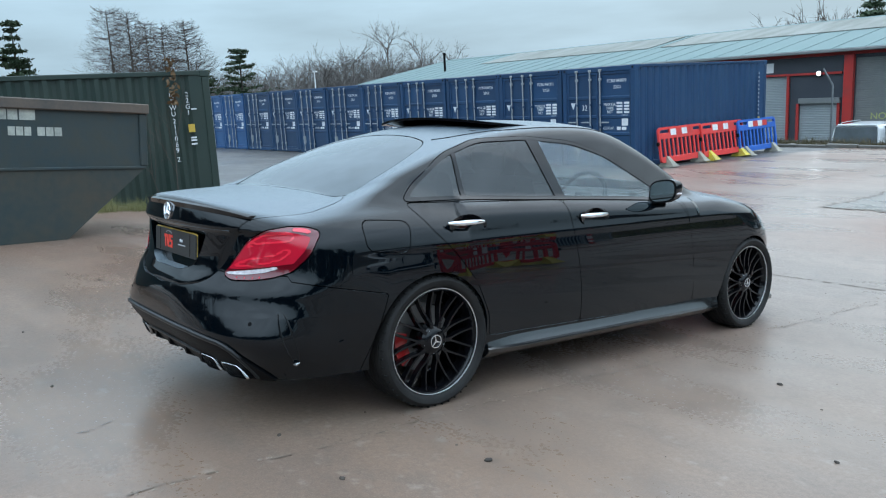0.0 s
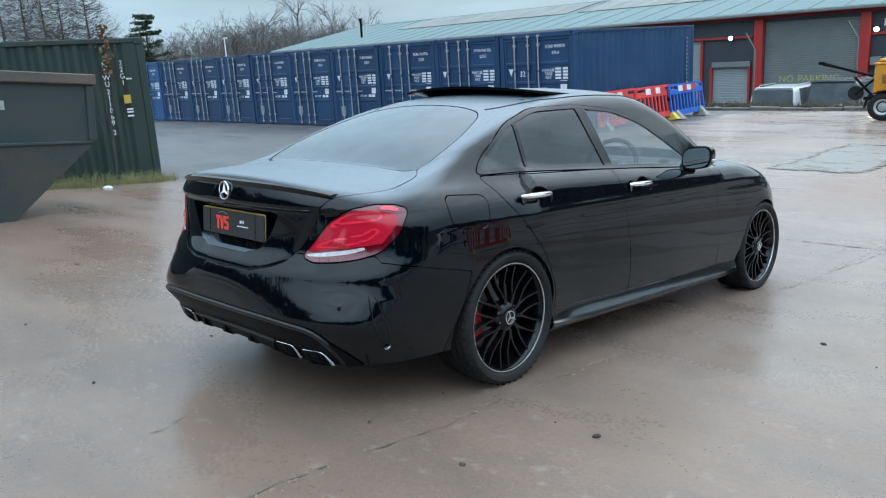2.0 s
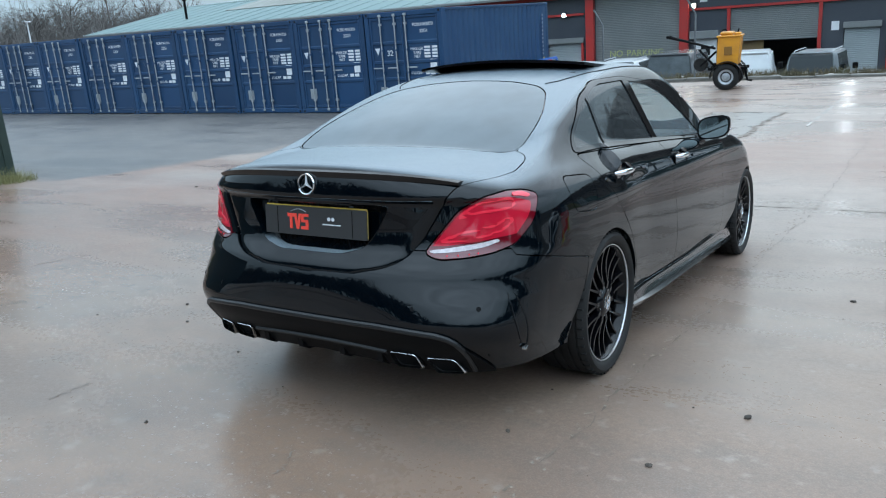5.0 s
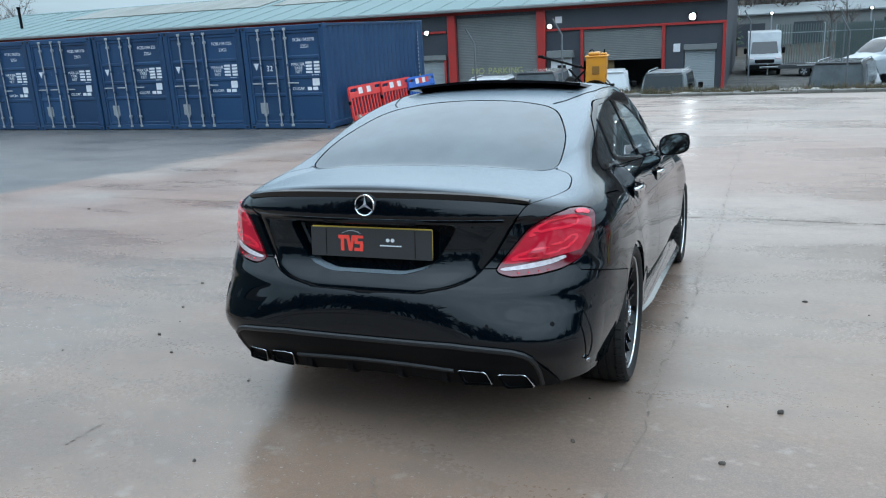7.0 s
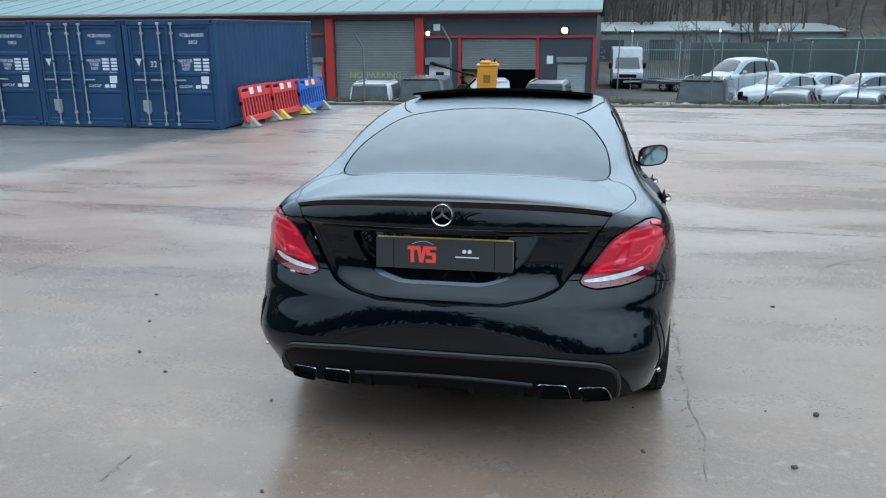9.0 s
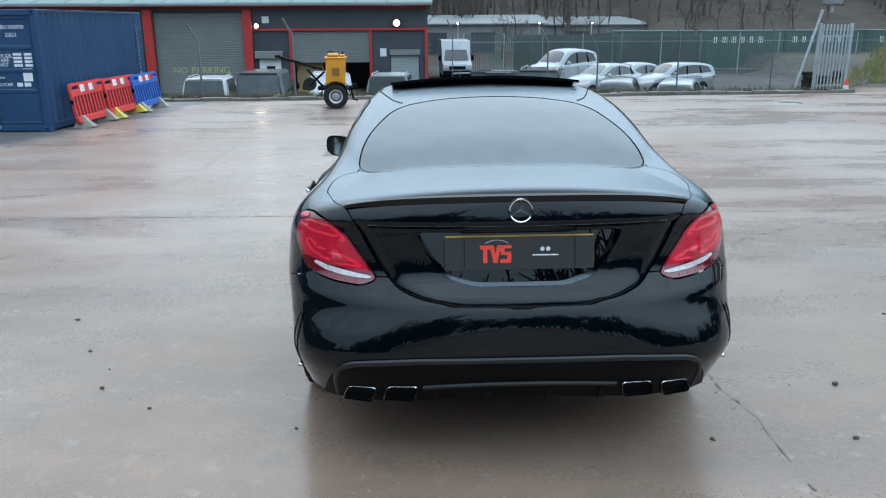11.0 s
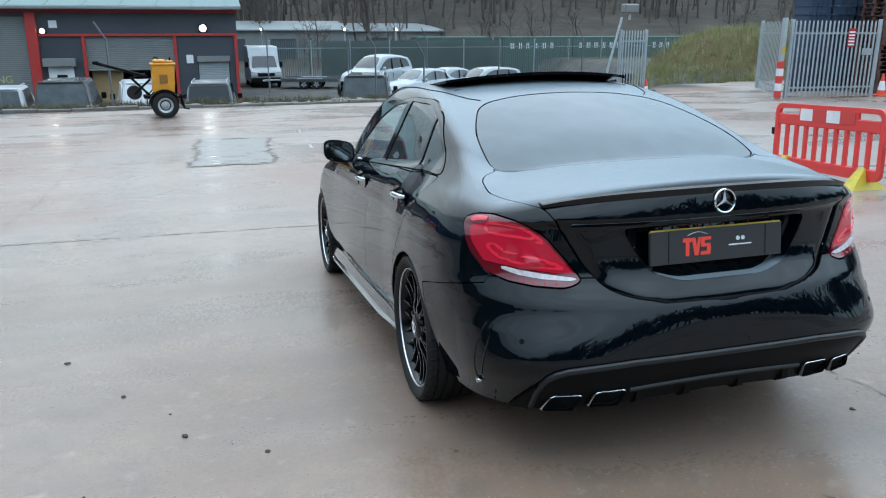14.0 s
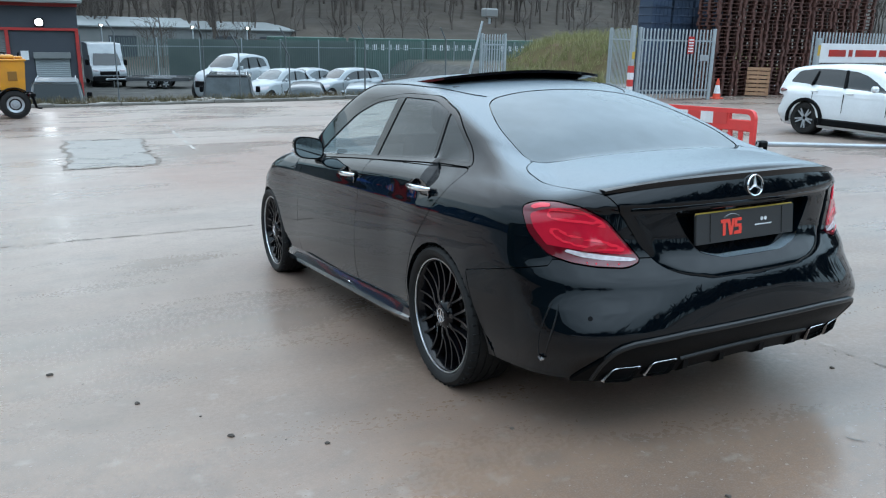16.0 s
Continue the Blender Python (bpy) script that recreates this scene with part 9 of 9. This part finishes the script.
def worn_line(pts, width):
    g = Geo()
    (x0, y0), (x1, y1) = pts
    n = 24
    for k in range(n + 1):
        x, y = lerp(x0, x1, k / n), lerp(y0, y1, k / n)
        w = width * rnd.uniform(0.6, 1.1) / 2
        g.v += [(x - w, y, ground_z(x, y) + 0.005), (x + w, y, ground_z(x, y) + 0.005)]
    for k in range(n):
        if rnd.random() > 0.25:
            g.f.append((2 * k, 2 * k + 2, 2 * k + 3, 2 * k + 1))
    tagged(part("worn_line", g, LINE_WHITE, None, "", None, 0), "worn white paint line on the concrete", "line", "", "structure")


worn_line([(0.12, 11.9), (0.24, 16.5)], 0.06)


def tyre_stack(x, y, n):
    t = thing("tyre_stack", "stack of old black tyres by the fence", "tyres", low(x, y, 0), "old tyres")
    for k in range(n):
        part("tyre", Geo().lathe([(0.19, 0.02), (0.24, 0.0), (0.31, 0.02), (0.33, 0.10), (0.31, 0.18), (0.24, 0.20), (0.19, 0.18)], 28, "z", None, True), RUBBER, t, "", pose(rnd.gauss(0, 0.03), rnd.gauss(0, 0.03), 0.2 * k))


for x, y, n in ((19.6, 37.6, 6), (20.3, 37.5, 5), (20.0, 36.9, 3), (21.0, 37.4, 4)):
    tyre_stack(x, y, n)
lone("manhole_cover", Geo().lathe([(0.0, 0.014), (0.30, 0.014), (0.34, 0.004)], 24, "z"), GRAPHITE, "round dark iron manhole cover", "manhole cover", on_ground(10.4, 19.5), "", "structure")

GRIT = [lump(0.011, 0.7).mesh("stone_chip", STONE, 40) for _ in range(4)]
SPOTS = [(1.53, -0.25, 1.2), (1.73, 1.70, 1.1), (-1.86, -0.09, 1.0), (-2.49, 1.10, 1.1), (-1.55, -0.35, 0.8), (1.32, -0.81, 1.0), (-2.15, 0.47, 0.9), (-0.87, -0.60, 0.7), (0.77, -0.79, 0.8), (-3.64, -0.31, 1.2), (-1.90, -1.27, 0.8), (2.41, 0.87, 0.8), (-0.55, -1.40, 0.7), (-6.9, 4.32, 1.6)]
SPOTS += [(rnd.uniform(-7, 6), rnd.uniform(-2.2, 9), rnd.uniform(0.12, 0.45)) for _ in range(170)]
for x, y, k in SPOTS:
    tagged(part("stone_chip", rnd.choice(GRIT), STONE, None, "", pose(x, y, ground_z(x, y) + 0.004 * k, 0, 0, rnd.uniform(0, 360)) @ Matrix.Diagonal((k * 1.4, k, k, 1))), "small dark stone chip on wet concrete", "stone", "stone chips")
litter = lump(0.09, 0.5)
lone("litter_rag", litter, SIGN_WHITE, "crumpled white rag in the weeds", "litter", on_ground(-9.9, 2.55))
